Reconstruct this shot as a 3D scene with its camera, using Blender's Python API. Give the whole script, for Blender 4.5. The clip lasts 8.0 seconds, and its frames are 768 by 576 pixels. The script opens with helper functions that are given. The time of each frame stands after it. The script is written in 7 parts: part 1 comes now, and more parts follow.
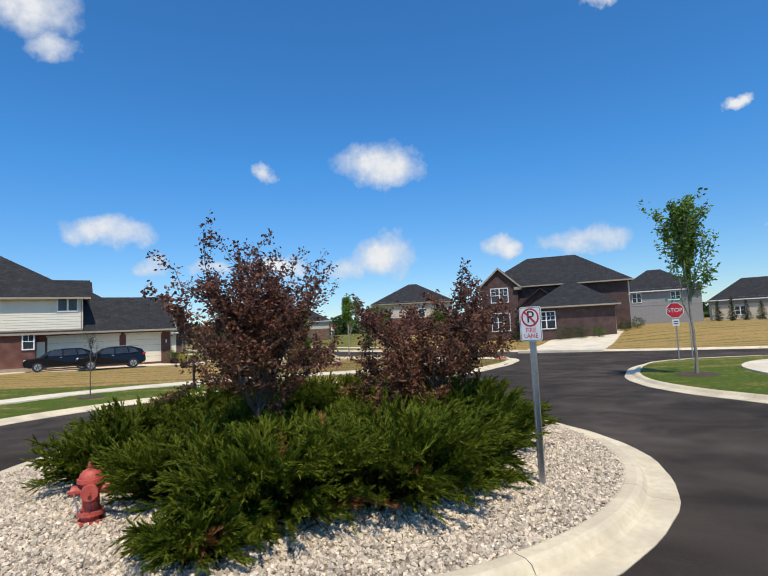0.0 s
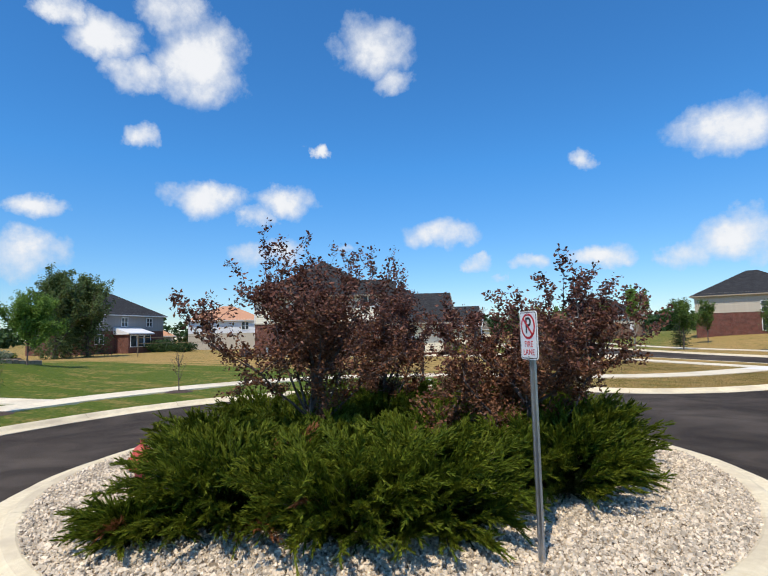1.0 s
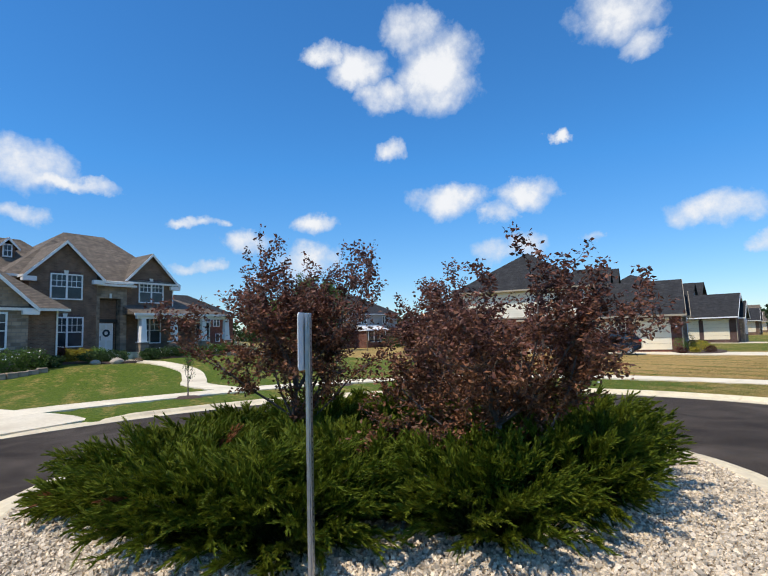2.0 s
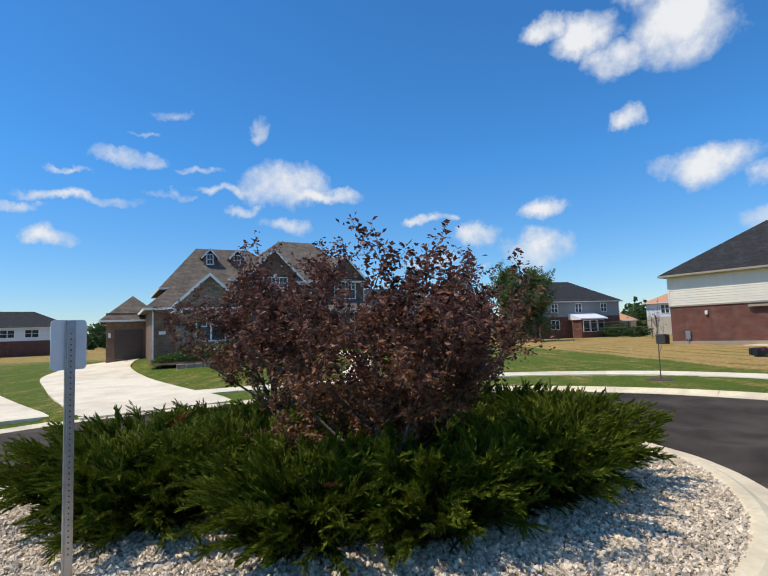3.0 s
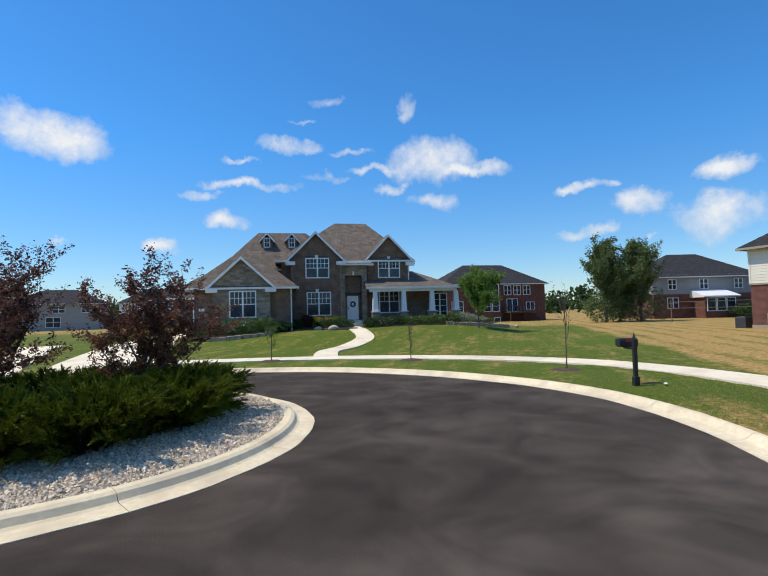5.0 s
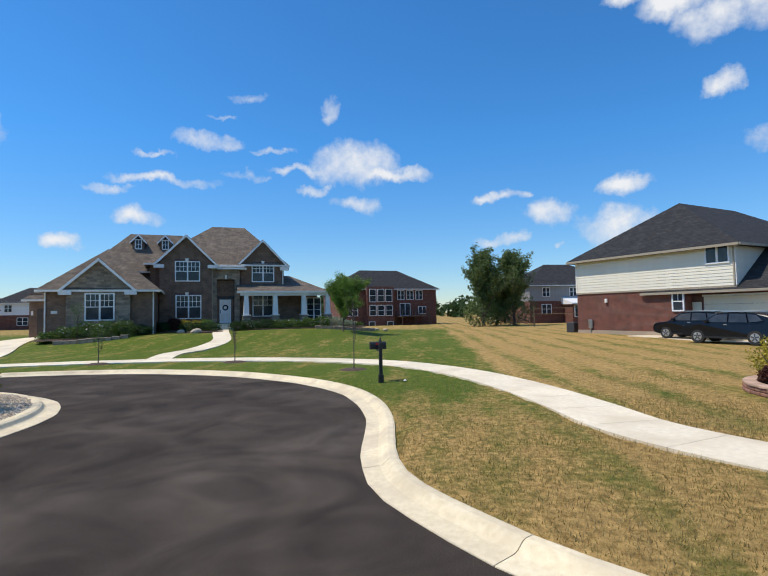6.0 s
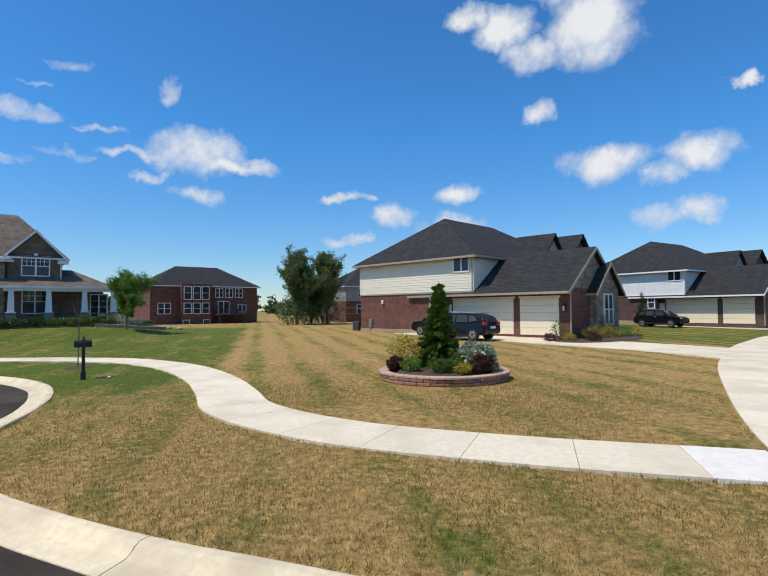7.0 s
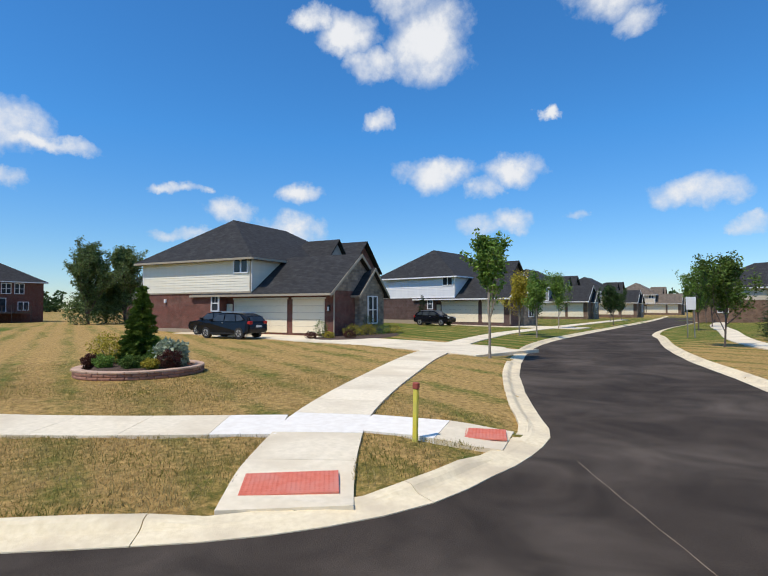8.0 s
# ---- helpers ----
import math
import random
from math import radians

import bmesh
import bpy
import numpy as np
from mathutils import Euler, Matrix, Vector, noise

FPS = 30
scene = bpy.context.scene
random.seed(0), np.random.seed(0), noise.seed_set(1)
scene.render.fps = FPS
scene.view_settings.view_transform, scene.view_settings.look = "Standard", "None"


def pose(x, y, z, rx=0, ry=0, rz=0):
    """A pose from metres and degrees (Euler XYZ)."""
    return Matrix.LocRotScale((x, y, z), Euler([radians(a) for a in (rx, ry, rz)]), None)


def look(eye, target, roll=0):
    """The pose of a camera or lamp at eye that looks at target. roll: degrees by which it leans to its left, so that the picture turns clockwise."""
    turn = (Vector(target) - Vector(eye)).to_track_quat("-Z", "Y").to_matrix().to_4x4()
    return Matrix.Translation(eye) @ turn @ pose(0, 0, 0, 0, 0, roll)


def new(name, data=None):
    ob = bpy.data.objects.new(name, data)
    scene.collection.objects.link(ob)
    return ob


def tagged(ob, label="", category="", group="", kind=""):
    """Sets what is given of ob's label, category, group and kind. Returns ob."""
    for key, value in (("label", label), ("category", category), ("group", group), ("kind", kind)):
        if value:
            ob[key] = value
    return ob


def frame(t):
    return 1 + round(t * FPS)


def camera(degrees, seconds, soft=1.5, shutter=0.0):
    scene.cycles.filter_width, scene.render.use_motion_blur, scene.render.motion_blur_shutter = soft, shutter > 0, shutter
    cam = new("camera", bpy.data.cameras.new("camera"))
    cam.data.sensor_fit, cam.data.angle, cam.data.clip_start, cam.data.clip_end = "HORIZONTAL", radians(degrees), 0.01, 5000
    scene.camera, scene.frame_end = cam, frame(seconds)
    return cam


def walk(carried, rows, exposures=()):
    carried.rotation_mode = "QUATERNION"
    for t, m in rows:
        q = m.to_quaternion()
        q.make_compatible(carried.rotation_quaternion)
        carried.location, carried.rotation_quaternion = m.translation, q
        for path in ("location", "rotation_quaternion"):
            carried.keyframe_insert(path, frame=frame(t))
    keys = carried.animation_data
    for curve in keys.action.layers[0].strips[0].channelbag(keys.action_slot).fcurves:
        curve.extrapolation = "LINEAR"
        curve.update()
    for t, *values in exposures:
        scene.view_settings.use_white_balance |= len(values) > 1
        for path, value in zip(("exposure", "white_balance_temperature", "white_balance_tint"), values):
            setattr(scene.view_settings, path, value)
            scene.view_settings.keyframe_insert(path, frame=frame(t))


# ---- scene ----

# ---------------- camera ----------------
cam = camera(73.6, 8.0, soft=1.2)
PATH = [
    (0.00, pose(-0.001, -0.240, 2.253, 94.77, 2.65, 0.22)),
    (0.10, pose(0.385, -0.098, 2.253, 94.86, 2.35, 5.43)),
    (0.20, pose(0.769, 0.056, 2.256, 94.93, 2.09, 10.02)),
    (0.35, pose(1.339, 0.311, 2.261, 95.02, 1.78, 15.94)),
    (0.50, pose(1.896, 0.598, 2.269, 95.08, 1.55, 21.01)),
    (0.75, pose(2.779, 1.148, 2.282, 95.15, 1.31, 28.34)),
    (1.00, pose(3.584, 1.796, 2.291, 95.18, 1.22, 34.89)),
    (1.25, pose(4.290, 2.544, 2.294, 95.20, 1.23, 41.28)),
    (1.50, pose(4.905, 3.371, 2.292, 95.22, 1.32, 47.79)),
    (1.70, pose(5.339, 4.072, 2.289, 95.24, 1.42, 53.25)),
    (2.00, pose(5.893, 5.181, 2.283, 95.28, 1.60, 61.82)),
    (2.25, pose(6.261, 6.152, 2.277, 95.28, 1.76, 68.99)),
    (2.50, pose(6.540, 7.158, 2.271, 95.24, 1.91, 75.83)),
    (2.80, pose(6.751, 8.408, 2.265, 95.10, 2.04, 83.12)),
    (3.00, pose(6.813, 9.261, 2.262, 94.95, 2.10, 87.24)),
    (3.25, pose(6.808, 10.347, 2.260, 94.68, 2.12, 91.84)),
    (3.50, pose(6.750, 11.447, 2.259, 94.38, 2.12, 95.91)),
    (3.75, pose(6.680, 12.560, 2.259, 94.10, 2.13, 99.36)),
    (4.00, pose(6.613, 13.693, 2.260, 93.82, 2.12, 101.94)),
    (4.20, pose(6.569, 14.621, 2.260, 93.58, 2.05, 103.25)),
    (4.50, pose(6.532, 16.041, 2.260, 93.19, 1.88, 104.24)),
    (4.75, pose(6.547, 17.240, 2.261, 92.90, 1.69, 104.26)),
    (5.00, pose(6.618, 18.442, 2.263, 92.67, 1.51, 103.57)),
    (5.30, pose(6.799, 19.877, 2.266, 92.53, 1.31, 101.87)),
    (5.50, pose(6.990, 20.820, 2.269, 92.54, 1.22, 100.23)),
    (5.75, pose(7.313, 21.980, 2.274, 92.67, 1.15, 97.69)),
    (6.00, pose(7.705, 23.126, 2.283, 92.79, 1.03, 94.80)),
    (6.25, pose(8.144, 24.265, 2.293, 92.76, 0.77, 91.62)),
    (6.50, pose(8.643, 25.385, 2.299, 92.64, 0.54, 87.70)),
    (6.75, pose(9.223, 26.473, 2.294, 92.50, 0.49, 82.76)),
    (7.00, pose(9.900, 27.526, 2.286, 92.39, 0.50, 77.69)),
    (7.25, pose(10.684, 28.539, 2.284, 92.30, 0.45, 73.38)),
    (7.50, pose(11.566, 29.478, 2.289, 92.25, 0.33, 69.44)),
    (7.75, pose(12.534, 30.308, 2.301, 92.22, 0.20, 65.19)),
    (8.00, pose(13.574, 30.990, 2.318, 92.21, 0.11, 59.92)),
]
EXPOSURES = [(0.0, -0.20), (1.5, -0.04), (3.0, -0.16), (4.2, -0.14), (5.5, -0.11), (7.0, -0.21), (8.0, -0.16)]
walk(cam, PATH, EXPOSURES)

# ---------------- light ----------------
SUN_AZ, SUN_EL = radians(167.0), radians(60.0)     # clockwise from +y, above the horizon
sun_dir = Vector((math.sin(SUN_AZ) * math.cos(SUN_EL), math.cos(SUN_AZ) * math.cos(SUN_EL), math.sin(SUN_EL)))
sun_data = bpy.data.lights.new("sun", "SUN")
sun_data.energy, sun_data.angle, sun_data.color = 4.3, radians(0.5), (1.0, 0.90, 0.76)
sun = new("sun", sun_data)
sun.matrix_world = look(sun_dir * 100, (0, 0, 0))

world = bpy.data.worlds.new("sky")
scene.world = world
world.use_nodes = True
wt = world.node_tree
wt.nodes.clear()
w_out = wt.nodes.new("ShaderNodeOutputWorld")
w_bg = wt.nodes.new("ShaderNodeBackground")
w_sky = wt.nodes.new("ShaderNodeTexSky")
w_sky.sky_type, w_sky.sun_disc = "NISHITA", False
w_sky.sun_elevation, w_sky.sun_rotation = SUN_EL, SUN_AZ
w_sky.air_density, w_sky.dust_density, w_sky.ozone_density = 1.0, 0.0, 3.2
w_bg.inputs["Strength"].default_value = 0.122
wt.links.new(w_bg.outputs[0], w_out.inputs[0])


def wmath(op, a, b=None, c=None, clamp=False):
    n = wt.nodes.new("ShaderNodeMath")
    n.operation, n.use_clamp = op, clamp
    for i, v in enumerate((a, b, c)):
        if v is None:
            continue
        if isinstance(v, (int, float)):
            n.inputs[i].default_value = v
        else:
            wt.links.new(v, n.inputs[i])
    return n.outputs[0]


# cumulus clouds: (azimuth left of +y, elevation, half width, half height) in degrees, thin streaks have a weight below 1
CLOUDS_WEST = [(68.4, 29.6, 1.8, 1.3, 1), (64.4, 28.6, 3.3, 1.9, 1), (57.7, 31.8, 3.1, 2.7, 1), (54.8, 28.0, 4.6, 4.3, 1), (61.0, 25.9, 3.1, 1.8, 0.9),
    (35.4, 30.5, 4.5, 3.1, 1), (33.3, 27.2, 2.7, 1.6, 0.9), (60.0, 20.1, 1.6, 1.3, 1), (42.4, 19.9, 0.9, 0.7, 1), (54.4, 14.4, 4.1, 2.0, 1),
    (45.8, 14.6, 4.0, 1.8, 1), (48.7, 12.7, 2.1, 1.3, 0.9), (69.3, 12.4, 2.4, 1.2, 0.95)]
CLOUDS_WEST_LOW = [(77.1, 10.2, 3.0, 1.3, 0.95), (69.8, 8.5, 3.4, 1.7, 0.95), (45.7, 9.3, 2.6, 1.5, 0.8), (49.8, 8.9, 3.1, 1.6, 0.6), (28.8, 11.1, 4.6, 1.7, 0.95),
    (38.8, 9.6, 1.8, 0.7, 0.7), (24.0, 8.1, 1.8, 0.7, 0.8), (18.4, 7.2, 2.1, 1.0, 0.85), (11.8, 7.7, 3.5, 1.2, 0.9), (21.7, 6.2, 1.3, 0.6, 0.7),
    (79.4, 7.5, 1.6, 0.8, 0.6), (82.1, 12.2, 3.4, 0.7, 0.55)]
CLOUDS_NORTH = [(-0.4, 18.0, 5.1, 2.8, 1), (12.9, 17.4, 1.7, 1.1, 1), (-13.5, 8.4, 2.2, 1.2, 0.95), (-22.8, 8.6, 4.6, 1.6, 0.95), (-0.5, 8.4, 3.9, 2.5, 0.95),
    (3.6, 7.1, 2.4, 1.6, 0.8), (24.3, 7.7, 2.0, 1.0, 0.8), (10.0, 7.3, 2.6, 1.3, 0.7), (-35.4, 19.3, 1.4, 0.7, 0.95), (-40.6, 18.4, 1.4, 1.7, 1),
    (-37.5, 8.1, 1.0, 0.5, 0.7), (-40.9, 21.3, 1.2, 0.5, 0.6), (-25.1, 31.4, 2.2, 1.1, 1)]
CLOUDS_STREAKS = [(98.2, 16.4, 4.5, 2.5, 1), (94.4, 15.3, 6.3, 0.9, 0.9), (104.2, 15.6, 3.8, 0.6, 0.7), (106.8, 17.5, 2.4, 0.5, 0.5), (113.6, 18.1, 3.9, 0.9, 0.8),
    (118.2, 16.7, 2.6, 0.5, 0.6), (117.6, 13.9, 7.3, 0.7, 0.7), (123.1, 12.8, 2.9, 0.6, 0.75), (109.9, 14.9, 3.1, 0.7, 0.65), (100.5, 21.7, 1.5, 1.5, 0.65),
    (110.0, 22.6, 2.9, 0.7, 0.5), (112.4, 20.5, 2.4, 0.4, 0.45), (102.3, 13.5, 2.1, 0.8, 0.85)]
CLOUDS_SOUTHWEST = [(97.8, 12.0, 2.5, 1.1, 1), (120.1, 10.3, 2.3, 1.0, 0.95), (126.9, 7.0, 2.0, 0.9, 0.9), (83.5, 12.3, 1.8, 0.6, 0.75), (79.6, 12.3, 1.2, 0.5, 0.7),
    (76.9, 10.2, 2.9, 1.5, 1), (69.4, 12.5, 2.4, 1.3, 1), (69.9, 8.1, 3.8, 2.1, 0.95), (81.5, 7.6, 3.4, 0.9, 0.75), (136.0, 16.8, 4.5, 2.1, 1),
    (138.8, 17.8, 2.1, 2.1, 1), (136.6, 7.4, 1.3, 0.4, 0.6), (75.6, 6.9, 1.0, 0.5, 0.6)]
# all out of view; the high ones are added to whiten the sky's blue fill
CLOUDS_UNSEEN = [(150.0, 14.0, 7.0, 3.0, .9), (175.0, 20.0, 8.0, 4.0, .9), (40.0, 64.0, 13.0, 8.0, 1), (-60.0, 58.0, 12.0, 7.0, 1), (120.0, 64.0, 13.0, 8.0, 1),
    (170.0, 50.0, 10.0, 6.0, 1), (0.0, 78.0, 18.0, 7.0, 1), (-100.0, 46.0, 10.0, 6.0, 1), (-75.0, 12.0, 7.0, 3.0, .9), (-110.0, 18.0, 8.0, 4.0, .9), (-150.0, 11.0, 7.0, 3.0, .9)]
CLOUDS = CLOUDS_WEST + CLOUDS_WEST_LOW + CLOUDS_NORTH + CLOUDS_STREAKS + CLOUDS_SOUTHWEST + CLOUDS_UNSEEN
w_tc = wt.nodes.new("ShaderNodeTexCoord")
w_sep = wt.nodes.new("ShaderNodeSeparateXYZ")
wt.links.new(w_tc.outputs["Generated"], w_sep.inputs[0])
noise_big = wt.nodes.new("ShaderNodeTexNoise")
noise_big.inputs["Scale"].default_value, noise_big.inputs["Detail"].default_value = 12.0, 10.0
noise_big.inputs["Roughness"].default_value = 0.62
wt.links.new(w_tc.outputs["Generated"], noise_big.inputs["Vector"])
noise_sep = wt.nodes.new("ShaderNodeSeparateColor")
wt.links.new(noise_big.outputs["Color"], noise_sep.inputs[0])
az = wmath("MULTIPLY", wmath("ARCTAN2", wmath("MULTIPLY", w_sep.outputs[0], -1.0), w_sep.outputs[1]), 180 / math.pi)
el = wmath("MULTIPLY", wmath("ARCSINE", w_sep.outputs[2]), 180 / math.pi)
az = wmath("ADD", az, wmath("MULTIPLY", wmath("SUBTRACT", noise_sep.outputs[0], 0.5), 6.5))
el = wmath("ADD", el, wmath("MULTIPLY", wmath("SUBTRACT", noise_sep.outputs[1], 0.5), 4.4))
best = None
for a0, e0, wa, he, wgt in CLOUDS:
    k = math.cos(radians(e0))
    u = wmath("MULTIPLY_ADD", az, k / wa, -a0 * k / wa)
    v = wmath("MULTIPLY_ADD", el, 1.0 / he, -e0 / he)
    d = wmath("SUBTRACT", wgt, wmath("MULTIPLY", wmath("ADD", wmath("MULTIPLY", u, u), wmath("MULTIPLY", v, v)), 0.85))
    best = d if best is None else wmath("MAXIMUM", best, d)
puff = wmath("ADD", best, wmath("MULTIPLY", wmath("SUBTRACT", noise_sep.outputs[2], 0.5), 2.3))
w_mask = wmath("MULTIPLY", wmath("MULTIPLY", wmath("SUBTRACT", puff, 0.0), 0.95, clamp=True), 0.97)
w_cloud = wt.nodes.new("ShaderNodeMix")
w_cloud.data_type = "RGBA"
w_cloud.inputs[6].default_value, w_cloud.inputs[7].default_value = (4.8, 5.6, 6.6, 1), (7.9, 8.0, 8.2, 1)
wt.links.new(wmath("MULTIPLY", puff, 0.85, clamp=True), w_cloud.inputs[0])
w_mix = wt.nodes.new("ShaderNodeMix")
w_mix.data_type = "RGBA"
wt.links.new(w_mask, w_mix.inputs[0])
w_tint = wt.nodes.new("ShaderNodeHueSaturation")
w_tint.inputs["Saturation"].default_value = 1.1
wt.links.new(w_sky.outputs[0], w_tint.inputs["Color"])
# a clear, deep blue overhead and a pale blue horizon
w_ramp = wt.nodes.new("ShaderNodeMix")
w_ramp.data_type = "RGBA"
w_ramp.inputs[6].default_value, w_ramp.inputs[7].default_value = (0.83, 0.93, 1.09, 1), (0.55, 1.17, 1.55, 1)
wt.links.new(wmath("MULTIPLY", w_sep.outputs[2], 3.2, clamp=True), w_ramp.inputs[0])
w_mul = wt.nodes.new("ShaderNodeMix")
w_mul.data_type, w_mul.blend_type = "RGBA", "MULTIPLY"
w_mul.inputs[0].default_value = 1.0
wt.links.new(w_tint.outputs[0], w_mul.inputs[6])
wt.links.new(w_ramp.outputs[2], w_mul.inputs[7])
wt.links.new(w_mul.outputs[2], w_mix.inputs[6])
wt.links.new(w_cloud.outputs[2], w_mix.inputs[7])
wt.links.new(w_mix.outputs[2], w_bg.inputs["Color"])


# ---------------- materials ----------------
def material(name, c1, c2=None, scale=4.0, rough=0.8, bump=0.0, bscale=None, c3=None, scale3=0.4, metal=0.0, mid=0.5, spread=0.2, spec=0.5, rand=0.0):
    """A surface of two grain colours, a third in large stains, and fine relief."""
    m = bpy.data.materials.new(name)
    m.use_nodes = True
    nt = m.node_tree
    bs = nt.nodes["Principled BSDF"]
    bs.inputs["Roughness"].default_value, bs.inputs["Metallic"].default_value = rough, metal
    bs.inputs["Specular IOR Level"].default_value = spec
    tc = nt.nodes.new("ShaderNodeTexCoord")

    def mixed(fac, a, b):
        n = nt.nodes.new("ShaderNodeMix")
        n.data_type = "RGBA"
        nt.links.new(fac, n.inputs[0])
        for i, v in ((6, a), (7, b)):
            if isinstance(v, tuple):
                n.inputs[i].default_value = (*v, 1)
            else:
                nt.links.new(v, n.inputs[i])
        return n.outputs[2]

    def noised(s, lo, hi, detail=6.0):
        n = nt.nodes.new("ShaderNodeTexNoise")
        n.inputs["Scale"].default_value, n.inputs["Detail"].default_value = s, detail
        nt.links.new(tc.outputs["Object"], n.inputs["Vector"])
        r = nt.nodes.new("ShaderNodeMapRange")
        r.inputs[1].default_value, r.inputs[2].default_value = lo, hi
        nt.links.new(n.outputs["Fac"], r.inputs[0])
        return r.outputs[0]

    col = c1
    if c2:
        col = mixed(noised(scale, mid - spread, mid + spread), c1, c2)
    if c3:
        col = mixed(noised(scale3, 0.45, 0.68, 4.0), col, c3)
    if rand:
        info = nt.nodes.new("ShaderNodeObjectInfo")
        geo = nt.nodes.new("ShaderNodeNewGeometry")
        add = nt.nodes.new("ShaderNodeMath")
        add.operation = "ADD"
        nt.links.new(info.outputs["Random"], add.inputs[0])
        nt.links.new(geo.outputs["Random Per Island"], add.inputs[1])
        fr = nt.nodes.new("ShaderNodeMath")
        fr.operation = "FRACT"
        nt.links.new(add.outputs[0], fr.inputs[0])
        hs = nt.nodes.new("ShaderNodeHueSaturation")
        r = nt.nodes.new("ShaderNodeMapRange")
        r.inputs[3].default_value, r.inputs[4].default_value = 1 - rand, 1 + rand
        nt.links.new(fr.outputs[0], r.inputs[0])
        nt.links.new(r.outputs[0], hs.inputs["Value"])
        if isinstance(col, tuple):
            hs.inputs["Color"].default_value = (*col, 1)
        else:
            nt.links.new(col, hs.inputs["Color"])
        col = hs.outputs[0]
    if isinstance(col, tuple):
        bs.inputs["Base Color"].default_value = (*col, 1)
    else:
        nt.links.new(col, bs.inputs["Base Color"])
    if bump:
        b = nt.nodes.new("ShaderNodeBump")
        b.inputs["Strength"].default_value, b.inputs["Distance"].default_value = bump, 0.02
        nt.links.new(noised(bscale or scale * 3, 0.2, 0.8), b.inputs["Height"])
        nt.links.new(b.outputs[0], bs.inputs["Normal"])
    return m


def leaf_material(name, c1, c2, scale, rand=0.45, rough=0.55, through_light=0.25):
    m = material(name, c1, c2, scale, rough, rand=rand, spec=0.18)
    nt = m.node_tree
    bs = nt.nodes["Principled BSDF"]
    tr = nt.nodes.new("ShaderNodeBsdfTranslucent")
    mx = nt.nodes.new("ShaderNodeMixShader")
    mx.inputs[0].default_value = through_light
    src = bs.inputs["Base Color"].links[0].from_socket
    nt.links.new(src, tr.inputs["Color"])
    nt.links.new(bs.outputs[0], mx.inputs[1])
    nt.links.new(tr.outputs[0], mx.inputs[2])
    nt.links.new(mx.outputs[0], nt.nodes["Material Output"].inputs[0])
    return m


def brick_material(name, c1, c2, mortar, rough=0.9, bw=0.22, bh=0.075, gap=0.012):
    m = material(name, c1, rough=rough)
    nt = m.node_tree
    bs = nt.nodes["Principled BSDF"]
    tc = nt.nodes.new("ShaderNodeTexCoord")
    geo = nt.nodes.new("ShaderNodeNewGeometry")
    # brick courses run level on every upright face: (x + y along the wall, z)
    sx = nt.nodes.new("ShaderNodeSeparateXYZ")
    nt.links.new(tc.outputs["Object"], sx.inputs[0])
    ad = nt.nodes.new("ShaderNodeMath")
    ad.operation = "ADD"
    nt.links.new(sx.outputs[0], ad.inputs[0])
    nt.links.new(sx.outputs[1], ad.inputs[1])
    cx = nt.nodes.new("ShaderNodeCombineXYZ")
    nt.links.new(ad.outputs[0], cx.inputs[0])
    nt.links.new(sx.outputs[2], cx.inputs[1])
    br = nt.nodes.new("ShaderNodeTexBrick")
    br.inputs["Scale"].default_value = 1.0
    br.inputs["Brick Width"].default_value, br.inputs["Row Height"].default_value = bw, bh
    br.inputs["Mortar Size"].default_value = gap
    br.inputs["Bias"].default_value = -0.1
    br.inputs["Color1"].default_value, br.inputs["Color2"].default_value = (*c1, 1), (*c2, 1)
    br.inputs["Mortar"].default_value = (*mortar, 1)
    nt.links.new(cx.outputs[0], br.inputs["Vector"])
    nz = nt.nodes.new("ShaderNodeTexNoise")
    nz.inputs["Scale"].default_value, nz.inputs["Detail"].default_value = 1.8, 7.0
    nt.links.new(tc.outputs["Object"], nz.inputs["Vector"])
    hs = nt.nodes.new("ShaderNodeHueSaturation")
    rg = nt.nodes.new("ShaderNodeMapRange")
    rg.inputs[1].default_value, rg.inputs[2].default_value = 0.3, 0.7
    rg.inputs[3].default_value, rg.inputs[4].default_value = 0.72, 1.26
    nt.links.new(nz.outputs["Fac"], rg.inputs[0])
    nt.links.new(rg.outputs[0], hs.inputs["Value"])
    nt.links.new(br.outputs["Color"], hs.inputs["Color"])
    nt.links.new(hs.outputs[0], bs.inputs["Base Color"])
    bp = nt.nodes.new("ShaderNodeBump")
    bp.inputs["Strength"].default_value, bp.inputs["Distance"].default_value = 0.6, 0.02
    bp.invert = True
    nt.links.new(br.outputs["Fac"], bp.inputs["Height"])
    nt.links.new(bp.outputs[0], bs.inputs["Normal"])
    return m


M = {}
M["asphalt"] = material("asphalt", (0.040, 0.031, 0.024), (0.068, 0.054, 0.042), 60, 0.92, 0.5, 140, (0.094, 0.076, 0.060), 0.32, spec=0.15)


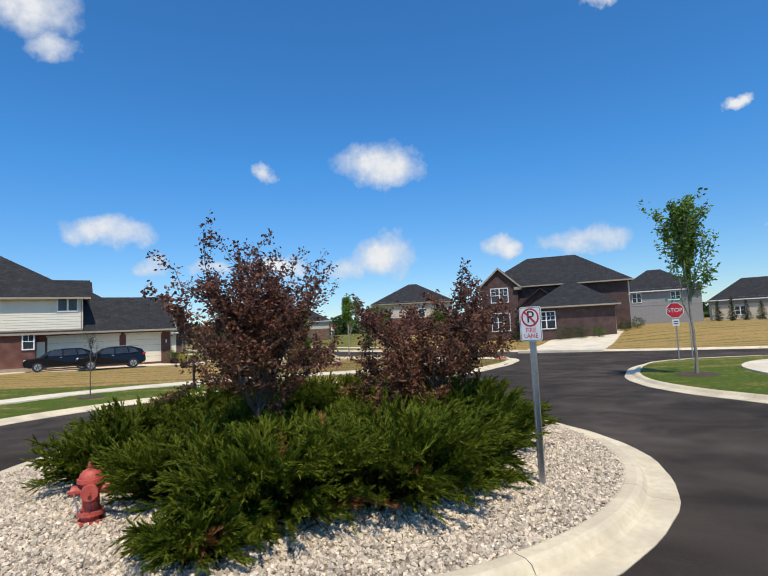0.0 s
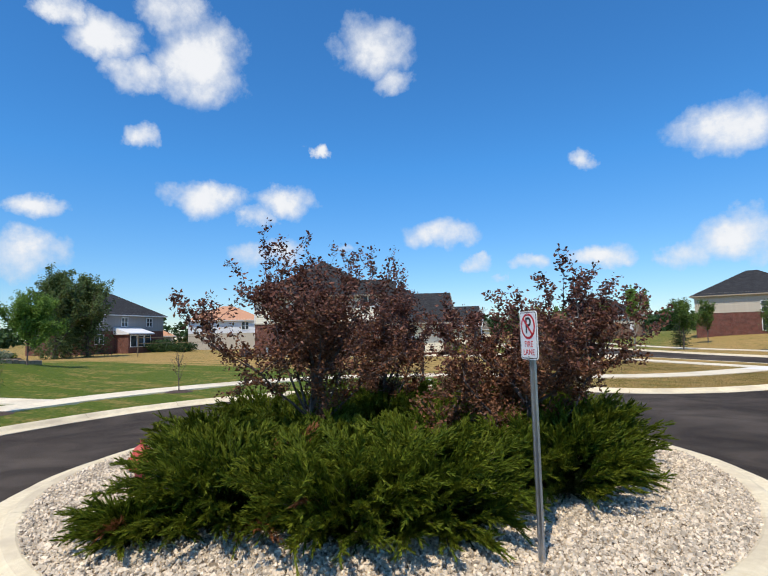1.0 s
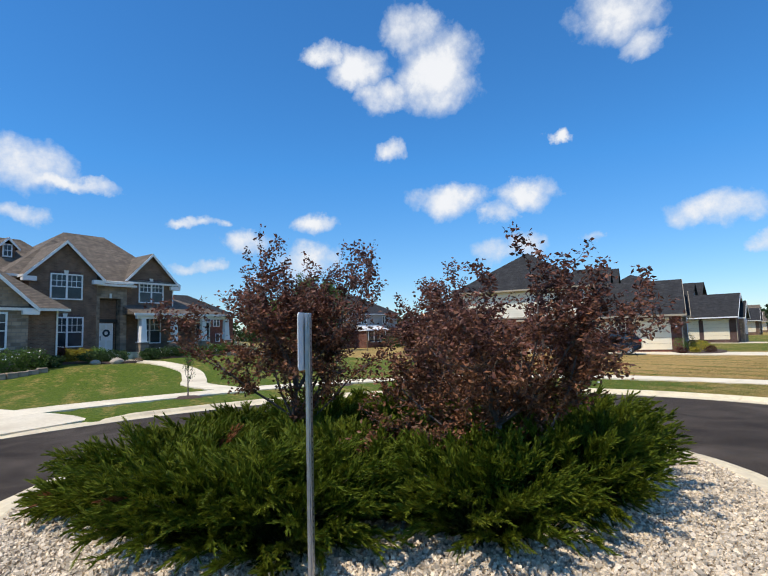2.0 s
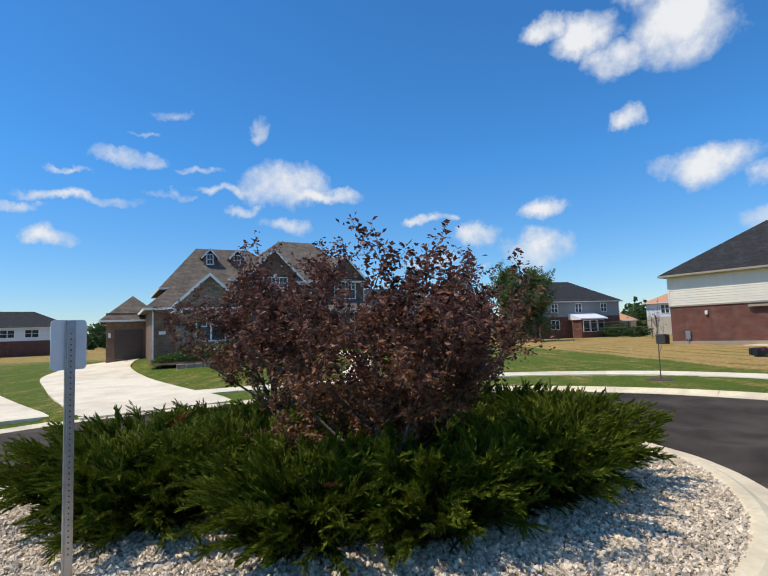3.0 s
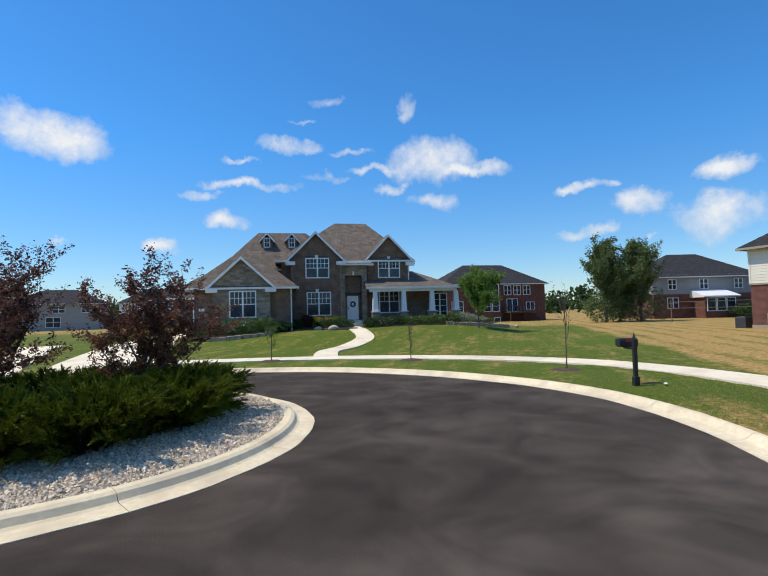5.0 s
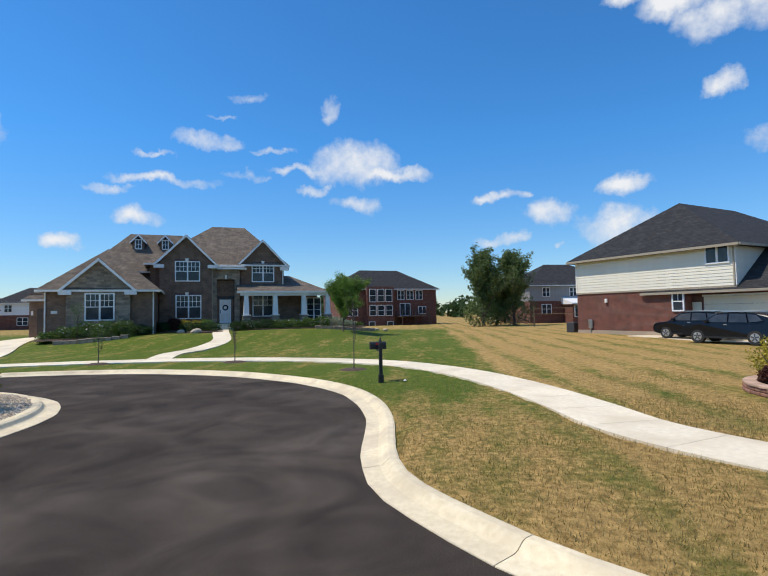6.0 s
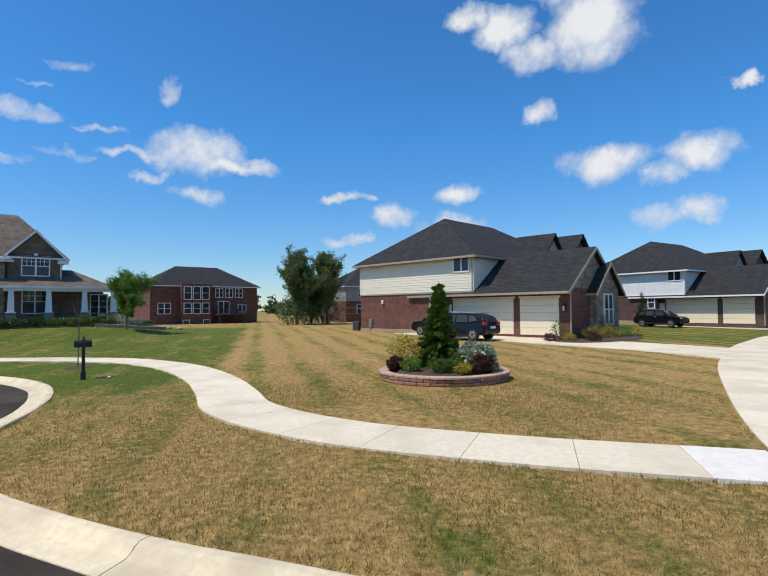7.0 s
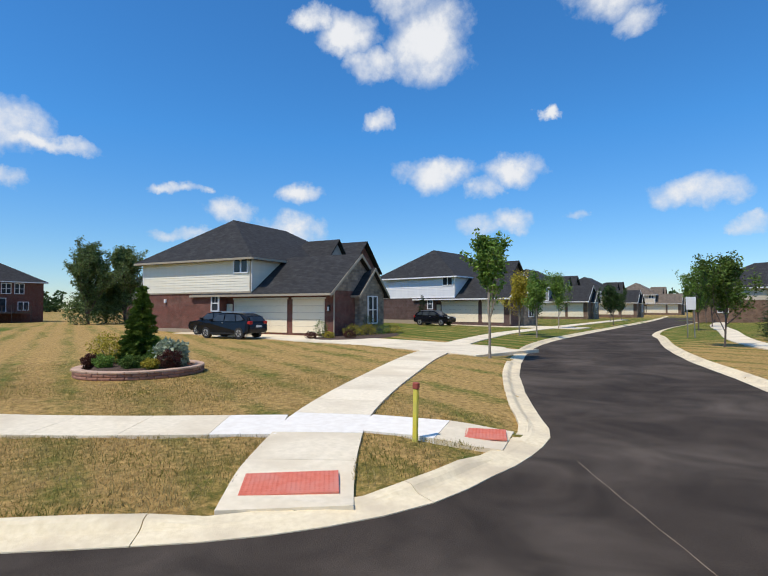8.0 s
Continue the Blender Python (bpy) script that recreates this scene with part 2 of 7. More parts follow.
def scuffed(m, scale, lo, hi):
    """Uneven wear: swirling paler and darker passes over a surface."""
    nt = m.node_tree
    bs = nt.nodes["Principled BSDF"]
    src = bs.inputs["Base Color"].links[0].from_socket
    tc = nt.nodes.new("ShaderNodeTexCoord")
    nz = nt.nodes.new("ShaderNodeTexNoise")
    nz.inputs["Scale"].default_value, nz.inputs["Detail"].default_value = scale, 7.0
    nz.inputs["Distortion"].default_value = 1.6
    nt.links.new(tc.outputs["Object"], nz.inputs["Vector"])
    rg = nt.nodes.new("ShaderNodeMapRange")
    rg.inputs[1].default_value, rg.inputs[2].default_value, rg.inputs[3].default_value, rg.inputs[4].default_value = 0.32, 0.68, lo, hi
    nt.links.new(nz.outputs["Fac"], rg.inputs[0])
    hs = nt.nodes.new("ShaderNodeHueSaturation")
    nt.links.new(rg.outputs[0], hs.inputs["Value"])
    nt.links.new(src, hs.inputs["Color"])
    nt.links.new(hs.outputs[0], bs.inputs["Base Color"])


scuffed(M["asphalt"], 0.55, 0.66, 1.34)
M["concrete"] = material("concrete", (0.74, 0.65, 0.47), (0.86, 0.76, 0.57), 9, 0.9, 0.3, 70, (0.68, 0.58, 0.41), 0.8, rand=0.06)
M["concrete_new"] = material("concrete_new", (0.78, 0.73, 0.63), (0.88, 0.84, 0.75), 6, 0.85, 0.2, 70, rand=0.03)
M["kerb"] = material("kerb", (0.70, 0.59, 0.38), (0.82, 0.71, 0.49), 12, 0.9, 0.3, 60, (0.60, 0.50, 0.34), 1.2, rand=0.06)
M["gravel"] = material("gravel", (0.20, 0.155, 0.10), (0.34, 0.27, 0.19), 25, 0.9, 0.6, 40)
M["stone_chip"] = material("stone_chip", (0.47, 0.385, 0.275), (0.74, 0.63, 0.475), 30, 0.85, rand=0.42)
M["shingle"] = brick_material("shingle", (0.022, 0.0225, 0.0235), (0.043, 0.043, 0.044), (0.012, 0.012, 0.0125), 0.95, 0.33, 0.10, 0.012)
M["shingle_brown"] = brick_material("shingle_brown", (0.13, 0.105, 0.080), (0.20, 0.16, 0.12), (0.085, 0.068, 0.052), 0.95, 0.33, 0.10, 0.012)
M["shingle_terra"] = material("shingle_terra", (0.50, 0.25, 0.14), (0.58, 0.31, 0.18), 7, 0.95, 0.4, 22)
M["brick_red"] = brick_material("brick_red", (0.185, 0.050, 0.032), (0.105, 0.030, 0.022), (0.19, 0.12, 0.092))
M["brick_dark"] = brick_material("brick_dark", (0.105, 0.050, 0.042), (0.075, 0.038, 0.034), (0.13, 0.10, 0.09))
M["brick_brown"] = brick_material("brick_brown", (0.225, 0.128, 0.080), (0.125, 0.070, 0.046), (0.21, 0.155, 0.115))
M["stone"] = brick_material("stone", (0.36, 0.28, 0.20), (0.17, 0.13, 0.095), (0.24, 0.20, 0.16), bw=0.46, bh=0.19, gap=0.02)
M["siding"] = material("siding", (0.78, 0.74, 0.60), (0.82, 0.78, 0.64), 3, 0.6, rand=0.03)
M["siding_white"] = material("siding_white", (0.74, 0.75, 0.76), (0.80, 0.81, 0.81), 3, 0.6, rand=0.03)
M["siding_tan"] = material("siding_tan", (0.52, 0.46, 0.36), (0.57, 0.51, 0.40), 3, 0.65, rand=0.03)
M["siding_grey"] = material("siding_grey", (0.28, 0.27, 0.26), (0.33, 0.32, 0.30), 3, 0.65, rand=0.03)
M["trim"] = material("trim", (0.74, 0.72, 0.66), (0.80, 0.78, 0.73), 5, 0.55)
M["gutter"] = material("gutter", (0.34, 0.29, 0.21), (0.40, 0.34, 0.25), 5, 0.5)
M["white"] = material("white", (0.80, 0.80, 0.79), (0.85, 0.85, 0.84), 5, 0.5)
M["garage_white"] = material("garage_white", (0.80, 0.71, 0.52), (0.84, 0.76, 0.57), 4, 0.5)
M["garage_dark"] = material("garage_dark", (0.045, 0.030, 0.024), (0.065, 0.044, 0.034), 4, 0.5)
M["glass"] = material("glass", (0.022, 0.028, 0.034), (0.06, 0.07, 0.08), 1.2, 0.06, spec=0.4)
M["glass_teal"] = material("glass_teal", (0.030, 0.060, 0.070), (0.05, 0.085, 0.10), 1.0, 0.08, spec=0.8)
M["black"] = material("black", (0.012, 0.012, 0.013), (0.022, 0.022, 0.022), 20, 0.45)
M["steel"] = material("steel", (0.42, 0.44, 0.47), (0.52, 0.54, 0.56), 20, 0.35, metal=0.85)
M["steel_dark"] = material("steel_dark", (0.07, 0.075, 0.08), (0.10, 0.10, 0.11), 20, 0.5, metal=0.6)
M["hydrant_red"] = material("hydrant_red", (0.50, 0.075, 0.05), (0.60, 0.13, 0.09), 14, 0.55, 0.2, 40, (0.42, 0.07, 0.05), 5)
M["sign_white"] = material("sign_white", (0.80, 0.80, 0.78), (0.86, 0.86, 0.85), 8, 0.45)
M["sign_red"] = material("sign_red", (0.52, 0.02, 0.03), (0.58, 0.03, 0.04), 8, 0.45)
M["sign_black"] = material("sign_black", (0.012, 0.012, 0.014), (0.02, 0.02, 0.02), 8, 0.45)
M["street_green"] = material("street_green", (0.01, 0.20, 0.09), (0.015, 0.24, 0.11), 8, 0.45)
M["pad_red"] = material("pad_red", (0.60, 0.14, 0.085), (0.68, 0.20, 0.13), 9, 0.8, 0.3, 60, (0.62, 0.22, 0.16), 2.5)
M["yellow"] = material("yellow", (0.72, 0.58, 0.04), (0.66, 0.62, 0.10), 7, 0.6, c3=(0.55, 0.50, 0.12), scale3=4)
M["cap_red"] = material("cap_red", (0.28, 0.055, 0.035), (0.36, 0.08, 0.05), 12, 0.6)
M["paver"] = material("paver", (0.26, 0.115, 0.075), (0.36, 0.19, 0.13), 9, 0.9, 0.4, 45, rand=0.22)
M["paver_cap"] = material("paver_cap", (0.46, 0.30, 0.21), (0.52, 0.36, 0.26), 9, 0.9, 0.3, 45, rand=0.15)
M["mulch"] = material("mulch", (0.060, 0.038, 0.026), (0.11, 0.072, 0.050), 18, 0.95, 0.8, 40)
M["soil"] = material("soil", (0.34, 0.27, 0.19), (0.42, 0.34, 0.25), 6, 0.95, 0.4, 30)
M["bark"] = material("bark", (0.085, 0.065, 0.055), (0.15, 0.12, 0.10), 20, 0.9, 0.5, 60)
M["bark_pale"] = material("bark_pale", (0.24, 0.20, 0.15), (0.34, 0.29, 0.23), 16, 0.9, 0.4, 50)
M["stake_wood"] = material("stake_wood", (0.16, 0.12, 0.07), (0.22, 0.17, 0.10), 12, 0.85)
M["car_paint"] = material("car_paint", (0.005, 0.006, 0.009), (0.008, 0.009, 0.013), 3, 0.2, spec=0.35)
M["tyre"] = material("tyre", (0.018, 0.018, 0.018), (0.03, 0.03, 0.03), 18, 0.85)
M["rim"] = material("rim", (0.55, 0.56, 0.58), (0.62, 0.63, 0.65), 18, 0.3, metal=0.8)
M["tail_red"] = material("tail_red", (0.45, 0.015, 0.015), (0.5, 0.02, 0.02), 10, 0.2)
M["lamp_clear"] = material("lamp_clear", (0.6, 0.62, 0.64), (0.7, 0.7, 0.72), 10, 0.15)
M["deck_wood"] = material("deck_wood", (0.07, 0.05, 0.04), (0.12, 0.09, 0.07), 8, 0.85)
M["wreath"] = material("wreath", (0.02, 0.03, 0.05), (0.05, 0.06, 0.08), 30, 0.9)
M["boulder"] = material("boulder", (0.34, 0.29, 0.22), (0.46, 0.40, 0.32), 5, 0.9, 0.5, 20)
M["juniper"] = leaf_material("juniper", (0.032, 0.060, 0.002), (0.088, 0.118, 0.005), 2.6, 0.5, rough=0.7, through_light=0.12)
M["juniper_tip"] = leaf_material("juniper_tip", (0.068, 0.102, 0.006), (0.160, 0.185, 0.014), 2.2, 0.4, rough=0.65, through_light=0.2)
# darker green for inner sprays: shade inside the bush put into the colour
M["juniper_inner_shade"] = leaf_material("juniper_inner_shade", (0.010, 0.022, 0.003), (0.024, 0.044, 0.005), 5.0, 0.4, rough=0.8, through_light=0.06)
M["juniper_dry"] = leaf_material("juniper_dry", (0.22, 0.085, 0.03), (0.30, 0.13, 0.05), 5.0, 0.3)
M["plum_leaf"] = leaf_material("plum_leaf", (0.100, 0.038, 0.028), (0.220, 0.102, 0.068), 4.0, 0.6, rough=0.42)
M["plum_leaf_rust"] = leaf_material("plum_leaf_rust", (0.155, 0.058, 0.028), (0.29, 0.145, 0.075), 4.0, 0.55, rough=0.42)
M["leaf_green"] = leaf_material("leaf_green", (0.065, 0.125, 0.022), (0.135, 0.200, 0.042), 2.0, 0.45)
M["leaf_cotton"] = leaf_material("leaf_cotton", (0.095, 0.150, 0.050), (0.185, 0.240, 0.090), 2.0, 0.45, through_light=0.32)
M["leaf_bright"] = leaf_material("leaf_bright", (0.12, 0.22, 0.035), (0.20, 0.30, 0.06), 2.0, 0.4)
M["leaf_dark"] = leaf_material("leaf_dark", (0.030, 0.065, 0.022), (0.065, 0.110, 0.030), 2.0, 0.45)
M["leaf_yellow"] = leaf_material("leaf_yellow", (0.36, 0.30, 0.03), (0.46, 0.38, 0.06), 3.0, 0.4)
M["leaf_maroon"] = leaf_material("leaf_maroon", (0.075, 0.022, 0.022), (0.12, 0.05, 0.03), 3.0, 0.4)
M["leaf_silver"] = leaf_material("leaf_silver", (0.26, 0.31, 0.20), (0.36, 0.40, 0.28), 3.0, 0.3)
M["spruce"] = leaf_material("spruce", (0.085, 0.150, 0.018), (0.185, 0.250, 0.045), 4.0, 0.4)
M["flower"] = material("flower", (0.75, 0.70, 0.66), (0.8, 0.78, 0.75), 9, 0.7)
M["grass_blade"] = leaf_material("grass_blade", (0.52, 0.37, 0.16), (0.19, 0.185, 0.040), 0.9, 0.45, rough=0.8, through_light=0.4)


def grass_material():
    """Lawn: watered green south of the lot line at y = 25.2, dry tan north of it, with mower bands."""
    m = material("grass", (0.1, 0.13, 0.03), rough=0.95, spec=0.2)
    nt = m.node_tree
    bs = nt.nodes["Principled BSDF"]
    tc = nt.nodes.new("ShaderNodeTexCoord")
    sp = nt.nodes.new("ShaderNodeSeparateXYZ")
    nt.links.new(tc.outputs["Object"], sp.inputs[0])

    def mt(op, a, b=None, c=None, clamp=False):
        n = nt.nodes.new("ShaderNodeMath")
        n.operation, n.use_clamp = op, clamp
        for i, v in enumerate((a, b, c)):
            if v is None:
                continue
            if isinstance(v, (int, float)):
                n.inputs[i].default_value = v
            else:
                nt.links.new(v, n.inputs[i])
        return n.outputs[0]

    def nz(scale, detail, rough=0.6, stretch=None):
        n = nt.nodes.new("ShaderNodeTexNoise")
        n.inputs["Scale"].default_value, n.inputs["Detail"].default_value, n.inputs["Roughness"].default_value = scale, detail, rough
        if stretch:
            mp = nt.nodes.new("ShaderNodeMapping")
            mp.inputs["Rotation"].default_value = (0, 0, stretch[0])
            mp.inputs["Scale"].default_value = (stretch[1], stretch[2], 1)
            nt.links.new(tc.outputs["Object"], mp.inputs[0])
            nt.links.new(mp.outputs[0], n.inputs["Vector"])
        else:
            nt.links.new(tc.outputs["Object"], n.inputs["Vector"])
        return n.outputs["Fac"]

    def mx(f, a, b):
        n = nt.nodes.new("ShaderNodeMix")
        n.data_type = "RGBA"
        nt.links.new(f, n.inputs[0])
        for i, v in ((6, a), (7, b)):
            if isinstance(v, tuple):
                n.inputs[i].default_value = (*v, 1)
            else:
                nt.links.new(v, n.inputs[i])
        return n.outputs[2]

    big, fine, streak = nz(0.22, 4), nz(7.0, 8, 0.75), nz(0.9, 6, 0.65, (radians(-32), 0.18, 1.1))
    # dryness: 0 green, 1 tan
    north = mt("MULTIPLY_ADD", sp.outputs[1], 0.55, -25.2 * 0.55 + 0.5, clamp=True)
    east = mt("MULTIPLY_ADD", sp.outputs[0], 0.22, -9.5 * 0.22 + 0.5, clamp=True)
    strip = mt("MULTIPLY", mt("MULTIPLY_ADD", sp.outputs[0], 0.16, 1.15, clamp=True), mt("MULTIPLY_ADD", sp.outputs[1], 0.5, -9.8, clamp=True))
    dry = mt("MAXIMUM", mt("MULTIPLY", mt("MULTIPLY", north, 0.95), mt("SUBTRACT", 1.0, mt("MULTIPLY", mt("MULTIPLY_ADD", sp.outputs[1], 0.14, -6.4, clamp=True), 0.85))), mt("MULTIPLY", strip, 0.92))
    dry = mt("MULTIPLY", dry, mt("SUBTRACT", 1.0, mt("MULTIPLY", east, mt("MULTIPLY_ADD", sp.outputs[1], -0.2, 5.8, clamp=True))))
    far = mt("MULTIPLY_ADD", sp.outputs[0], -0.05, -2.1, clamp=True)
    dry = mt("MAXIMUM", dry, mt("MULTIPLY", far, 0.75))
    dry = mt("ADD", mt("MULTIPLY_ADD", mt("SUBTRACT", big, 0.5), 0.9, dry), mt("MULTIPLY", mt("SUBTRACT", streak, 0.5), 2.1))
    mow = mt("SINE", mt("ADD", mt("ADD", mt("MULTIPLY", sp.outputs[1], 3.6), mt("MULTIPLY", sp.outputs[0], -0.08)), mt("MULTIPLY", big, 2.5)))
    dry = mt("ADD", dry, mt("MULTIPLY", mt("MULTIPLY", mow, north), 0.36))
    dry = mt("ADD", dry, mt("MULTIPLY", mt("SUBTRACT", nz(1.7, 6, 0.7), 0.5), 2.0))
    dry = mt("ADD", dry, mt("MULTIPLY", mt("SUBTRACT", fine, 0.5), 1.5), clamp=True)
    green = mx(mt("MULTIPLY_ADD", fine, 2.6, -0.8, clamp=True), (0.030, 0.070, 0.005), (0.150, 0.190, 0.018))
    tan = mx(mt("MULTIPLY_ADD", fine, 2.6, -0.8, clamp=True), (0.145, 0.088, 0.022), (0.66, 0.435, 0.155))
    nt.links.new(mx(dry, green, tan), bs.inputs["Base Color"])
    bp = nt.nodes.new("ShaderNodeBump")
    bp.inputs["Strength"].default_value, bp.inputs["Distance"].default_value = 0.8, 0.04
    nt.links.new(nz(45.0, 5, 0.7), bp.inputs["Height"])
    nt.links.new(bp.outputs[0], bs.inputs["Normal"])
    return m


M["grass"] = grass_material()


# ---------------- mesh helpers ----------------
def mesh_ob(name, bm, mat, smooth=False):
    me = bpy.data.meshes.new(name)
    bm.to_mesh(me)
    bm.free()
    me.materials.append(mat)
    if smooth:
        me.polygons.foreach_set("use_smooth", [True] * len(me.polygons))
    return new(name, me)


def raw_ob(name, verts, faces, mat, smooth=False):
    me = bpy.data.meshes.new(name)
    me.from_pydata(verts, [], faces)
    me.update()
    me.materials.append(mat)
    if smooth:
        me.polygons.foreach_set("use_smooth", [True] * len(me.polygons))
    return new(name, me)


def part(name, bm, mat, parent, label="", smooth=False):
    ob = mesh_ob(name, bm, mat, smooth)
    ob.parent = parent
    if label:
        ob["label"] = label
    return ob


def thing(name, m, label, category, group="", kind=""):
    """An empty at a thing's base, that its parts hang from."""
    ob = new(name)
    ob.matrix_world = m
    return tagged(ob, label, category, group, kind)


def box(x0, x1, y0, y1, z0, z1, bev=0.0, bm=None):
    bm = bm or bmesh.new()
    r = bmesh.ops.create_cube(bm, size=1.0)
    for v in r["verts"]:
        v.co = Vector(((x0 + x1) / 2 + v.co.x * (x1 - x0), (y0 + y1) / 2 + v.co.y * (y1 - y0), (z0 + z1) / 2 + v.co.z * (z1 - z0)))
    if bev:
        es = list({e for v in r["verts"] for e in v.link_edges})
        bmesh.ops.bevel(bm, geom=es, offset=bev, segments=1, affect="EDGES")
    return bm


def tube(p0, p1, r0, r1, n=8, bm=None):
    bm = bm or bmesh.new()
    p0, p1 = Vector(p0), Vector(p1)
    q = (p1 - p0).to_track_quat("Z", "Y").to_matrix().to_4x4()
    bmesh.ops.create_cone(bm, cap_ends=True, segments=n, radius1=r0, radius2=r1, depth=(p1 - p0).length, matrix=Matrix.Translation((p0 + p1) / 2) @ q)
    return bm


def prism(points, depth_vec, bm=None):
    """A flat polygon pushed along a vector."""
    bm = bm or bmesh.new()
    a = [bm.verts.new(p) for p in points]
    b = [bm.verts.new(Vector(p) + Vector(depth_vec)) for p in points]
    n = len(a)
    bm.faces.new(a[::-1])
    bm.faces.new(b)
    for i in range(n):
        bm.faces.new((a[i], a[(i + 1) % n], b[(i + 1) % n], b[i]))
    bmesh.ops.recalc_face_normals(bm, faces=bm.faces)
    return bm


def smooth_line(pts, step, closed=False):
    """Points at even steps along a smooth curve through pts."""
    p = np.array(pts, float)
    n = len(p)
    out = []
    for i in range(n if closed else n - 1):
        if closed:
            a, b, c, d = p[(i - 1) % n], p[i], p[(i + 1) % n], p[(i + 2) % n]
        else:
            a, b, c, d = p[max(i - 1, 0)], p[i], p[i + 1], p[min(i + 2, n - 1)]
        for k in range(24):
            t = k / 24
            out.append(0.5 * ((2 * b) + (c - a) * t + (2 * a - 5 * b + 4 * c - d) * t * t + (3 * b - a - 3 * c + d) * t ** 3))
    if not closed:
        out.append(p[-1])
    out = np.array(out + ([out[0]] if closed else []))
    s = np.r_[0, np.cumsum(np.linalg.norm(np.diff(out, axis=0), axis=1))]
    k = max(2, int(round(s[-1] / step)))
    q = np.linspace(0, s[-1], k + 1)
    r = np.stack([np.interp(q, s, out[:, j]) for j in range(p.shape[1])], 1)
    return r[:-1] if closed else r


def normals_of(line, closed=False):
    if closed:
        t = np.roll(line, -1, 0) - np.roll(line, 1, 0)
    else:
        t = np.gradient(line, axis=0)
    t = t / np.linalg.norm(t, axis=1)[:, None]
    return np.stack([-t[:, 1], t[:, 0]], 1)       # to the left of the way

# ---------------- plan ----------------
ISLE = np.array((-1.47, 9.1))
ISLE_R = 5.76
LEFT_KERB = [(-1.4, -2.4), (-4.6, -1.9), (-7.4, -0.7), (-9.8, 1.6), (-11.4, 4.6), (-12.3, 7.4), (-12.75, 10.4), (-12.5, 13.2), (-11.6, 16.0), (-10.4, 18.0),
             (-9.1, 19.6), (-7.3, 21.0), (-5.2, 21.9), (-3.1, 22.35), (-1.4, 22.5), (-0.3, 22.6), (0.6, 22.8), (1.3, 23.15), (2.0, 23.65), (2.7, 24.2), (3.3, 24.85),
             (4.0, 25.7), (4.7, 26.65), (5.3, 27.6), (5.9, 28.5), (6.5, 29.5), (7.0, 30.6), (7.4, 31.5), (7.75, 32.4), (8.0, 33.8), (7.95, 34.7), (7.7, 35.5),
             (7.3, 36.6), (6.5, 38.0), (4.9, 39.3), (2.7, 41.2), (0.2, 43.5), (-2.6, 46.4), (-6.0, 50.3), (-9.8, 55.5), (-14.2, 63.3),
             (-24.0, 83.0), (-40.0, 115.0), (-62.0, 156.0)]
FAR_KERB = [(-53.0, 158.0), (-31.5, 115.0), (-18.5, 85.0), (-12.4, 73.0), (-8.6, 67.6), (-3.6, 60.2), (1.2, 54.0), (5.0, 49.8), (9.6, 44.6),
            (14.0, 40.2), (19.0, 36.4), (27.0, 32.4), (45.0, 24.5), (90.0, 10.0)]
NOSE_KERB = [(90.0, 2.5), (45.0, 17.0), (30.0, 22.6), (21.0, 25.6), (16.4, 26.2), (13.6, 25.5), (11.9, 23.8), (10.5, 21.4), (9.6, 19.4), (9.15, 17.2),
             (9.3, 15.0), (10.0, 12.6), (10.2, 9.0), (9.5, 5.2), (7.6, 1.4), (3.8, -1.5), (-1.4, -2.4)]
left_line, far_line, nose_line = (smooth_line(p, 0.6) for p in (LEFT_KERB, FAR_KERB, NOSE_KERB))
road_poly = np.vstack([left_line, far_line, nose_line[:-1]])


def seg_distance(px, py, poly, closed=True):
    best = np.full(px.shape, 1e9)
    a, b = (poly, np.roll(poly, -1, 0)) if closed else (poly[:-1], poly[1:])
    for (x0, y0), (x1, y1) in zip(a, b):
        dx, dy = x1 - x0, y1 - y0
        t = np.clip(((px - x0) * dx + (py - y0) * dy) / (dx * dx + dy * dy + 1e-12), 0, 1)
        np.minimum(best, (px - x0 - t * dx) ** 2 + (py - y0 - t * dy) ** 2, out=best)
    return np.sqrt(best)


def inside(px, py, poly):
    c = np.zeros(px.shape, bool)
    for (x0, y0), (x1, y1) in zip(poly, np.roll(poly, -1, 0)):
        if y0 == y1:
            continue
        c ^= ((y0 > py) != (y1 > py)) & (px < (x1 - x0) * (py - y0) / (y1 - y0) + x0)
    return c


def sstep(x, lo, hi):
    t = np.clip((np.asarray(x, float) - lo) / (hi - lo), 0, 1)
    return t * t * (3 - 2 * t)


COARSE = road_poly[::4]


def lawn(px, py, d=None):
    """Height of the lawns: a kerb's height at the road, higher at the houses, lower again far off."""
    px, py = np.atleast_1d(np.asarray(px, float)), np.atleast_1d(np.asarray(py, float))
    if d is None:
        d = seg_distance(px, py, COARSE)
    h = 0.13 + np.minimum(d, 28) * 0.010
    h = h + 0.72 * (1 - sstep(np.hypot(px + 39, py - 3), 10, 19))
    h = h - 0.30 * sstep(-px, 48, 66)
    h = h + 1.0 * sstep(px + 0.55 * py, 36, 56) * sstep(py, 36, 50)
    return h


def lawn_at(x, y):
    return float(lawn(x, y)[0])


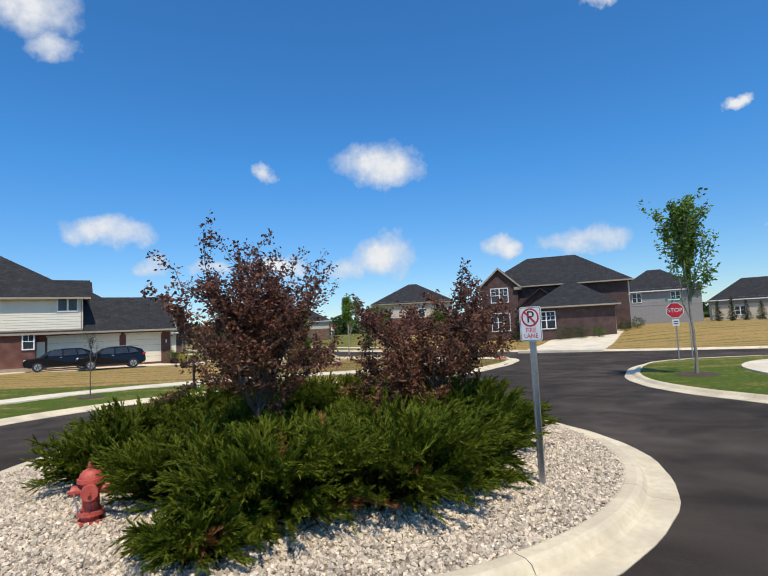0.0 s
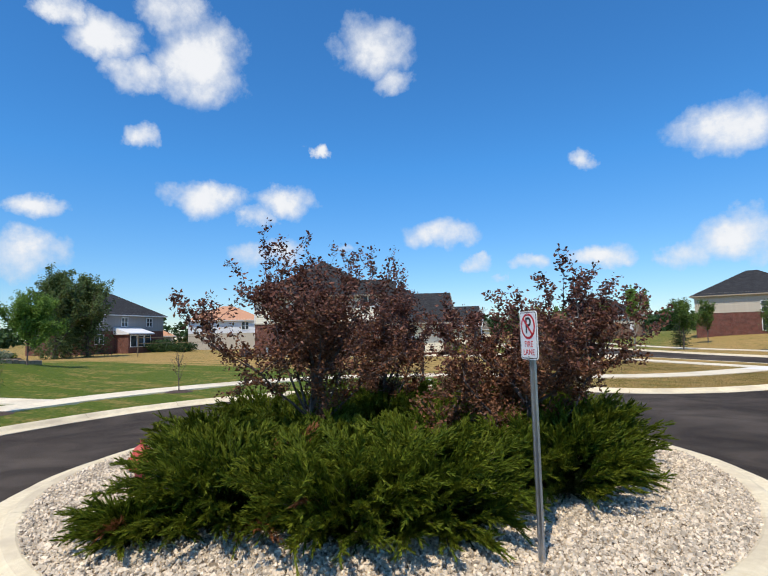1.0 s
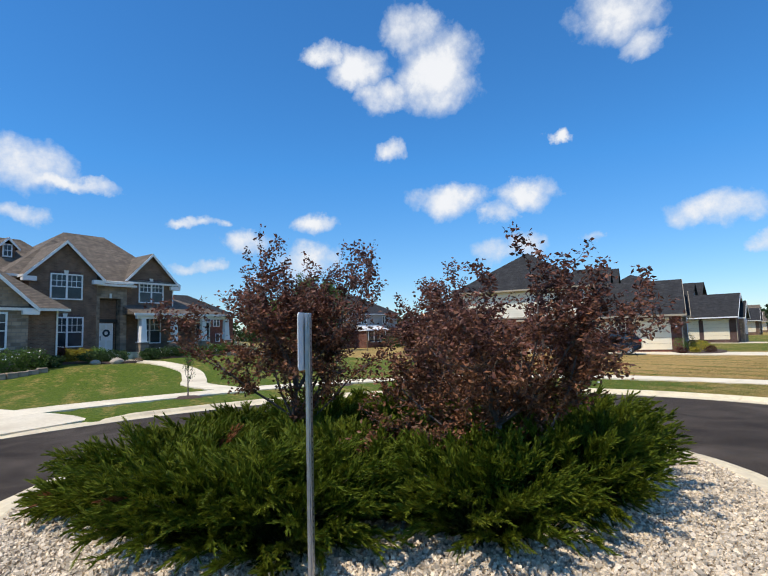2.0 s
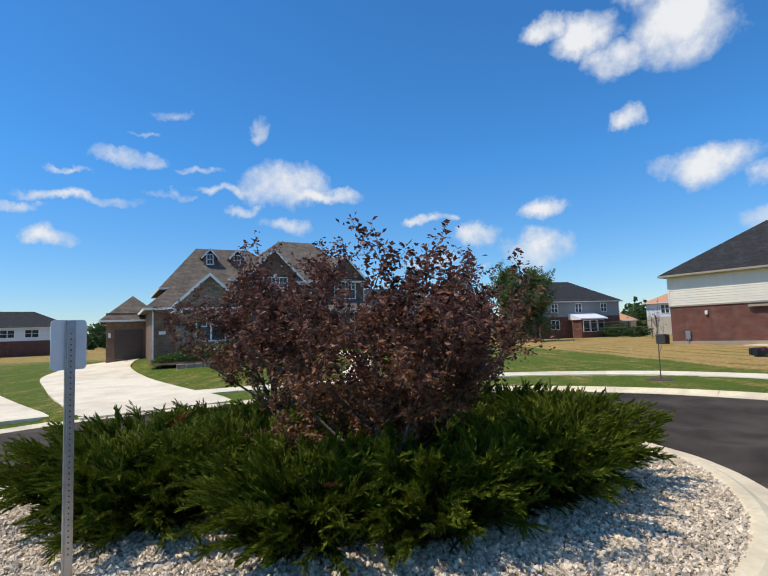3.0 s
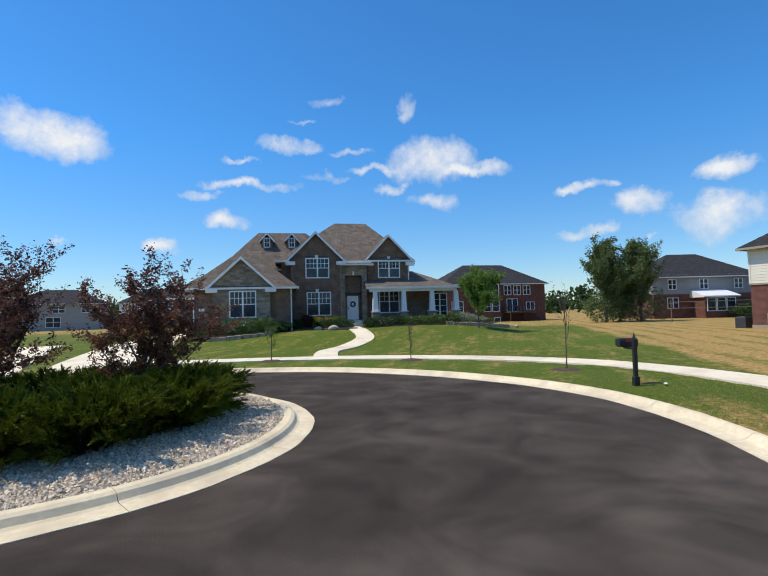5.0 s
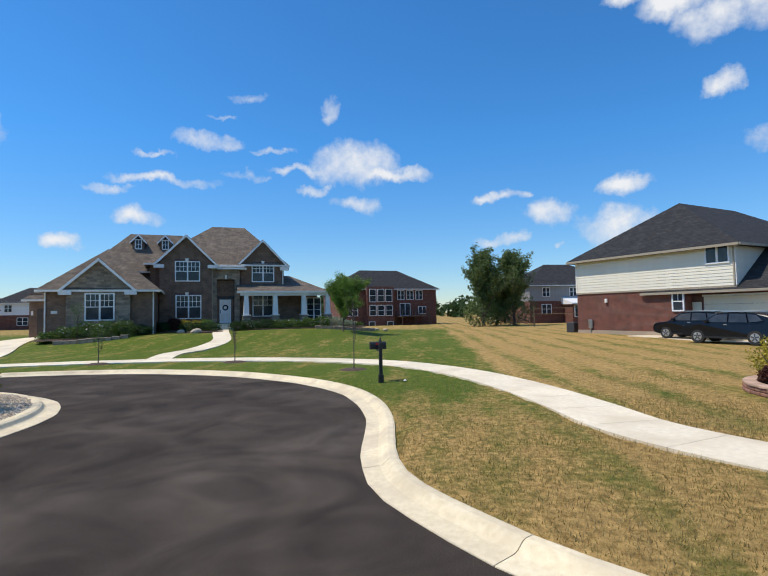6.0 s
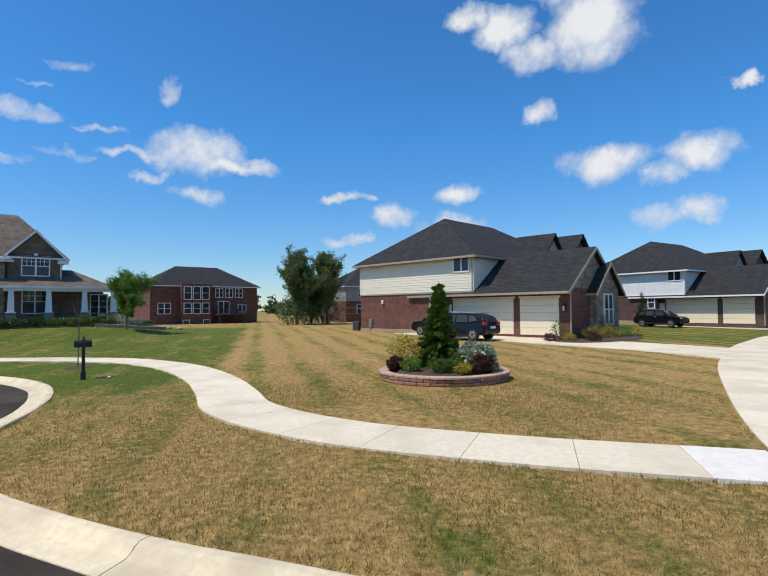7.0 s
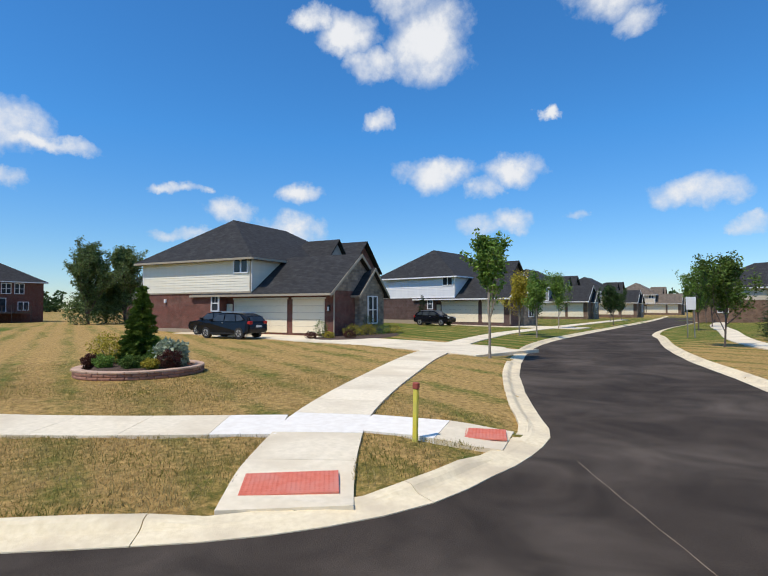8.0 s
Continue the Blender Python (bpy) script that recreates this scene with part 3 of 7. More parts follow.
# ---------------- walks ----------------
WALK_RING = [(-12.2, -0.4), (-14.4, 3.6), (-15.7, 7.6), (-16.4, 11.8), (-16.2, 15.6), (-15.3, 18.8), (-14.0, 21.3), (-12.0, 23.2), (-9.6, 24.65), (-6.6, 25.75), (-3.9, 26.4), (-2.0, 26.75),
             (-0.6, 27.4), (0.6, 28.3), (1.5, 29.25), (2.3, 30.4), (3.0, 31.5), (3.65, 32.7), (4.4, 34.15)]
WALK_PAD = [(4.95, 35.5), (5.8, 36.25), (6.5, 36.85), (7.0, 37.25)]
WALK_ROAD = [(7.95, 32.95), (6.9, 33.5), (5.4, 34.4), (4.2, 35.2), (2.3, 36.75), (-0.3, 39.1), (-4.5, 43.1), (-8.0, 46.9), (-11.4, 50.9), (-14.7, 55.4), (-19.4, 62.8), (-27.0, 78.5), (-43.0, 112.0)]
LANE_A = [(13.6, 16.8), (14.7, 20.0), (16.9, 22.2), (20.2, 22.7), (25.0, 21.2), (34.0, 17.8)]
LANE_B = [(-33.0, 126.0), (-20.0, 97.0), (-10.5, 80.0), (-5.6, 71.0), (-1.8, 65.0), (2.4, 60.0), (8.6, 53.4)]
LANE_C = [(-20.6, 43.4), (-17.0, 45.0), (-12.8, 46.8), (-8.6, 47.9), (-4.9, 48.7)]
LANE_D = [(-30.0, 39.4), (-25.5, 41.2), (-19.4, 44.4)]
LANE_E = [(-33.0, -9.6), (-26.2, -7.6), (-19.6, -3.6), (-14.2, 0.0), (-10.3, 2.9)]
LANE_F = [(-24.0, -15.6), (-16.0, -8.8), (-11.0, -4.4), (-7.9, -1.5)]
LANE_G = [(13.0, 39.0), (16.5, 45.0), (21.0, 52.6)]
LANE_H = [(-40.0, 69.0), (-30.0, 72.0), (-22.0, 75.5)]
LANE_I = [(-35.0, 5.6), (-32.6, 6.5), (-29.0, 8.0), (-25.8, 9.3), (-22.6, 9.2), (-20.0, 8.9), (-16.6, 9.9)]
WALKS = [(WALK_RING, 1.5), (WALK_PAD, 1.3), (WALK_ROAD, 1.55), (LANE_A, 1.5), (LANE_B, 1.5), (LANE_C, 5.2), (LANE_D, 5.6), (LANE_E, 4.7), (LANE_F, 4.0), (LANE_G, 6.2), (LANE_H, 5.0), (LANE_I, 1.2)]


def slab_heights(px, py, d):
    """Walks follow the lawn and ramp down to the gutter at the road."""
    return lawn(px, py, d) * sstep(d + 0.15, 0.0, 1.5) + 0.02 * (1 - sstep(d, 0.0, 1.5))


def slab_height(x, y):
    px, py = np.array([x]), np.array([y])
    return float(slab_heights(px, py, seg_distance(px, py, road_poly[::2]))[0])


# ---------------- ground, road, kerbs ----------------
def spaced(lo, hi, step, far):
    mid = np.arange(lo, hi + step / 2, step)
    out = []
    s, x = step, hi
    while x < far:
        s *= 1.22
        x += s
        out.append(x)
    left = []
    s, x = step, lo
    while x > -far:
        s *= 1.22
        x -= s
        left.append(x)
    return np.r_[left[::-1], mid, out]


gx, gy = spaced(-22, 34, 0.4, 2600), spaced(-6, 74, 0.4, 2600)
PX, PY = np.meshgrid(gx, gy)
fx, fy = PX.ravel(), PY.ravel()
fd = np.empty_like(fx)
fd[:] = seg_distance(fx, fy, road_poly[::2])
fin = inside(fx, fy, road_poly)
fz = lawn(fx, fy, fd)
fz = fz + np.where(fin, 0, 0.012 * sstep(fd, 1.0, 5.0) * (np.sin(fx * 0.9 + 1.3 * np.sin(fy * 0.5)) + np.sin(fy * 1.1 + fx * 0.3)))
for pts, width in WALKS:
    wl = smooth_line(pts, 0.8)
    close = np.where((fx > wl[:, 0].min() - 4) & (fx < wl[:, 0].max() + 4) & (fy > wl[:, 1].min() - 4) & (fy < wl[:, 1].max() + 4))[0]
    hit_ = close[seg_distance(fx[close], fy[close], wl, False) < width / 2 - 0.10]
    fz[hit_] = np.minimum(fz[hit_], slab_heights(fx[hit_], fy[hit_], fd[hit_]) - 0.05)
near_ramp = np.minimum.reduce([np.hypot(fx - x, fy - y) - r for x, y, r in ((7.9, 33.0, 1.3), (7.0, 37.25, 1.2))])
ramp_w = 1 - sstep(near_ramp, 0.0, 0.9)
fz = fz * (1 - ramp_w) + np.minimum(fz, 0.0 + 0.06 * fd) * ramp_w
profile = np.where(fd < 0.75, 0.07 - 0.2 * fd, -0.35)
fz = np.where(fin, np.where(fd < 0.75, profile, -0.35), fz)
nx, ny = len(gx), len(gy)
idx = np.arange(nx * ny).reshape(ny, nx)
quads = np.stack([idx[:-1, :-1], idx[:-1, 1:], idx[1:, 1:], idx[1:, :-1]], -1).reshape(-1, 4)
ground = raw_ob("ground", np.stack([fx, fy, fz], 1).tolist(), quads.tolist(), M["grass"], True)
tagged(ground, "mown lawn, green by the watered lot and dry tan elsewhere", "lawn", kind="structure")

bm = bmesh.new()
vs = [bm.verts.new((x, y, 0.0)) for x, y in road_poly]
bm.faces.new(vs)
bmesh.ops.triangulate(bm, faces=bm.faces[:])
bmesh.ops.recalc_face_normals(bm, faces=bm.faces)
if bm.faces[0].normal.z < 0:
    bmesh.ops.reverse_faces(bm, faces=bm.faces)
road = tagged(mesh_ob("road", bm, M["asphalt"]), "dark fresh asphalt road round a planted island", "road", kind="structure")

# a worn, pale seam across the mouth of the court
seam = smooth_line([(8.3, 37.4), (9.8, 36.5), (11.0, 35.8), (12.0, 35.2)], 0.25)
seam_n = normals_of(seam)
sv, sf = [], []
for k, (p, q) in enumerate(zip(seam, seam_n)):
    w = 0.006 + 0.002 * math.sin(k * 2.7)
    p = p + q * 0.006 * math.sin(k * 1.9)
    sv += [(p[0] - q[0] * w, p[1] - q[1] * w, 0.004), (p[0] + q[0] * w, p[1] + q[1] * w, 0.004)]
    if k:
        sf.append((2 * k - 2, 2 * k - 1, 2 * k + 1, 2 * k))
seam_ob = raw_ob("road_seam", sv, sf, M["gravel"])
seam_ob.parent = road

KERB_PROFILE = [(-0.02, -0.30), (-0.02, 0.125), (0.02, 0.138), (0.11, 0.136), (0.16, 0.115), (0.23, 0.055), (0.28, 0.034), (0.55, 0.012), (0.56, -0.30)]
ISLE_PROFILE = [(-0.02, -0.30), (-0.02, 0.150), (0.02, 0.165), (0.15, 0.163), (0.22, 0.132), (0.27, 0.052), (0.32, 0.030), (0.62, 0.012), (0.63, -0.30)]


def kerb_run(name, line, side, profile, parent, count, closed=False, drop=None):
    """Kerb sections swept along a line; side is +1 when the road lies to the left of the way. drop(x, y) lowers it at drives."""
    nrm = normals_of(line, closed) * side
    n = len(line)
    start = 0
    while start < (n if closed else n - 1):
        stop = min(start + count, n if closed else n - 1)
        ids = [(k % n) for k in range(start, stop + 1)]
        verts, faces = [], []
        for j, k in enumerate(ids):
            p, q = line[k].copy(), nrm[k]
            if j in (0, len(ids) - 1):
                t = line[ids[1]] - line[ids[0]] if j == 0 else line[ids[-2]] - line[ids[-1]]
                p = p + t / np.linalg.norm(t) * 0.006
            low = drop(p[0], p[1]) if drop else 0.0
            wob = 0.008 * math.sin(k * 2.1) + 0.012 * math.sin(k * 5.3)
            for off, z in profile:
                off = off + wob if off > 0.5 else off
                zz = z if z < 0 else z * (1 - low) + min(z, 0.045) * low
                verts.append((p[0] + q[0] * off, p[1] + q[1] * off, zz))
        m = len(profile)
        for j in range(len(ids) - 1):
            for i in range(m - 1):
                a = j * m + i
                faces.append((a, a + 1, a + m + 1, a + m) if side < 0 else (a, a + m, a + m + 1, a + 1))
        faces.append(tuple(range(m)))
        faces.append(tuple(range((len(ids) - 1) * m, len(ids) * m))[::-1])
        ob = raw_ob("kerb_section", verts, faces, M["kerb"])
        ob.parent = parent
        start = stop
    return parent


def ramp_drop(x, y):
    d = min(math.hypot(x - 7.9, y - 33.0) - 1.0, math.hypot(x - 7.0, y - 37.25) - 0.9, math.hypot(x + 10.2, y - 2.8) - 2.6, math.hypot(x + 6.8, y + 0.6) - 1.8, math.hypot(x + 4.4, y - 48.6) - 2.6)
    return float(1 - sstep(d, 0.0, 0.7))


kerb_left = tagged(new("kerb"), "pale rolled concrete kerb and gutter along the outer road edge", "kerb", kind="structure")
kerb_run("kerb", left_line, -1, KERB_PROFILE, kerb_left, 5, drop=ramp_drop)
kerb_far = tagged(new("kerb"), "pale concrete kerb along the far side of the cross road", "kerb", kind="structure")
kerb_run("kerb", far_line, -1, KERB_PROFILE, kerb_far, 10)
kerb_nose = tagged(new("kerb"), "pale concrete kerb curving round the grassed corner", "kerb", kind="structure")
kerb_run("kerb", nose_line, -1, KERB_PROFILE, kerb_nose, 6)
ang = np.linspace(0, 2 * math.pi, 97)[:-1]
isle_line = np.stack([ISLE[0] + (ISLE_R - 0.66) * np.cos(ang), ISLE[1] + (ISLE_R - 0.66) * np.sin(ang)], 1)
kerb_isle = tagged(new("kerb"), "round concrete kerb of the planted island", "kerb", kind="structure")
kerb_run("kerb", isle_line, -1, ISLE_PROFILE, kerb_isle, 8, closed=True)


# ---------------- sidewalks ----------------
def slab_run(name, pts, width, label, step=1.52, mat="concrete", lift=0.035, new_at=None):
    """Concrete slabs in a row, each with its own edges, on the lawn's height."""
    base = tagged(new(name), label, "sidewalk", kind="structure")
    line = smooth_line(pts, step / 4)
    nrm = normals_of(line)
    for start in range(0, len(line) - 1, 4):
        ids = list(range(start, min(start + 4, len(line) - 1) + 1))
        c = line[ids].mean(0)
        top, n = [], len(ids)
        for j, k in enumerate(ids):
            p = line[k].copy()
            if j in (0, n - 1):
                t = line[ids[1]] - line[ids[0]] if j == 0 else line[ids[-2]] - line[ids[-1]]
                p = p + t / np.linalg.norm(t) * 0.005
            for s in (-0.5, 0.5):
                q = p + nrm[k] * width * s
                top.append((q[0], q[1], slab_height(q[0], q[1]) + lift))
        verts = top + [(x, y, z - 0.22) for x, y, z in top]
        m = 2 * n
        faces = []
        for j in range(n - 1):
            a = 2 * j
            faces += [(a, a + 2, a + 3, a + 1), (m + a, m + a + 1, m + a + 3, m + a + 2), (a, m + a, m + a + 2, a + 2), (a + 1, a + 3, m + a + 3, m + a + 1)]
        faces += [(0, 1, m + 1, m), (m - 2, 2 * m - 2, 2 * m - 1, m - 1)]
        fresh = new_at and new_at(*c)
        ob = raw_ob("slab", verts, faces, M["concrete_new" if fresh else mat])
        ob.parent = base
        if fresh:
            ob["label"] = "newer white concrete slab"
    return base


def patch(x, y):
    return math.hypot(x - 4.1, y - 34.3) < 1.5 or math.hypot(x - 5.4, y - 35.8) < 0.8


slab_run("sidewalk", WALK_RING, 1.5, "pale concrete sidewalk curving between two strips of lawn", new_at=patch)
slab_run("sidewalk", WALK_PAD, 1.3, "short concrete walk running down to the road", new_at=patch)
slab_run("sidewalk", WALK_ROAD, 1.55, "pale concrete sidewalk beside the cross road", new_at=patch)
slab_run("sidewalk", LANE_A, 1.5, "concrete sidewalk on the grassed street corner")
slab_run("sidewalk", LANE_B, 1.5, "concrete sidewalk across the cross road")
slab_run("driveway", LANE_C, 5.2, "broad pale concrete driveway of the cream and brick house", step=3.0)
slab_run("driveway", LANE_D, 5.6, "concrete parking apron before the garage doors", step=3.0, lift=0.031)
slab_run("driveway", LANE_E, 4.7, "wide pale concrete driveway of the brown brick house", step=3.0, lift=0.04)
slab_run("driveway", LANE_F, 4.0, "pale concrete driveway of the neighbouring lot", step=3.0, lift=0.04)
slab_run("driveway", LANE_G, 6.2, "concrete driveway of the dark brick house", step=3.0)
slab_run("driveway", LANE_H, 5.0, "concrete driveway of the white-sided house", step=3.0)
slab_run("front_walk", LANE_I, 1.2, "short concrete walk from sidewalk to front steps", step=1.4)

# red warning pads of the two ramps
for (x, y, a, w) in ((7.33, 33.25, 66.0, 1.2), (6.55, 37.0, 48.0, 0.9)):
    ux, uy = -math.sin(radians(a)) * 0.3, math.cos(radians(a)) * 0.3
    slope = math.degrees(math.atan2(slab_height(x + ux, y + uy) - slab_height(x - ux, y - uy), 0.6))
    pad = thing("warning_pad", pose(x, y, slab_height(x, y) + 0.046) @ pose(0, 0, 0, 0, 0, a) @ pose(0, 0, 0, slope, 0, 0), "brick-red tactile warning pad set in the concrete ramp", "warning pad", "ramp pads")
    part("plate", box(-w / 2, w / 2, -0.3, 0.3, -0.02, 0.012, 0.004), M["pad_red"], pad)
    bm = bmesh.new()
    for i in range(int(w / 0.058)):
        for j in range(10):
            px_, py_ = -w / 2 + 0.03 + i * 0.058, -0.27 + j * 0.06
            box(px_ - 0.011, px_ + 0.011, py_ - 0.011, py_ + 0.011, 0.011, 0.017, 0, bm)
    dome = part("domes", bm, M["pad_red"], pad)
    dome["kind"] = "stuff"

# storm drain grate in the gutter
grate = thing("drain_grate", pose(6.62, 29.45, 0.032, 0, 0, 62), "dark iron storm drain grate in the gutter", "drain grate")
part("frame", box(-0.36, 0.36, -0.22, 0.22, -0.06, -0.01), M["black"], grate)
for i in range(9):
    part("bar", box(-0.33 + i * 0.08, -0.29 + i * 0.08, -0.2, 0.2, -0.02, 0.012), M["steel_dark"], grate)


# ---------------- house parts ----------------
def hip(parent, x0, x1, y0, y1, z, zr, mat, ends=(1, 1), axis="x", over=0.45, eaves=True, trim="gutter", run=None, run_high=None):
    """A roof over a rectangle; ends: 1 a hipped end, 0 a gabled one, low then high along the ridge's axis."""
    bm = bmesh.new()
    a0, a1, b0, b1 = (x0, x1, y0, y1) if axis == "x" else (y0, y1, x0, x1)
    half = (b1 - b0) / 2
    pitch = (zr - z) / half
    ze = z - over * pitch
    e0, e1 = (over if ends[0] else 0.3), (over if ends[1] else 0.3)
    r0 = a0 + (run or half) * ends[0] - (0 if ends[0] else 0.3)
    r1 = a1 - (run_high or half) * ends[1] + (0 if ends[1] else 0.3)
    if r0 > r1:
        r0 = r1 = (r0 + r1) / 2
    mid = (b0 + b1) / 2

    def v(a, b, zz):
        return bm.verts.new((a, b, zz) if axis == "x" else (b, a, zz))

    th = 0.14
    low = [v(a0 - e0, b0 - over, ze - th), v(a1 + e1, b0 - over, ze - th), v(a1 + e1, b1 + over, ze - th), v(a0 - e0, b1 + over, ze - th)]
    top = [v(a0 - e0, b0 - over, ze), v(a1 + e1, b0 - over, ze), v(a1 + e1, b1 + over, ze), v(a0 - e0, b1 + over, ze)]
    q0, q1 = v(r0, mid, zr), v(r1, mid, zr)
    if ends[0] and ends[1]:
        bm.faces.new(low[::-1])
        for i in range(4):
            bm.faces.new((low[i], low[(i + 1) % 4], top[(i + 1) % 4], top[i]))
        bm.faces.new((top[0], top[1], q1, q0))
        bm.faces.new((top[2], top[3], q0, q1))
        bm.faces.new((top[1], top[2], q1))
        bm.faces.new((top[3], top[0], q0))
    else:
        u0, u1 = v(r0, mid, zr - th), v(r1, mid, zr - th)
        bm.faces.new((top[0], top[1], q1, q0))
        bm.faces.new((top[2], top[3], q0, q1))
        bm.faces.new((low[1], low[0], u0, u1))
        bm.faces.new((low[3], low[2], u1, u0))
        bm.faces.new((low[0], low[1], top[1], top[0]))
        bm.faces.new((low[2], low[3], top[3], top[2]))
        for i, j, q, u in ((0, 3, q0, u0), (1, 2, q1, u1)):
            bm.faces.new((low[i], top[i], q, u))
            bm.faces.new((top[j], low[j], u, q))
    bmesh.ops.recalc_face_normals(bm, faces=bm.faces)
    roof = part("roof", bm, mat, parent)
    if eaves:
        g = 0.075
        for s, bb in ((-1, b0 - over), (1, b1 + over)):
            lo_, hi_ = sorted((bb, bb + s * g))
            bx = (a0 - e0, a1 + e1, lo_, hi_, ze - 0.17, ze - 0.02)
            part("gutter", box(*bx) if axis == "x" else box(bx[2], bx[3], bx[0], bx[1], bx[4], bx[5]), M[trim], roof)
        for end, aa, e, s in ((ends[0], a0, e0, -1), (ends[1], a1, e1, 1)):
            if end:
                lo_, hi_ = sorted((aa + s * e, aa + s * (e + g)))
                bx = (lo_, hi_, b0 - over, b1 + over, ze - 0.17, ze - 0.02)
                part("gutter", box(*bx) if axis == "x" else box(bx[2], bx[3], bx[0], bx[1], bx[4], bx[5]), M[trim], roof)
    return roof


def gable_wall(parent, a0, a1, b, z, zr, mat, axis="x", thick=0.2):
    """The triangle of wall under a gabled end; axis is the wall's own direction."""
    mid = (a0 + a1) / 2
    pts = [(a0, b, z), (a1, b, z), (mid, b, zr)] if axis == "x" else [(b, a0, z), (b, a1, z), (b, mid, zr)]
    return part("gable_wall", prism(pts, (0, thick, 0) if axis == "x" else (-thick, 0, 0)), mat, parent)


def barge(parent, a0, a1, b, z, zr, axis="x", over=0.45, w=0.20, mat="white", out=0.34):
    """Painted rake boards along a gable's two slopes, with short returns at the eaves."""
    mid = (a0 + a1) / 2
    pitch = (zr - z) / (mid - a0)
    for s in (-1, 1):
        e = mid + s * ((mid - a0) + over)
        ze = z - over * pitch
        pts = [(e, ze - 0.02), (mid, zr - 0.02), (mid, zr - 0.02 - w * 1.15), (e, ze - 0.02 - w * 1.15)]
        if axis == "x":
            part("rake_board", prism([(p, b - out, q) for p, q in pts], (0, 0.05, 0)), M[mat], parent)
            part("eave_return", box(min(e, e - s * 0.8), max(e, e - s * 0.8), b - out + 0.06, b + 0.1, ze - 0.36, ze - 0.06), M[mat], parent)
        else:
            part("rake_board", prism([(b + out, p, q) for p, q in pts], (-0.05, 0, 0)), M[mat], parent)


def block(parent, name, x0, x1, y0, y1, z0, z1, mat):
    return part(name, box(x0, x1, y0, y1, z0, z1), M[mat], parent)


def opening(parent, name, a, b, z, w, h, face, cols=2, rows=2, glass="glass", trim="white", bar=0.035, rim=0.09, sub=(1, 1)):
    """A window: frame, panes and muntins. face: '-y', '+x' or '-x' of the house; a its centre along the wall, b the wall's plane."""
    def put(n, u0, u1, v0, v1, d0, d1, mat, par):
        if face == "-y":
            bx = (u0, u1, b - d1, b - d0, v0, v1)
        elif face == "+x":
            bx = (b + d0, b + d1, u0, u1, v0, v1)
        else:
            bx = (b - d1, b - d0, u0, u1, v0, v1)
        return part(n, box(*bx), M[mat], par)

    l, r, lo, hi = a - w / 2, a + w / 2, z, z + h

    def at(u, v, d):
        return (u, b - d, v) if face == "-y" else (b + d, u, v) if face == "+x" else (b - d, u, v)

    # the frame is one ring with depth
    bm = bmesh.new()
    ring = []
    for d in (-0.05, 0.10):
        for q in (rim, 0.0):
            ring.append([bm.verts.new(at(u, v, d)) for u, v in ((l - q, lo - q), (r + q, lo - q), (r + q, hi + q), (l - q, hi + q))])
    ob_, ib_, of_, if_ = ring
    for k in range(4):
        n = (k + 1) % 4
        bm.faces.new((of_[k], of_[n], if_[n], if_[k]))
        bm.faces.new((ob_[k], ob_[n], of_[n], of_[k]))
        bm.faces.new((if_[k], if_[n], ib_[n], ib_[k]))
        bm.faces.new((ob_[n], ob_[k], ib_[k], ib_[n]))
    bmesh.ops.recalc_face_normals(bm, faces=bm.faces)
    fr = part(name, bm, M[trim], parent)
    for i in range(1, cols):
        c = l + w * i / cols
        put("mullion", c - 0.06, c + 0.06, lo, hi, -0.04, 0.09, trim, fr)
    for j in range(1, rows):
        c = lo + h * j / rows
        put("sash_rail", l, r, c - 0.03, c + 0.03, -0.04, 0.085, trim, fr)
    for i in range(cols):
        for j in range(rows):
            u0, u1 = l + w * i / cols, l + w * (i + 1) / cols
            v0, v1 = lo + h * j / rows, lo + h * (j + 1) / rows
            put("pane", u0, u1, v0, v1, 0.036, 0.05, glass, fr)
            if sub[0] * sub[1] > 1 and j == rows - 1:
                for k in range(1, sub[0]):
                    c = u0 + (u1 - u0) * k / sub[0]
                    put("muntin", c - bar / 2, c + bar / 2, v0, v1, 0.05, 0.065, trim, fr)
                for k in range(1, sub[1]):
                    c = v0 + (v1 - v0) * k / sub[1]
                    put("muntin", u0, u1, c - bar / 2, c + bar / 2, 0.05, 0.065, trim, fr)
    return fr


def lap_siding(parent, x0, x1, y, z0, z1, mat, face="-y", step=0.19):
    """Lapped boards on a wall, each its own piece."""
    n = max(1, round((z1 - z0) / step))
    h = (z1 - z0) / n
    bm = bmesh.new()
    if face == "-y":
        pts = [(x0, y, 0), (x0, y - 0.012, h), (x0, y - 0.034, 0)]
        prism(pts, (x1 - x0, 0, 0), bm)
    elif face == "+x":
        prism([(y, x0, 0), (y + 0.034, x0, 0), (y + 0.012, x0, h)], (0, x1 - x0, 0), bm)
    else:
        prism([(y, x0, 0), (y - 0.034, x0, 0), (y - 0.012, x0, h)], (0, x1 - x0, 0), bm)
    me = None
    for i in range(n):
        if me is None:
            ob = part("siding_board", bm, mat, parent)
            me = ob.data
        else:
            ob = new("siding_board", me)
            ob.parent = parent
        ob.location = (0, 0, z0 + i * h)


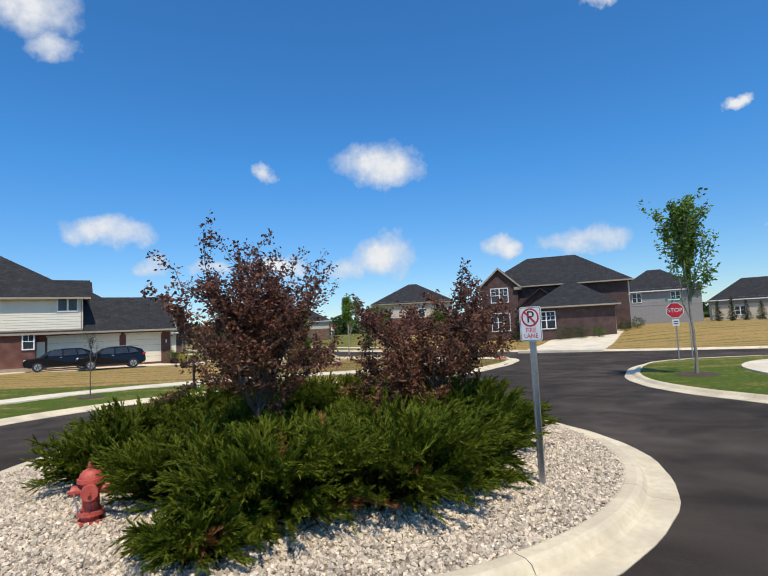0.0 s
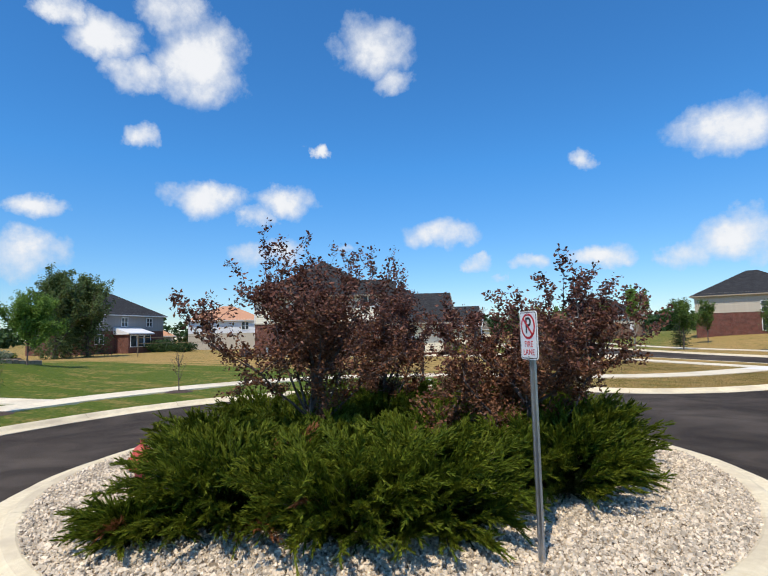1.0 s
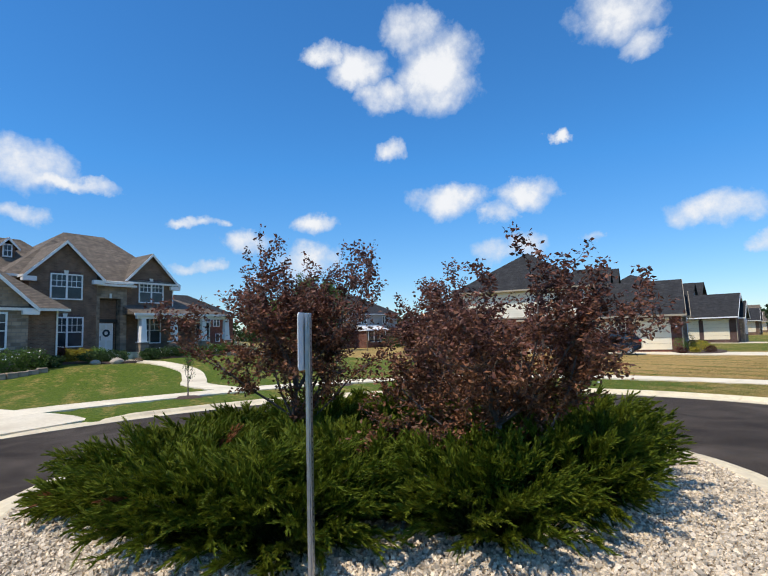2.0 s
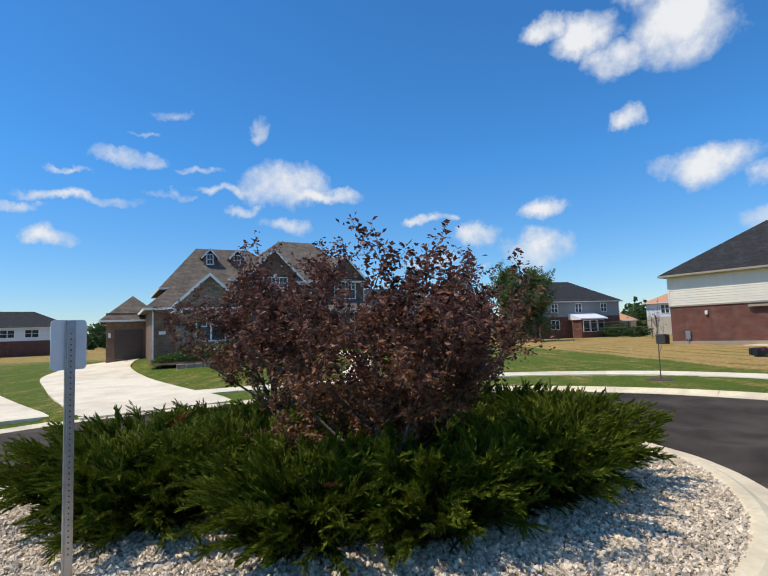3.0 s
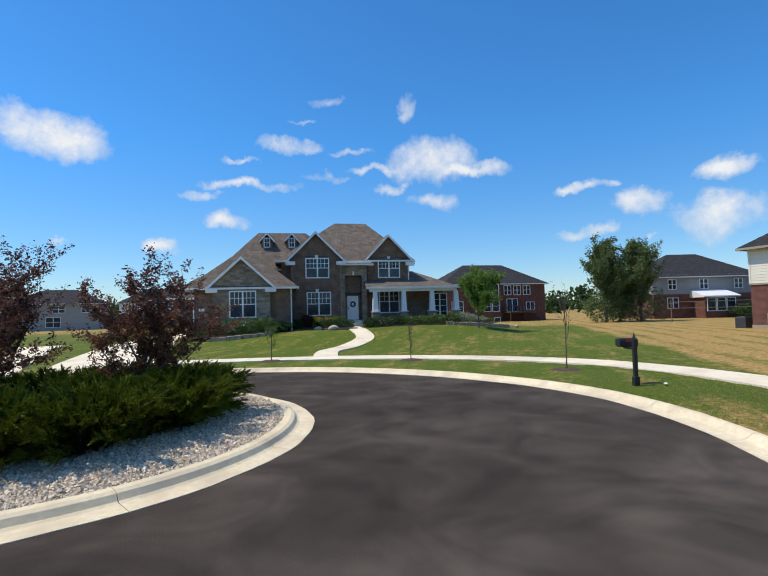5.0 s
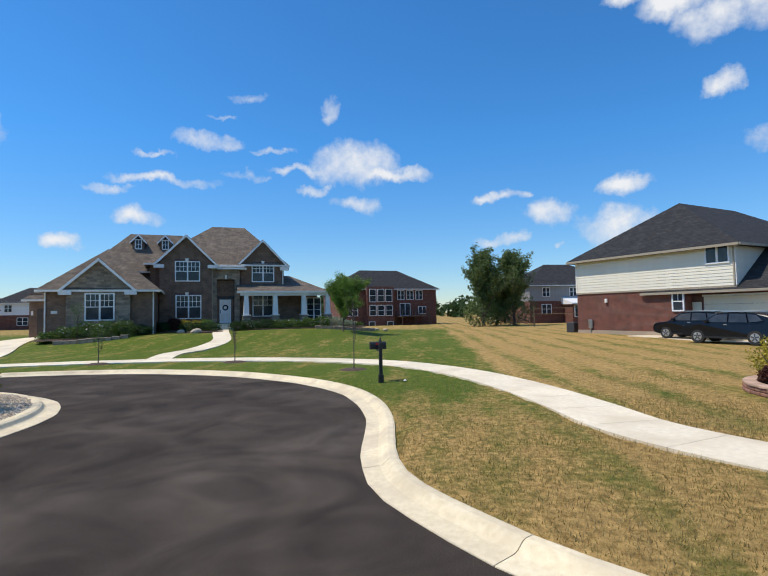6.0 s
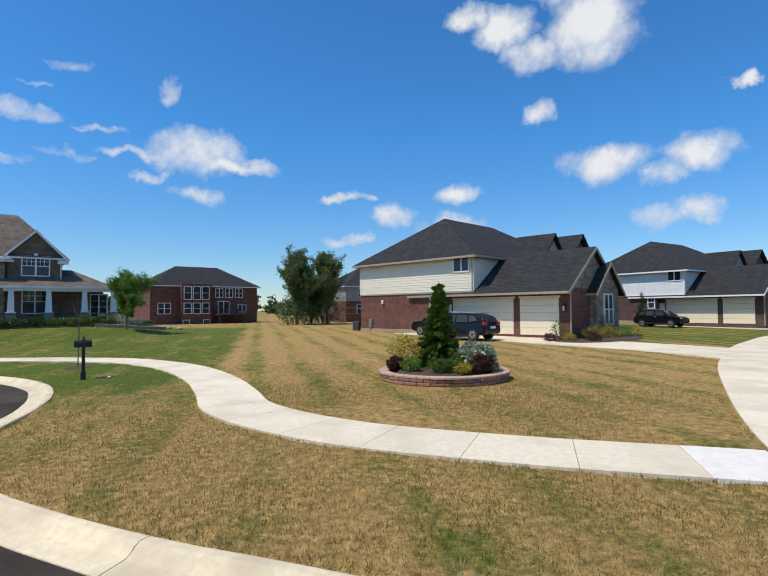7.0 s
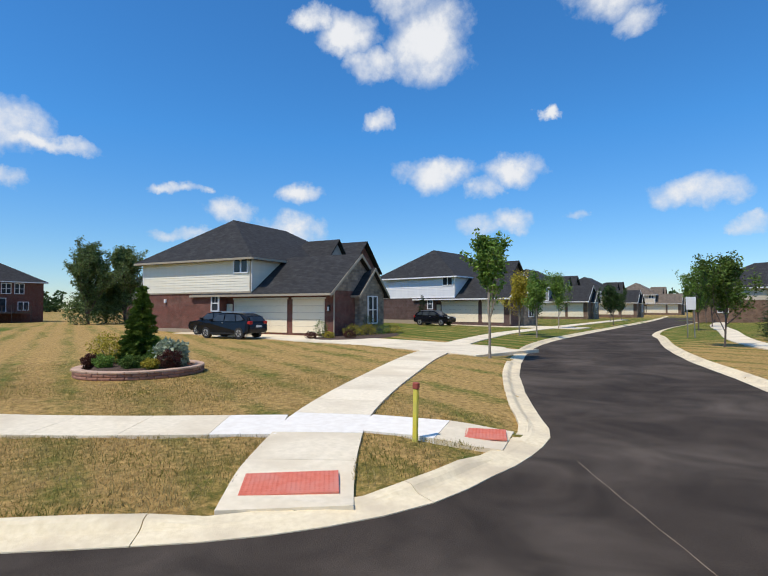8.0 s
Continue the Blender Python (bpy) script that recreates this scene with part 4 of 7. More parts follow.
def garage_door(parent, x0, x1, y, z0, z1, mat, panels=4, face="-y"):
    d = None
    h = (z1 - z0) / panels
    for i in range(panels):
        bm = box(x0, x1, y - 0.05, y + 0.02, z0 + i * h + 0.006, z0 + (i + 1) * h - 0.006, 0.006) if face == "-y" else box(y - 0.02, y + 0.05, x0, x1, z0 + i * h + 0.006, z0 + (i + 1) * h - 0.006, 0.006)
        if d is None:
            d = part("garage_door", bm, M[mat], parent)
        else:
            part("panel", bm, M[mat], d)
    return d


def downspout(parent, x, y, z0, z1, mat="gutter"):
    part("downspout", box(x - 0.045, x + 0.045, y - 0.06, y, z0, z1, 0.01), M[mat], parent)


# ---------------- cream and brick house (and its like along the road) ----------------
def street_house(m, label, brick, siding, roof, trim="gutter", detail=True, group=""):
    H = thing("house", m, label, "house", group)
    S = M[siding]
    block(H, "brick_wall", 0, 8.4, 0, 17, -0.6, 2.98, brick)
    block(H, "brick_wall", 8.4, 18.0, 0.7, 7.4, -0.6, 2.98, brick)
    block(H, "brick_wall", 8.4, 11.4, 7.4, 17, -0.6, 2.98, brick)
    block(H, "upper_wall", 0, 11.4, 0, 17, 2.98, 5.72, siding)
    lap_siding(H, 0.02, 11.38, -0.002, 3.0, 5.70, S)
    lap_siding(H, 0.02, 16.98, 11.402, 3.0, 5.70, S, "+x")
    lap_siding(H, 0.02, 16.98, -0.002, 3.0, 5.70, S, "-x")
    part("band", box(-0.03, 11.43, -0.07, 0.02, 2.90, 3.02), M[trim], H)
    for cx in (0.0, 11.4):
        part("corner_board", box(cx - 0.06, cx + 0.06, -0.055, 0.05, 3.0, 5.72), M["trim"], H)
    part("foundation", box(-0.03, 8.42, -0.03, 0.2, -0.6, 0.22), M["soil"], H, "bare concrete footing")
    hip(H, 0, 11.4, 0, 17, 5.75, 9.25, M[roof], (1, 1), "y", 0.5, trim=trim, run=4.2)
    # garage wing with its long roof slope and gabled street end
    hip(H, 6.0, 18.0, 0.3, 7.6, 3.15, 5.75, M[roof], (1, 0), "x", 0.5, trim=trim)
    gable_wall(H, 0.7, 7.4, 18.0, 2.98, 5.35, M["stone"], "y")
    barge(H, 0.3, 7.6, 18.0, 3.15, 5.75, "y", 0.5, 0.2, trim)
    block(H, "front_bay", 17.9, 18.4, 3.4, 7.2, -0.6, 2.95, "stone")
    hip(H, 16.5, 18.4, 3.3, 7.3, 3.05, 4.8, M[roof], (1, 0), "x", 0.4, trim=trim)
    gable_wall(H, 3.4, 7.2, 18.4, 2.95, 4.55, M["stone"], "y")
    barge(H, 3.3, 7.3, 18.4, 3.05, 4.8, "y", 0.4, 0.2, trim)
    opening(H, "window", 5.3, 18.4, 0.7, 1.3, 1.9, "+x", 2, 2)
    # upper gables towards the street
    hip(H, 7.0, 12.2, 8.2, 12.2, 5.75, 7.9, M[roof], (1, 0), "x", 0.4, trim=trim)
    gable_wall(H, 8.4, 12.0, 12.2, 5.6, 7.6, M["siding_grey"], "y")
    block(H, "upper_wall", 11.3, 12.1, 8.5, 11.9, -0.6, 5.7, brick)
    hip(H, 6.0, 12.6, 12.0, 17.2, 5.75, 8.2, M[roof], (1, 0), "x", 0.45, trim=trim)
    gable_wall(H, 12.2, 17.0, 12.5, 5.6, 7.8, M[brick], "y")
    block(H, "street_wall", 11.4, 12.5, 12.1, 17.0, -0.6, 5.7, brick)
    # doors and windows on the drive side
    garage_door(H, 9.14, 14.07, 0.7, 0.05, 2.42, "garage_white", 5)
    garage_door(H, 14.56, 17.23, 0.7, 0.05, 2.42, "garage_white", 5)
    for x0, x1 in ((9.14, 14.07), (14.56, 17.23)):
        part("door_trim", box(x0 - 0.1, x1 + 0.1, 0.66, 0.72, 2.42, 2.54), M["trim"], H)
    d = part("side_door", box(8.44, 8.98, 0.62, 0.72, 0.1, 2.1, 0.01), M["garage_white"], H)
    part("door_handle", tube((8.9, 0.62, 1.05), (8.9, 0.55, 1.05), 0.03, 0.03), M["steel"], d)
    opening(H, "window", 10.43, 0.0, 4.42, 1.23, 1.05, "-y", 2, 1)
    opening(H, "window", 7.95, 0.0, 1.62, 0.62, 1.1, "-y", 1, 2, sub=(2, 1))
    downspout(H, 18.0, 0.68, -0.1, 2.9, "gutter")
    downspout(H, 11.35, -0.05, 3.0, 5.5, trim)
    if detail:
        part("vent_hood", box(2.55, 2.75, -0.16, 0.0, 2.2, 2.5, 0.03), M["trim"], H)
        mtr = part("electric_meter", box(1.05, 1.4, -0.14, 0.0, 0.35, 1.0, 0.02), M["steel"], H)
        part("conduit", tube((1.2, -0.06, -0.3), (1.2, -0.06, 0.4), 0.03, 0.03), M["steel"], mtr)
        w = part("wall_lamp", box(17.52, 17.7, 0.52, 0.7, 1.55, 2.0, 0.03), M["black"], H)
        part("lamp_glass", box(17.55, 17.67, 0.5, 0.53, 1.6, 1.88), M["lamp_clear"], w)
        part("soffit_light", tube((10.9, -0.28, 5.42), (10.9, -0.28, 5.5), 0.06, 0.06), M["white"], H)
    return H


A_POS = (-34.76, 35.2, 0.44)
house_a = street_house(pose(*A_POS, 0, 0, 33) @ Matrix.Scale(1.045, 4), "two-storey house with cream siding over red brick and dark roof", "brick_red", "siding", "shingle")
house_a2 = street_house(pose(-44.9, 64.2, 0.6, 0, 0, 21), "two-storey house with white siding over brown brick and dark roof", "brick_dark", "siding_white", "shingle", "white", False, "houses along the road")
street_house(pose(-62.6, 99.0, 0.6, 0, 0, 25), "dark-roofed brown brick house further along the road", "brick_brown", "siding_grey", "shingle", "trim", False, "houses along the road")
street_house(pose(-74.6, 131.0, 0.6, 0, 0, 25), "far dark-roofed brick house along the road", "brick_brown", "siding_tan", "shingle", "trim", False, "houses along the road")
street_house(pose(-87.6, 171.0, 0.6, 0, 0, 25), "far tan-roofed house at the end of the road", "brick_brown", "siding_tan", "shingle_brown", "trim", False, "houses along the road")


# ---------------- brown brick house at the head of the court ----------------
def court_house(m):
    """Front along x (left to right as seen from the court), rear along +y."""
    H = thing("house", m, "large brown brick house with gables, stone garage wing and white-columned porch", "house")
    R, B = M["shingle_brown"], "brick_brown"
    block(H, "main_wall", -6.0, 5.3, 0.6, 11.5, -0.8, 5.9, B)
    block(H, "side_wall", 5.3, 8.6, 0.6, 6.2, -0.8, 3.0, B)
    hip(H, -6.0, 5.4, 0.6, 11.5, 5.95, 9.9, R, (1, 1), "x", 0.45, trim="trim", run=5.3, run_high=3.0)
    # left front gable
    block(H, "front_wall", -5.2, -1.0, -0.5, 1.0, -0.8, 5.9, B)
    hip(H, -5.2, -1.0, -0.5, 6.0, 5.95, 8.05, R, (0, 1), "y", 0.4, trim="trim")
    gable_wall(H, -5.2, -1.0, -0.5, 5.85, 7.85, M[B])
    barge(H, -5.2, -1.0, -0.5, 5.95, 8.05)
    opening(H, "window", -2.98, -0.5, 4.08, 1.85, 1.58, "-y", 2, 2, sub=(3, 2))
    opening(H, "window", -2.9, -0.5, 0.86, 1.9, 1.88, "-y", 2, 2, sub=(3, 2))
    for zz in (5.68, 2.76):
        part("lintel", box(-4.0, -2.1, -0.56, -0.45, zz, zz + 0.22), M["brick_dark"], H)
        part("keystone", prism([(-3.13, -0.58, zz), (-2.93, -0.58, zz), (-2.88, -0.58, zz + 0.3), (-3.18, -0.58, zz + 0.3)], (0, 0.1, 0)), M["trim"], H)
    # entry bay
    block(H, "entry_pier", -1.0, -0.55, 0.0, 0.9, -0.8, 5.2, "stone")
    block(H, "entry_pier", 0.95, 1.4, 0.0, 0.9, -0.8, 5.2, "stone")
    block(H, "entry_lintel", -0.55, 0.95, 0.0, 0.9, 4.25, 5.2, "stone")
    part("keystone", box(0.12, 0.28, -0.04, 0.02, 4.25, 4.6), M["trim"], H)
    part("cornice", box(-1.35, 1.75, -0.35, 0.9, 5.2, 5.5, 0.03), M["trim"], H)
    hip(H, -1.2, 1.6, -0.1, 4.5, 5.5, 6.6, R, (1, 1), "y", 0.3, trim="trim")
    opening(H, "transom_window", 0.2, 0.7, 2.75, 1.4, 1.4, "-y", 1, 1, glass="glass_teal", trim="black", rim=0.06)
    part("entry_band", box(-0.55, 0.95, 0.45, 0.7, 2.5, 2.72), M["black"], H)
    door = part("front_door", box(-0.32, 0.68, 0.54, 0.64, 0.35, 2.45, 0.01), M["white"], H)
    for px0, pz0, pz1 in ((-0.22, 0.5, 1.2), (0.24, 0.5, 1.2), (-0.22, 1.9, 2.3), (0.24, 1.9, 2.3)):
        part("door_panel", box(px0, px0 + 0.34, 0.525, 0.545, pz0, pz1, 0.008), M["trim"], door)
    part("door_handle", box(-0.26, -0.22, 0.49, 0.55, 1.2, 1.5), M["black"], door)
    bm = bmesh.new()
    for k in range(22):
        a = k / 22 * 2 * math.pi
        bmesh.ops.create_icosphere(bm, subdivisions=1, radius=0.075, matrix=Matrix.Translation((0.18 + 0.2 * math.cos(a), 0.5, 1.72 + 0.2 * math.sin(a))))
    part("wreath", bm, M["wreath"], door, "dark round door wreath")
    for sx in (-0.5, 0.74):
        opening(H, "side_light", sx + 0.07, 0.66, 0.5, 0.16, 1.9, "-y", 1, 1, trim="black", rim=0.03)
    part("step", box(-0.9, 1.3, -1.0, 0.5, -0.4, 0.3, 0.02), M["concrete"], H)
    part("step", box(-0.8, 1.2, -1.4, -0.98, -0.4, 0.12, 0.02), M["concrete"], H)
    # right front gable
    block(H, "front_wall", 1.55, 5.4, 0.4, 1.0, 2.9, 5.9, B)
    hip(H, 1.55, 5.4, 0.4, 6.5, 5.95, 7.95, R, (0, 1), "y", 0.4, trim="trim")
    gable_wall(H, 1.55, 5.4, 0.4, 5.85, 7.75, M[B])
    barge(H, 1.55, 5.4, 0.4, 5.95, 7.95)
    opening(H, "window", 3.5, 0.4, 4.1, 1.85, 1.55, "-y", 2, 2, sub=(3, 2))
    part("lintel", box(2.5, 4.5, 0.34, 0.45, 5.66, 5.88), M["brick_dark"], H)
    part("keystone", prism([(3.4, 0.32, 5.66), (3.6, 0.32, 5.66), (3.65, 0.32, 5.96), (3.35, 0.32, 5.96)], (0, 0.1, 0)), M["trim"], H)
    # porch with tapered columns on brick plinths
    bm = bmesh.new()
    y0, y1, z0, z1 = -1.9, 2.0, 3.05, 3.92
    a = [bm.verts.new(p) for p in ((1.1, y0, z0), (9.3, y0, z0), (9.3, 6.5, z0), (1.1, 6.5, z0), (1.1, 0.6, z1), (5.4, 0.6, z1), (6.4, 3.2, z1 + 0.9), (1.1, 3.2, z1 + 0.9))]
    bm.faces.new((a[0], a[1], a[5], a[4]))
    bm.faces.new((a[1], a[6], a[5]))
    bm.faces.new((a[1], a[2], a[6]))
    bm.faces.new((a[2], a[3], a[7], a[6]))
    bm.faces.new((a[4], a[5], a[6], a[7]))
    bm.faces.new((a[3], a[0], a[4], a[7]))
    bm.faces.new((a[3], a[2], a[1], a[0]))
    bmesh.ops.recalc_face_normals(bm, faces=bm.faces)
    proof = part("porch_roof", bm, R, H)
    part("gutter", box(1.0, 9.4, -2.0, -1.9, 2.93, 3.1), M["white"], proof)
    part("gutter", box(9.3, 9.4, -1.9, 6.5, 2.93, 3.1), M["white"], proof)
    part("porch_beam", box(1.3, 9.1, -1.75, -1.45, 2.7, 3.0), M["white"], H)
    part("porch_floor", box(1.3, 9.1, -1.8, 0.6, -0.5, 0.28), M["concrete"], H)
    for cx in (1.8, 4.3, 6.85, 9.05):
        col = part("column_plinth", box(cx - 0.32, cx + 0.32, -1.92, -1.28, -0.4, 0.95, 0.01), M["stone"], H)
        part("column_cap", box(cx - 0.36, cx + 0.36, -1.96, -1.24, 0.95, 1.03, 0.01), M["trim"], col)
        bm = bmesh.new()
        bmesh.ops.create_cone(bm, cap_ends=True, segments=4, radius1=0.33, radius2=0.24, depth=1.68, matrix=Matrix.Translation((cx, -1.6, 1.87)) @ pose(0, 0, 0, 0, 0, 45))
        part("column_shaft", bm, M["white"], col, "white tapered column")
    opening(H, "window", 3.5, 0.6, 0.95, 1.7, 1.9, "-y", 2, 2, sub=(2, 2))
    opening(H, "porch_door", 8.25, 0.6, 0.35, 1.25, 2.15, "-y", 2, 1, sub=(1, 4))
    downspout(H, 5.3, 0.35, 3.4, 5.6, "trim")
    downspout(H, -0.95, -0.05, -0.2, 5.2, "gutter")
    # garage wing: stone gable over a broad window
    block(H, "wing_wall", -12.4, -5.3, -5.3, 6.0, -0.8, 3.4, B)
    hip(H, -12.4, -5.3, -5.3, 6.0, 3.45, 6.5, R, (1, 1), "y", 0.45, trim="trim")
    block(H, "stone_wall", -11.0, -6.9, -5.65, -5.25, -0.8, 3.4, "stone")
    hip(H, -11.0, -6.9, -5.6, -0.6, 3.45, 5.35, R, (0, 1), "y", 0.4, trim="trim")
    gable_wall(H, -11.0, -6.9, -5.65, 3.4, 5.15, M["stone"])
    barge(H, -11.0, -6.9, -5.65, 3.45, 5.35)
    opening(H, "window", -8.87, -5.65, 0.88, 1.75, 1.82, "-y", 2, 2, sub=(3, 2))
    part("lintel", box(-9.9, -7.8, -5.71, -5.6, 2.74, 2.97), M["stone"], H)
    part("number_plate", box(-12.0, -11.6, -5.36, -5.28, 1.35, 1.55), M["trim"], H, "pale plate with plain bars")
    downspout(H, -5.35, -5.35, -0.3, 3.1, "trim")
    downspout(H, -12.35, -5.35, -0.3, 3.1, "trim")
    # upper wall behind the wing with two dormers on the roof
    block(H, "upper_wall", -11.0, -6.0, 2.2, 10.5, 3.0, 5.3, B)
    hip(H, -11.0, 0.6, 2.2, 10.5, 5.4, 8.95, R, (1, 1), "x", 0.4, trim="trim", run=2.9)
    for cx in (-7.26, -4.97):
        dm = part("dormer", box(cx - 0.5, cx + 0.5, 4.35, 6.4, 6.7, 8.05), M[B], H)
        bm = prism([(cx - 0.72, 4.1, 7.88), (cx, 4.1, 8.66), (cx + 0.72, 4.1, 7.88), (cx, 4.1, 8.46)], (0, 2.3, 0))
        part("dormer_roof", bm, M["shingle_brown"], dm)
        for s in (-1, 1):
            part("rake_board", prism([(cx + s * 0.72, 4.05, 7.88), (cx, 4.05, 8.66), (cx, 4.05, 8.46), (cx + s * 0.72, 4.05, 7.70)], (0, 0.05, 0)), M["white"], dm)
        part("window_frame", box(cx - 0.3, cx + 0.3, 4.27, 4.35, 7.25, 8.2), M["white"], dm)
        part("pane", box(cx - 0.21, cx + 0.21, 4.25, 4.275, 7.35, 8.1), M["glass"], dm)
        part("muntin", box(cx - 0.015, cx + 0.015, 4.235, 4.26, 7.35, 8.1), M["white"], dm)
        part("muntin", box(cx - 0.2, cx + 0.2, 4.235, 4.26, 7.70, 7.74), M["white"], dm)
    # second garage set back, with a dark door
    block(H, "garage_wall", -15.0, -12.4, 1.4, 8.0, -0.8, 3.1, B)
    hip(H, -15.0, -11.4, 1.4, 8.0, 2.95, 4.5, R, (1, 1), "y", 0.4, trim="trim")
    garage_door(H, -14.45, -12.6, 1.4, -0.25, 1.85, "garage_dark", 5)
    part("wall_lamp", box(-14.85, -14.7, 1.28, 1.4, 1.3, 1.65, 0.02), M["white"], H)
    return H


B_POS = (-36.54, 5.13, 1.3)
house_b = court_house(pose(*B_POS, 0, 0, 115.2))


# ---------------- plainer houses further off ----------------
def far_house(m, label, w, d, z1, z2, lower, upper, roof, wins, group="", ridge=3.2, axis="x", split=None, extra=None, trim="white"):
    """wins: (centre x, sill, width, height) on the front; split: where the lower storey ends."""
    H = thing("house", m, label, "house", group)
    s = split or z1
    block(H, "lower_wall", 0, w, 0, d, -1.0, s, lower)
    block(H, "upper_wall", 0, w, 0, d, s, z2, upper)
    if upper.startswith("siding"):
        lap_siding(H, 0.02, w - 0.02, -0.003, s + 0.02, z2, M[upper], "-y", 0.3)
    hip(H, 0, w, 0, d, z2, z2 + ridge, M[roof], (1, 1), axis, 0.5, trim=trim)
    for cx, zz, ww, hh in wins:
        opening(H, "window", cx, 0.0, zz, ww, hh, "-y", 2 if ww > 1 else 1, 2, trim="white")
    if extra:
        extra(H)
    return H


def rear_extra(H):
    """Rear of the red brick house: taller middle bay, deck with rail, basement windows."""
    block(H, "bay_wall", 4.6, 9.6, -1.2, 0.2, -1.0, 5.9, "brick_red")
    for cx in (5.6, 7.1, 8.6):
        opening(H, "window", cx, -1.2, 3.3, 1.1, 2.1, "-y", 1, 2)
        opening(H, "window", cx, -1.2, 0.9, 1.1, 1.7, "-y", 1, 2)
    dk = part("deck", box(10.2, 15.6, -3.2, 0.0, 0.55, 0.75), M["deck_wood"], H)
    for k in range(9):
        x = 10.3 + k * 0.65
        part("deck_post", box(x - 0.05, x + 0.05, -3.2, -3.1, -1.0 if k % 4 == 0 else 0.6, 1.7), M["deck_wood"], dk)
    part("deck_rail", box(10.2, 15.6, -3.22, -3.08, 1.65, 1.75), M["deck_wood"], dk)
    opening(H, "patio_door", 12.2, 0.0, 0.8, 1.9, 2.1, "-y", 2, 1)
    for cx in (5.4, 8.8):
        opening(H, "basement_window", cx, -1.2, -0.95, 1.0, 0.7, "-y", 1, 1)


far_house(pose(-79.6, 8.2, 1.0, 0, 0, 116), "red brick house with dark hip roof and rear timber deck", 18.5, 11.0, 3.0, 5.9, "brick_red", "brick_red", "shingle",
          [(2.2, 0.9, 1.9, 1.7), (11.4, 3.7, 1.2, 1.5), (13.2, 3.7, 1.2, 1.5), (15.0, 3.7, 1.2, 1.5), (15.6, 1.1, 1.4, 1.2)], extra=rear_extra, ridge=3.4)


def sunroom(H):
    block(H, "sunroom", 6.0, 11.0, -3.0, 0.1, -1.0, 2.3, "brick_red")
    part("sunroom_roof", prism([(5.7, -3.4, 2.5), (5.7, 0.0, 3.5), (5.7, 0.0, 2.3), (5.7, -3.4, 2.3)], (5.6, 0, 0)), M["white"], H)
    for cx in (7.0, 8.5, 10.0):
        opening(H, "sunroom_window", cx, -3.0, 0.3, 1.2, 1.8, "-y", 1, 1)


far_house(pose(-79.6, 40.2, 0.9, 0, 0, 106), "grey-sided house with dark hip roof and white sunroom", 17.0, 12.0, 2.9, 5.9, "brick_red", "siding_grey", "shingle",
          [(3.0, 3.7, 1.2, 1.4), (8.0, 3.7, 1.2, 1.4), (13.5, 3.7, 1.2, 1.4), (3.0, 0.8, 1.6, 1.5)], extra=sunroom, ridge=3.7)
far_house(pose(-83.2, 61.0, 0.6, 0, 0, 50), "white-sided house with a terracotta-coloured roof behind the lots", 14.0, 12.0, 2.6, 5.4, "siding_tan", "siding_white", "shingle_terra",
          [(3.0, 3.3, 1.2, 1.4), (10.5, 3.3, 1.2, 1.4)], ridge=2.8)
far_house(pose(-92.0, 52.5, 0.2, 0, 0, 55), "low wing with a terracotta-coloured roof", 9.0, 9.0, 1.6, 3.0, "siding_tan", "siding_tan", "shingle_terra", [(4.0, 0.8, 1.4, 1.2)], ridge=2.2)
# houses beyond the driveway of the court
far_house(pose(-91.3, -66.2, 0.3, 0, 0, 128), "brick and white house with grey roof beyond the court driveway", 20.0, 12.0, 2.9, 5.8, "brick_red", "siding_white", "shingle",
          [(2.5, 3.6, 1.2, 1.4), (9.0, 3.6, 2.2, 1.4), (13.0, 3.6, 2.2, 1.4), (17.5, 3.6, 1.2, 1.4), (5.0, 0.8, 1.8, 1.5)], "houses beyond the court", ridge=3.2)
far_house(pose(-77.8, -81.5, 0.3, 0, 0, 130), "grey house with many windows beyond the court driveway", 18.0, 12.0, 2.9, 5.8, "siding_grey", "siding_grey", "shingle",
          [(3.5, 3.6, 1.6, 1.4), (9.0, 3.6, 2.2, 1.4), (14.0, 3.6, 1.4, 1.4), (8.0, 0.6, 2.6, 2.0)], "houses beyond the court", ridge=3.0)
far_house(pose(-60.0, -98.0, 0.3, 0, 0, 136), "grey-roofed brick house beyond the court driveway", 18.0, 12.0, 2.9, 5.8, "brick_red", "siding_white", "shingle",
          [(4.0, 3.6, 1.4, 1.4), (12.0, 3.6, 1.4, 1.4)], "houses beyond the court", ridge=3.0)


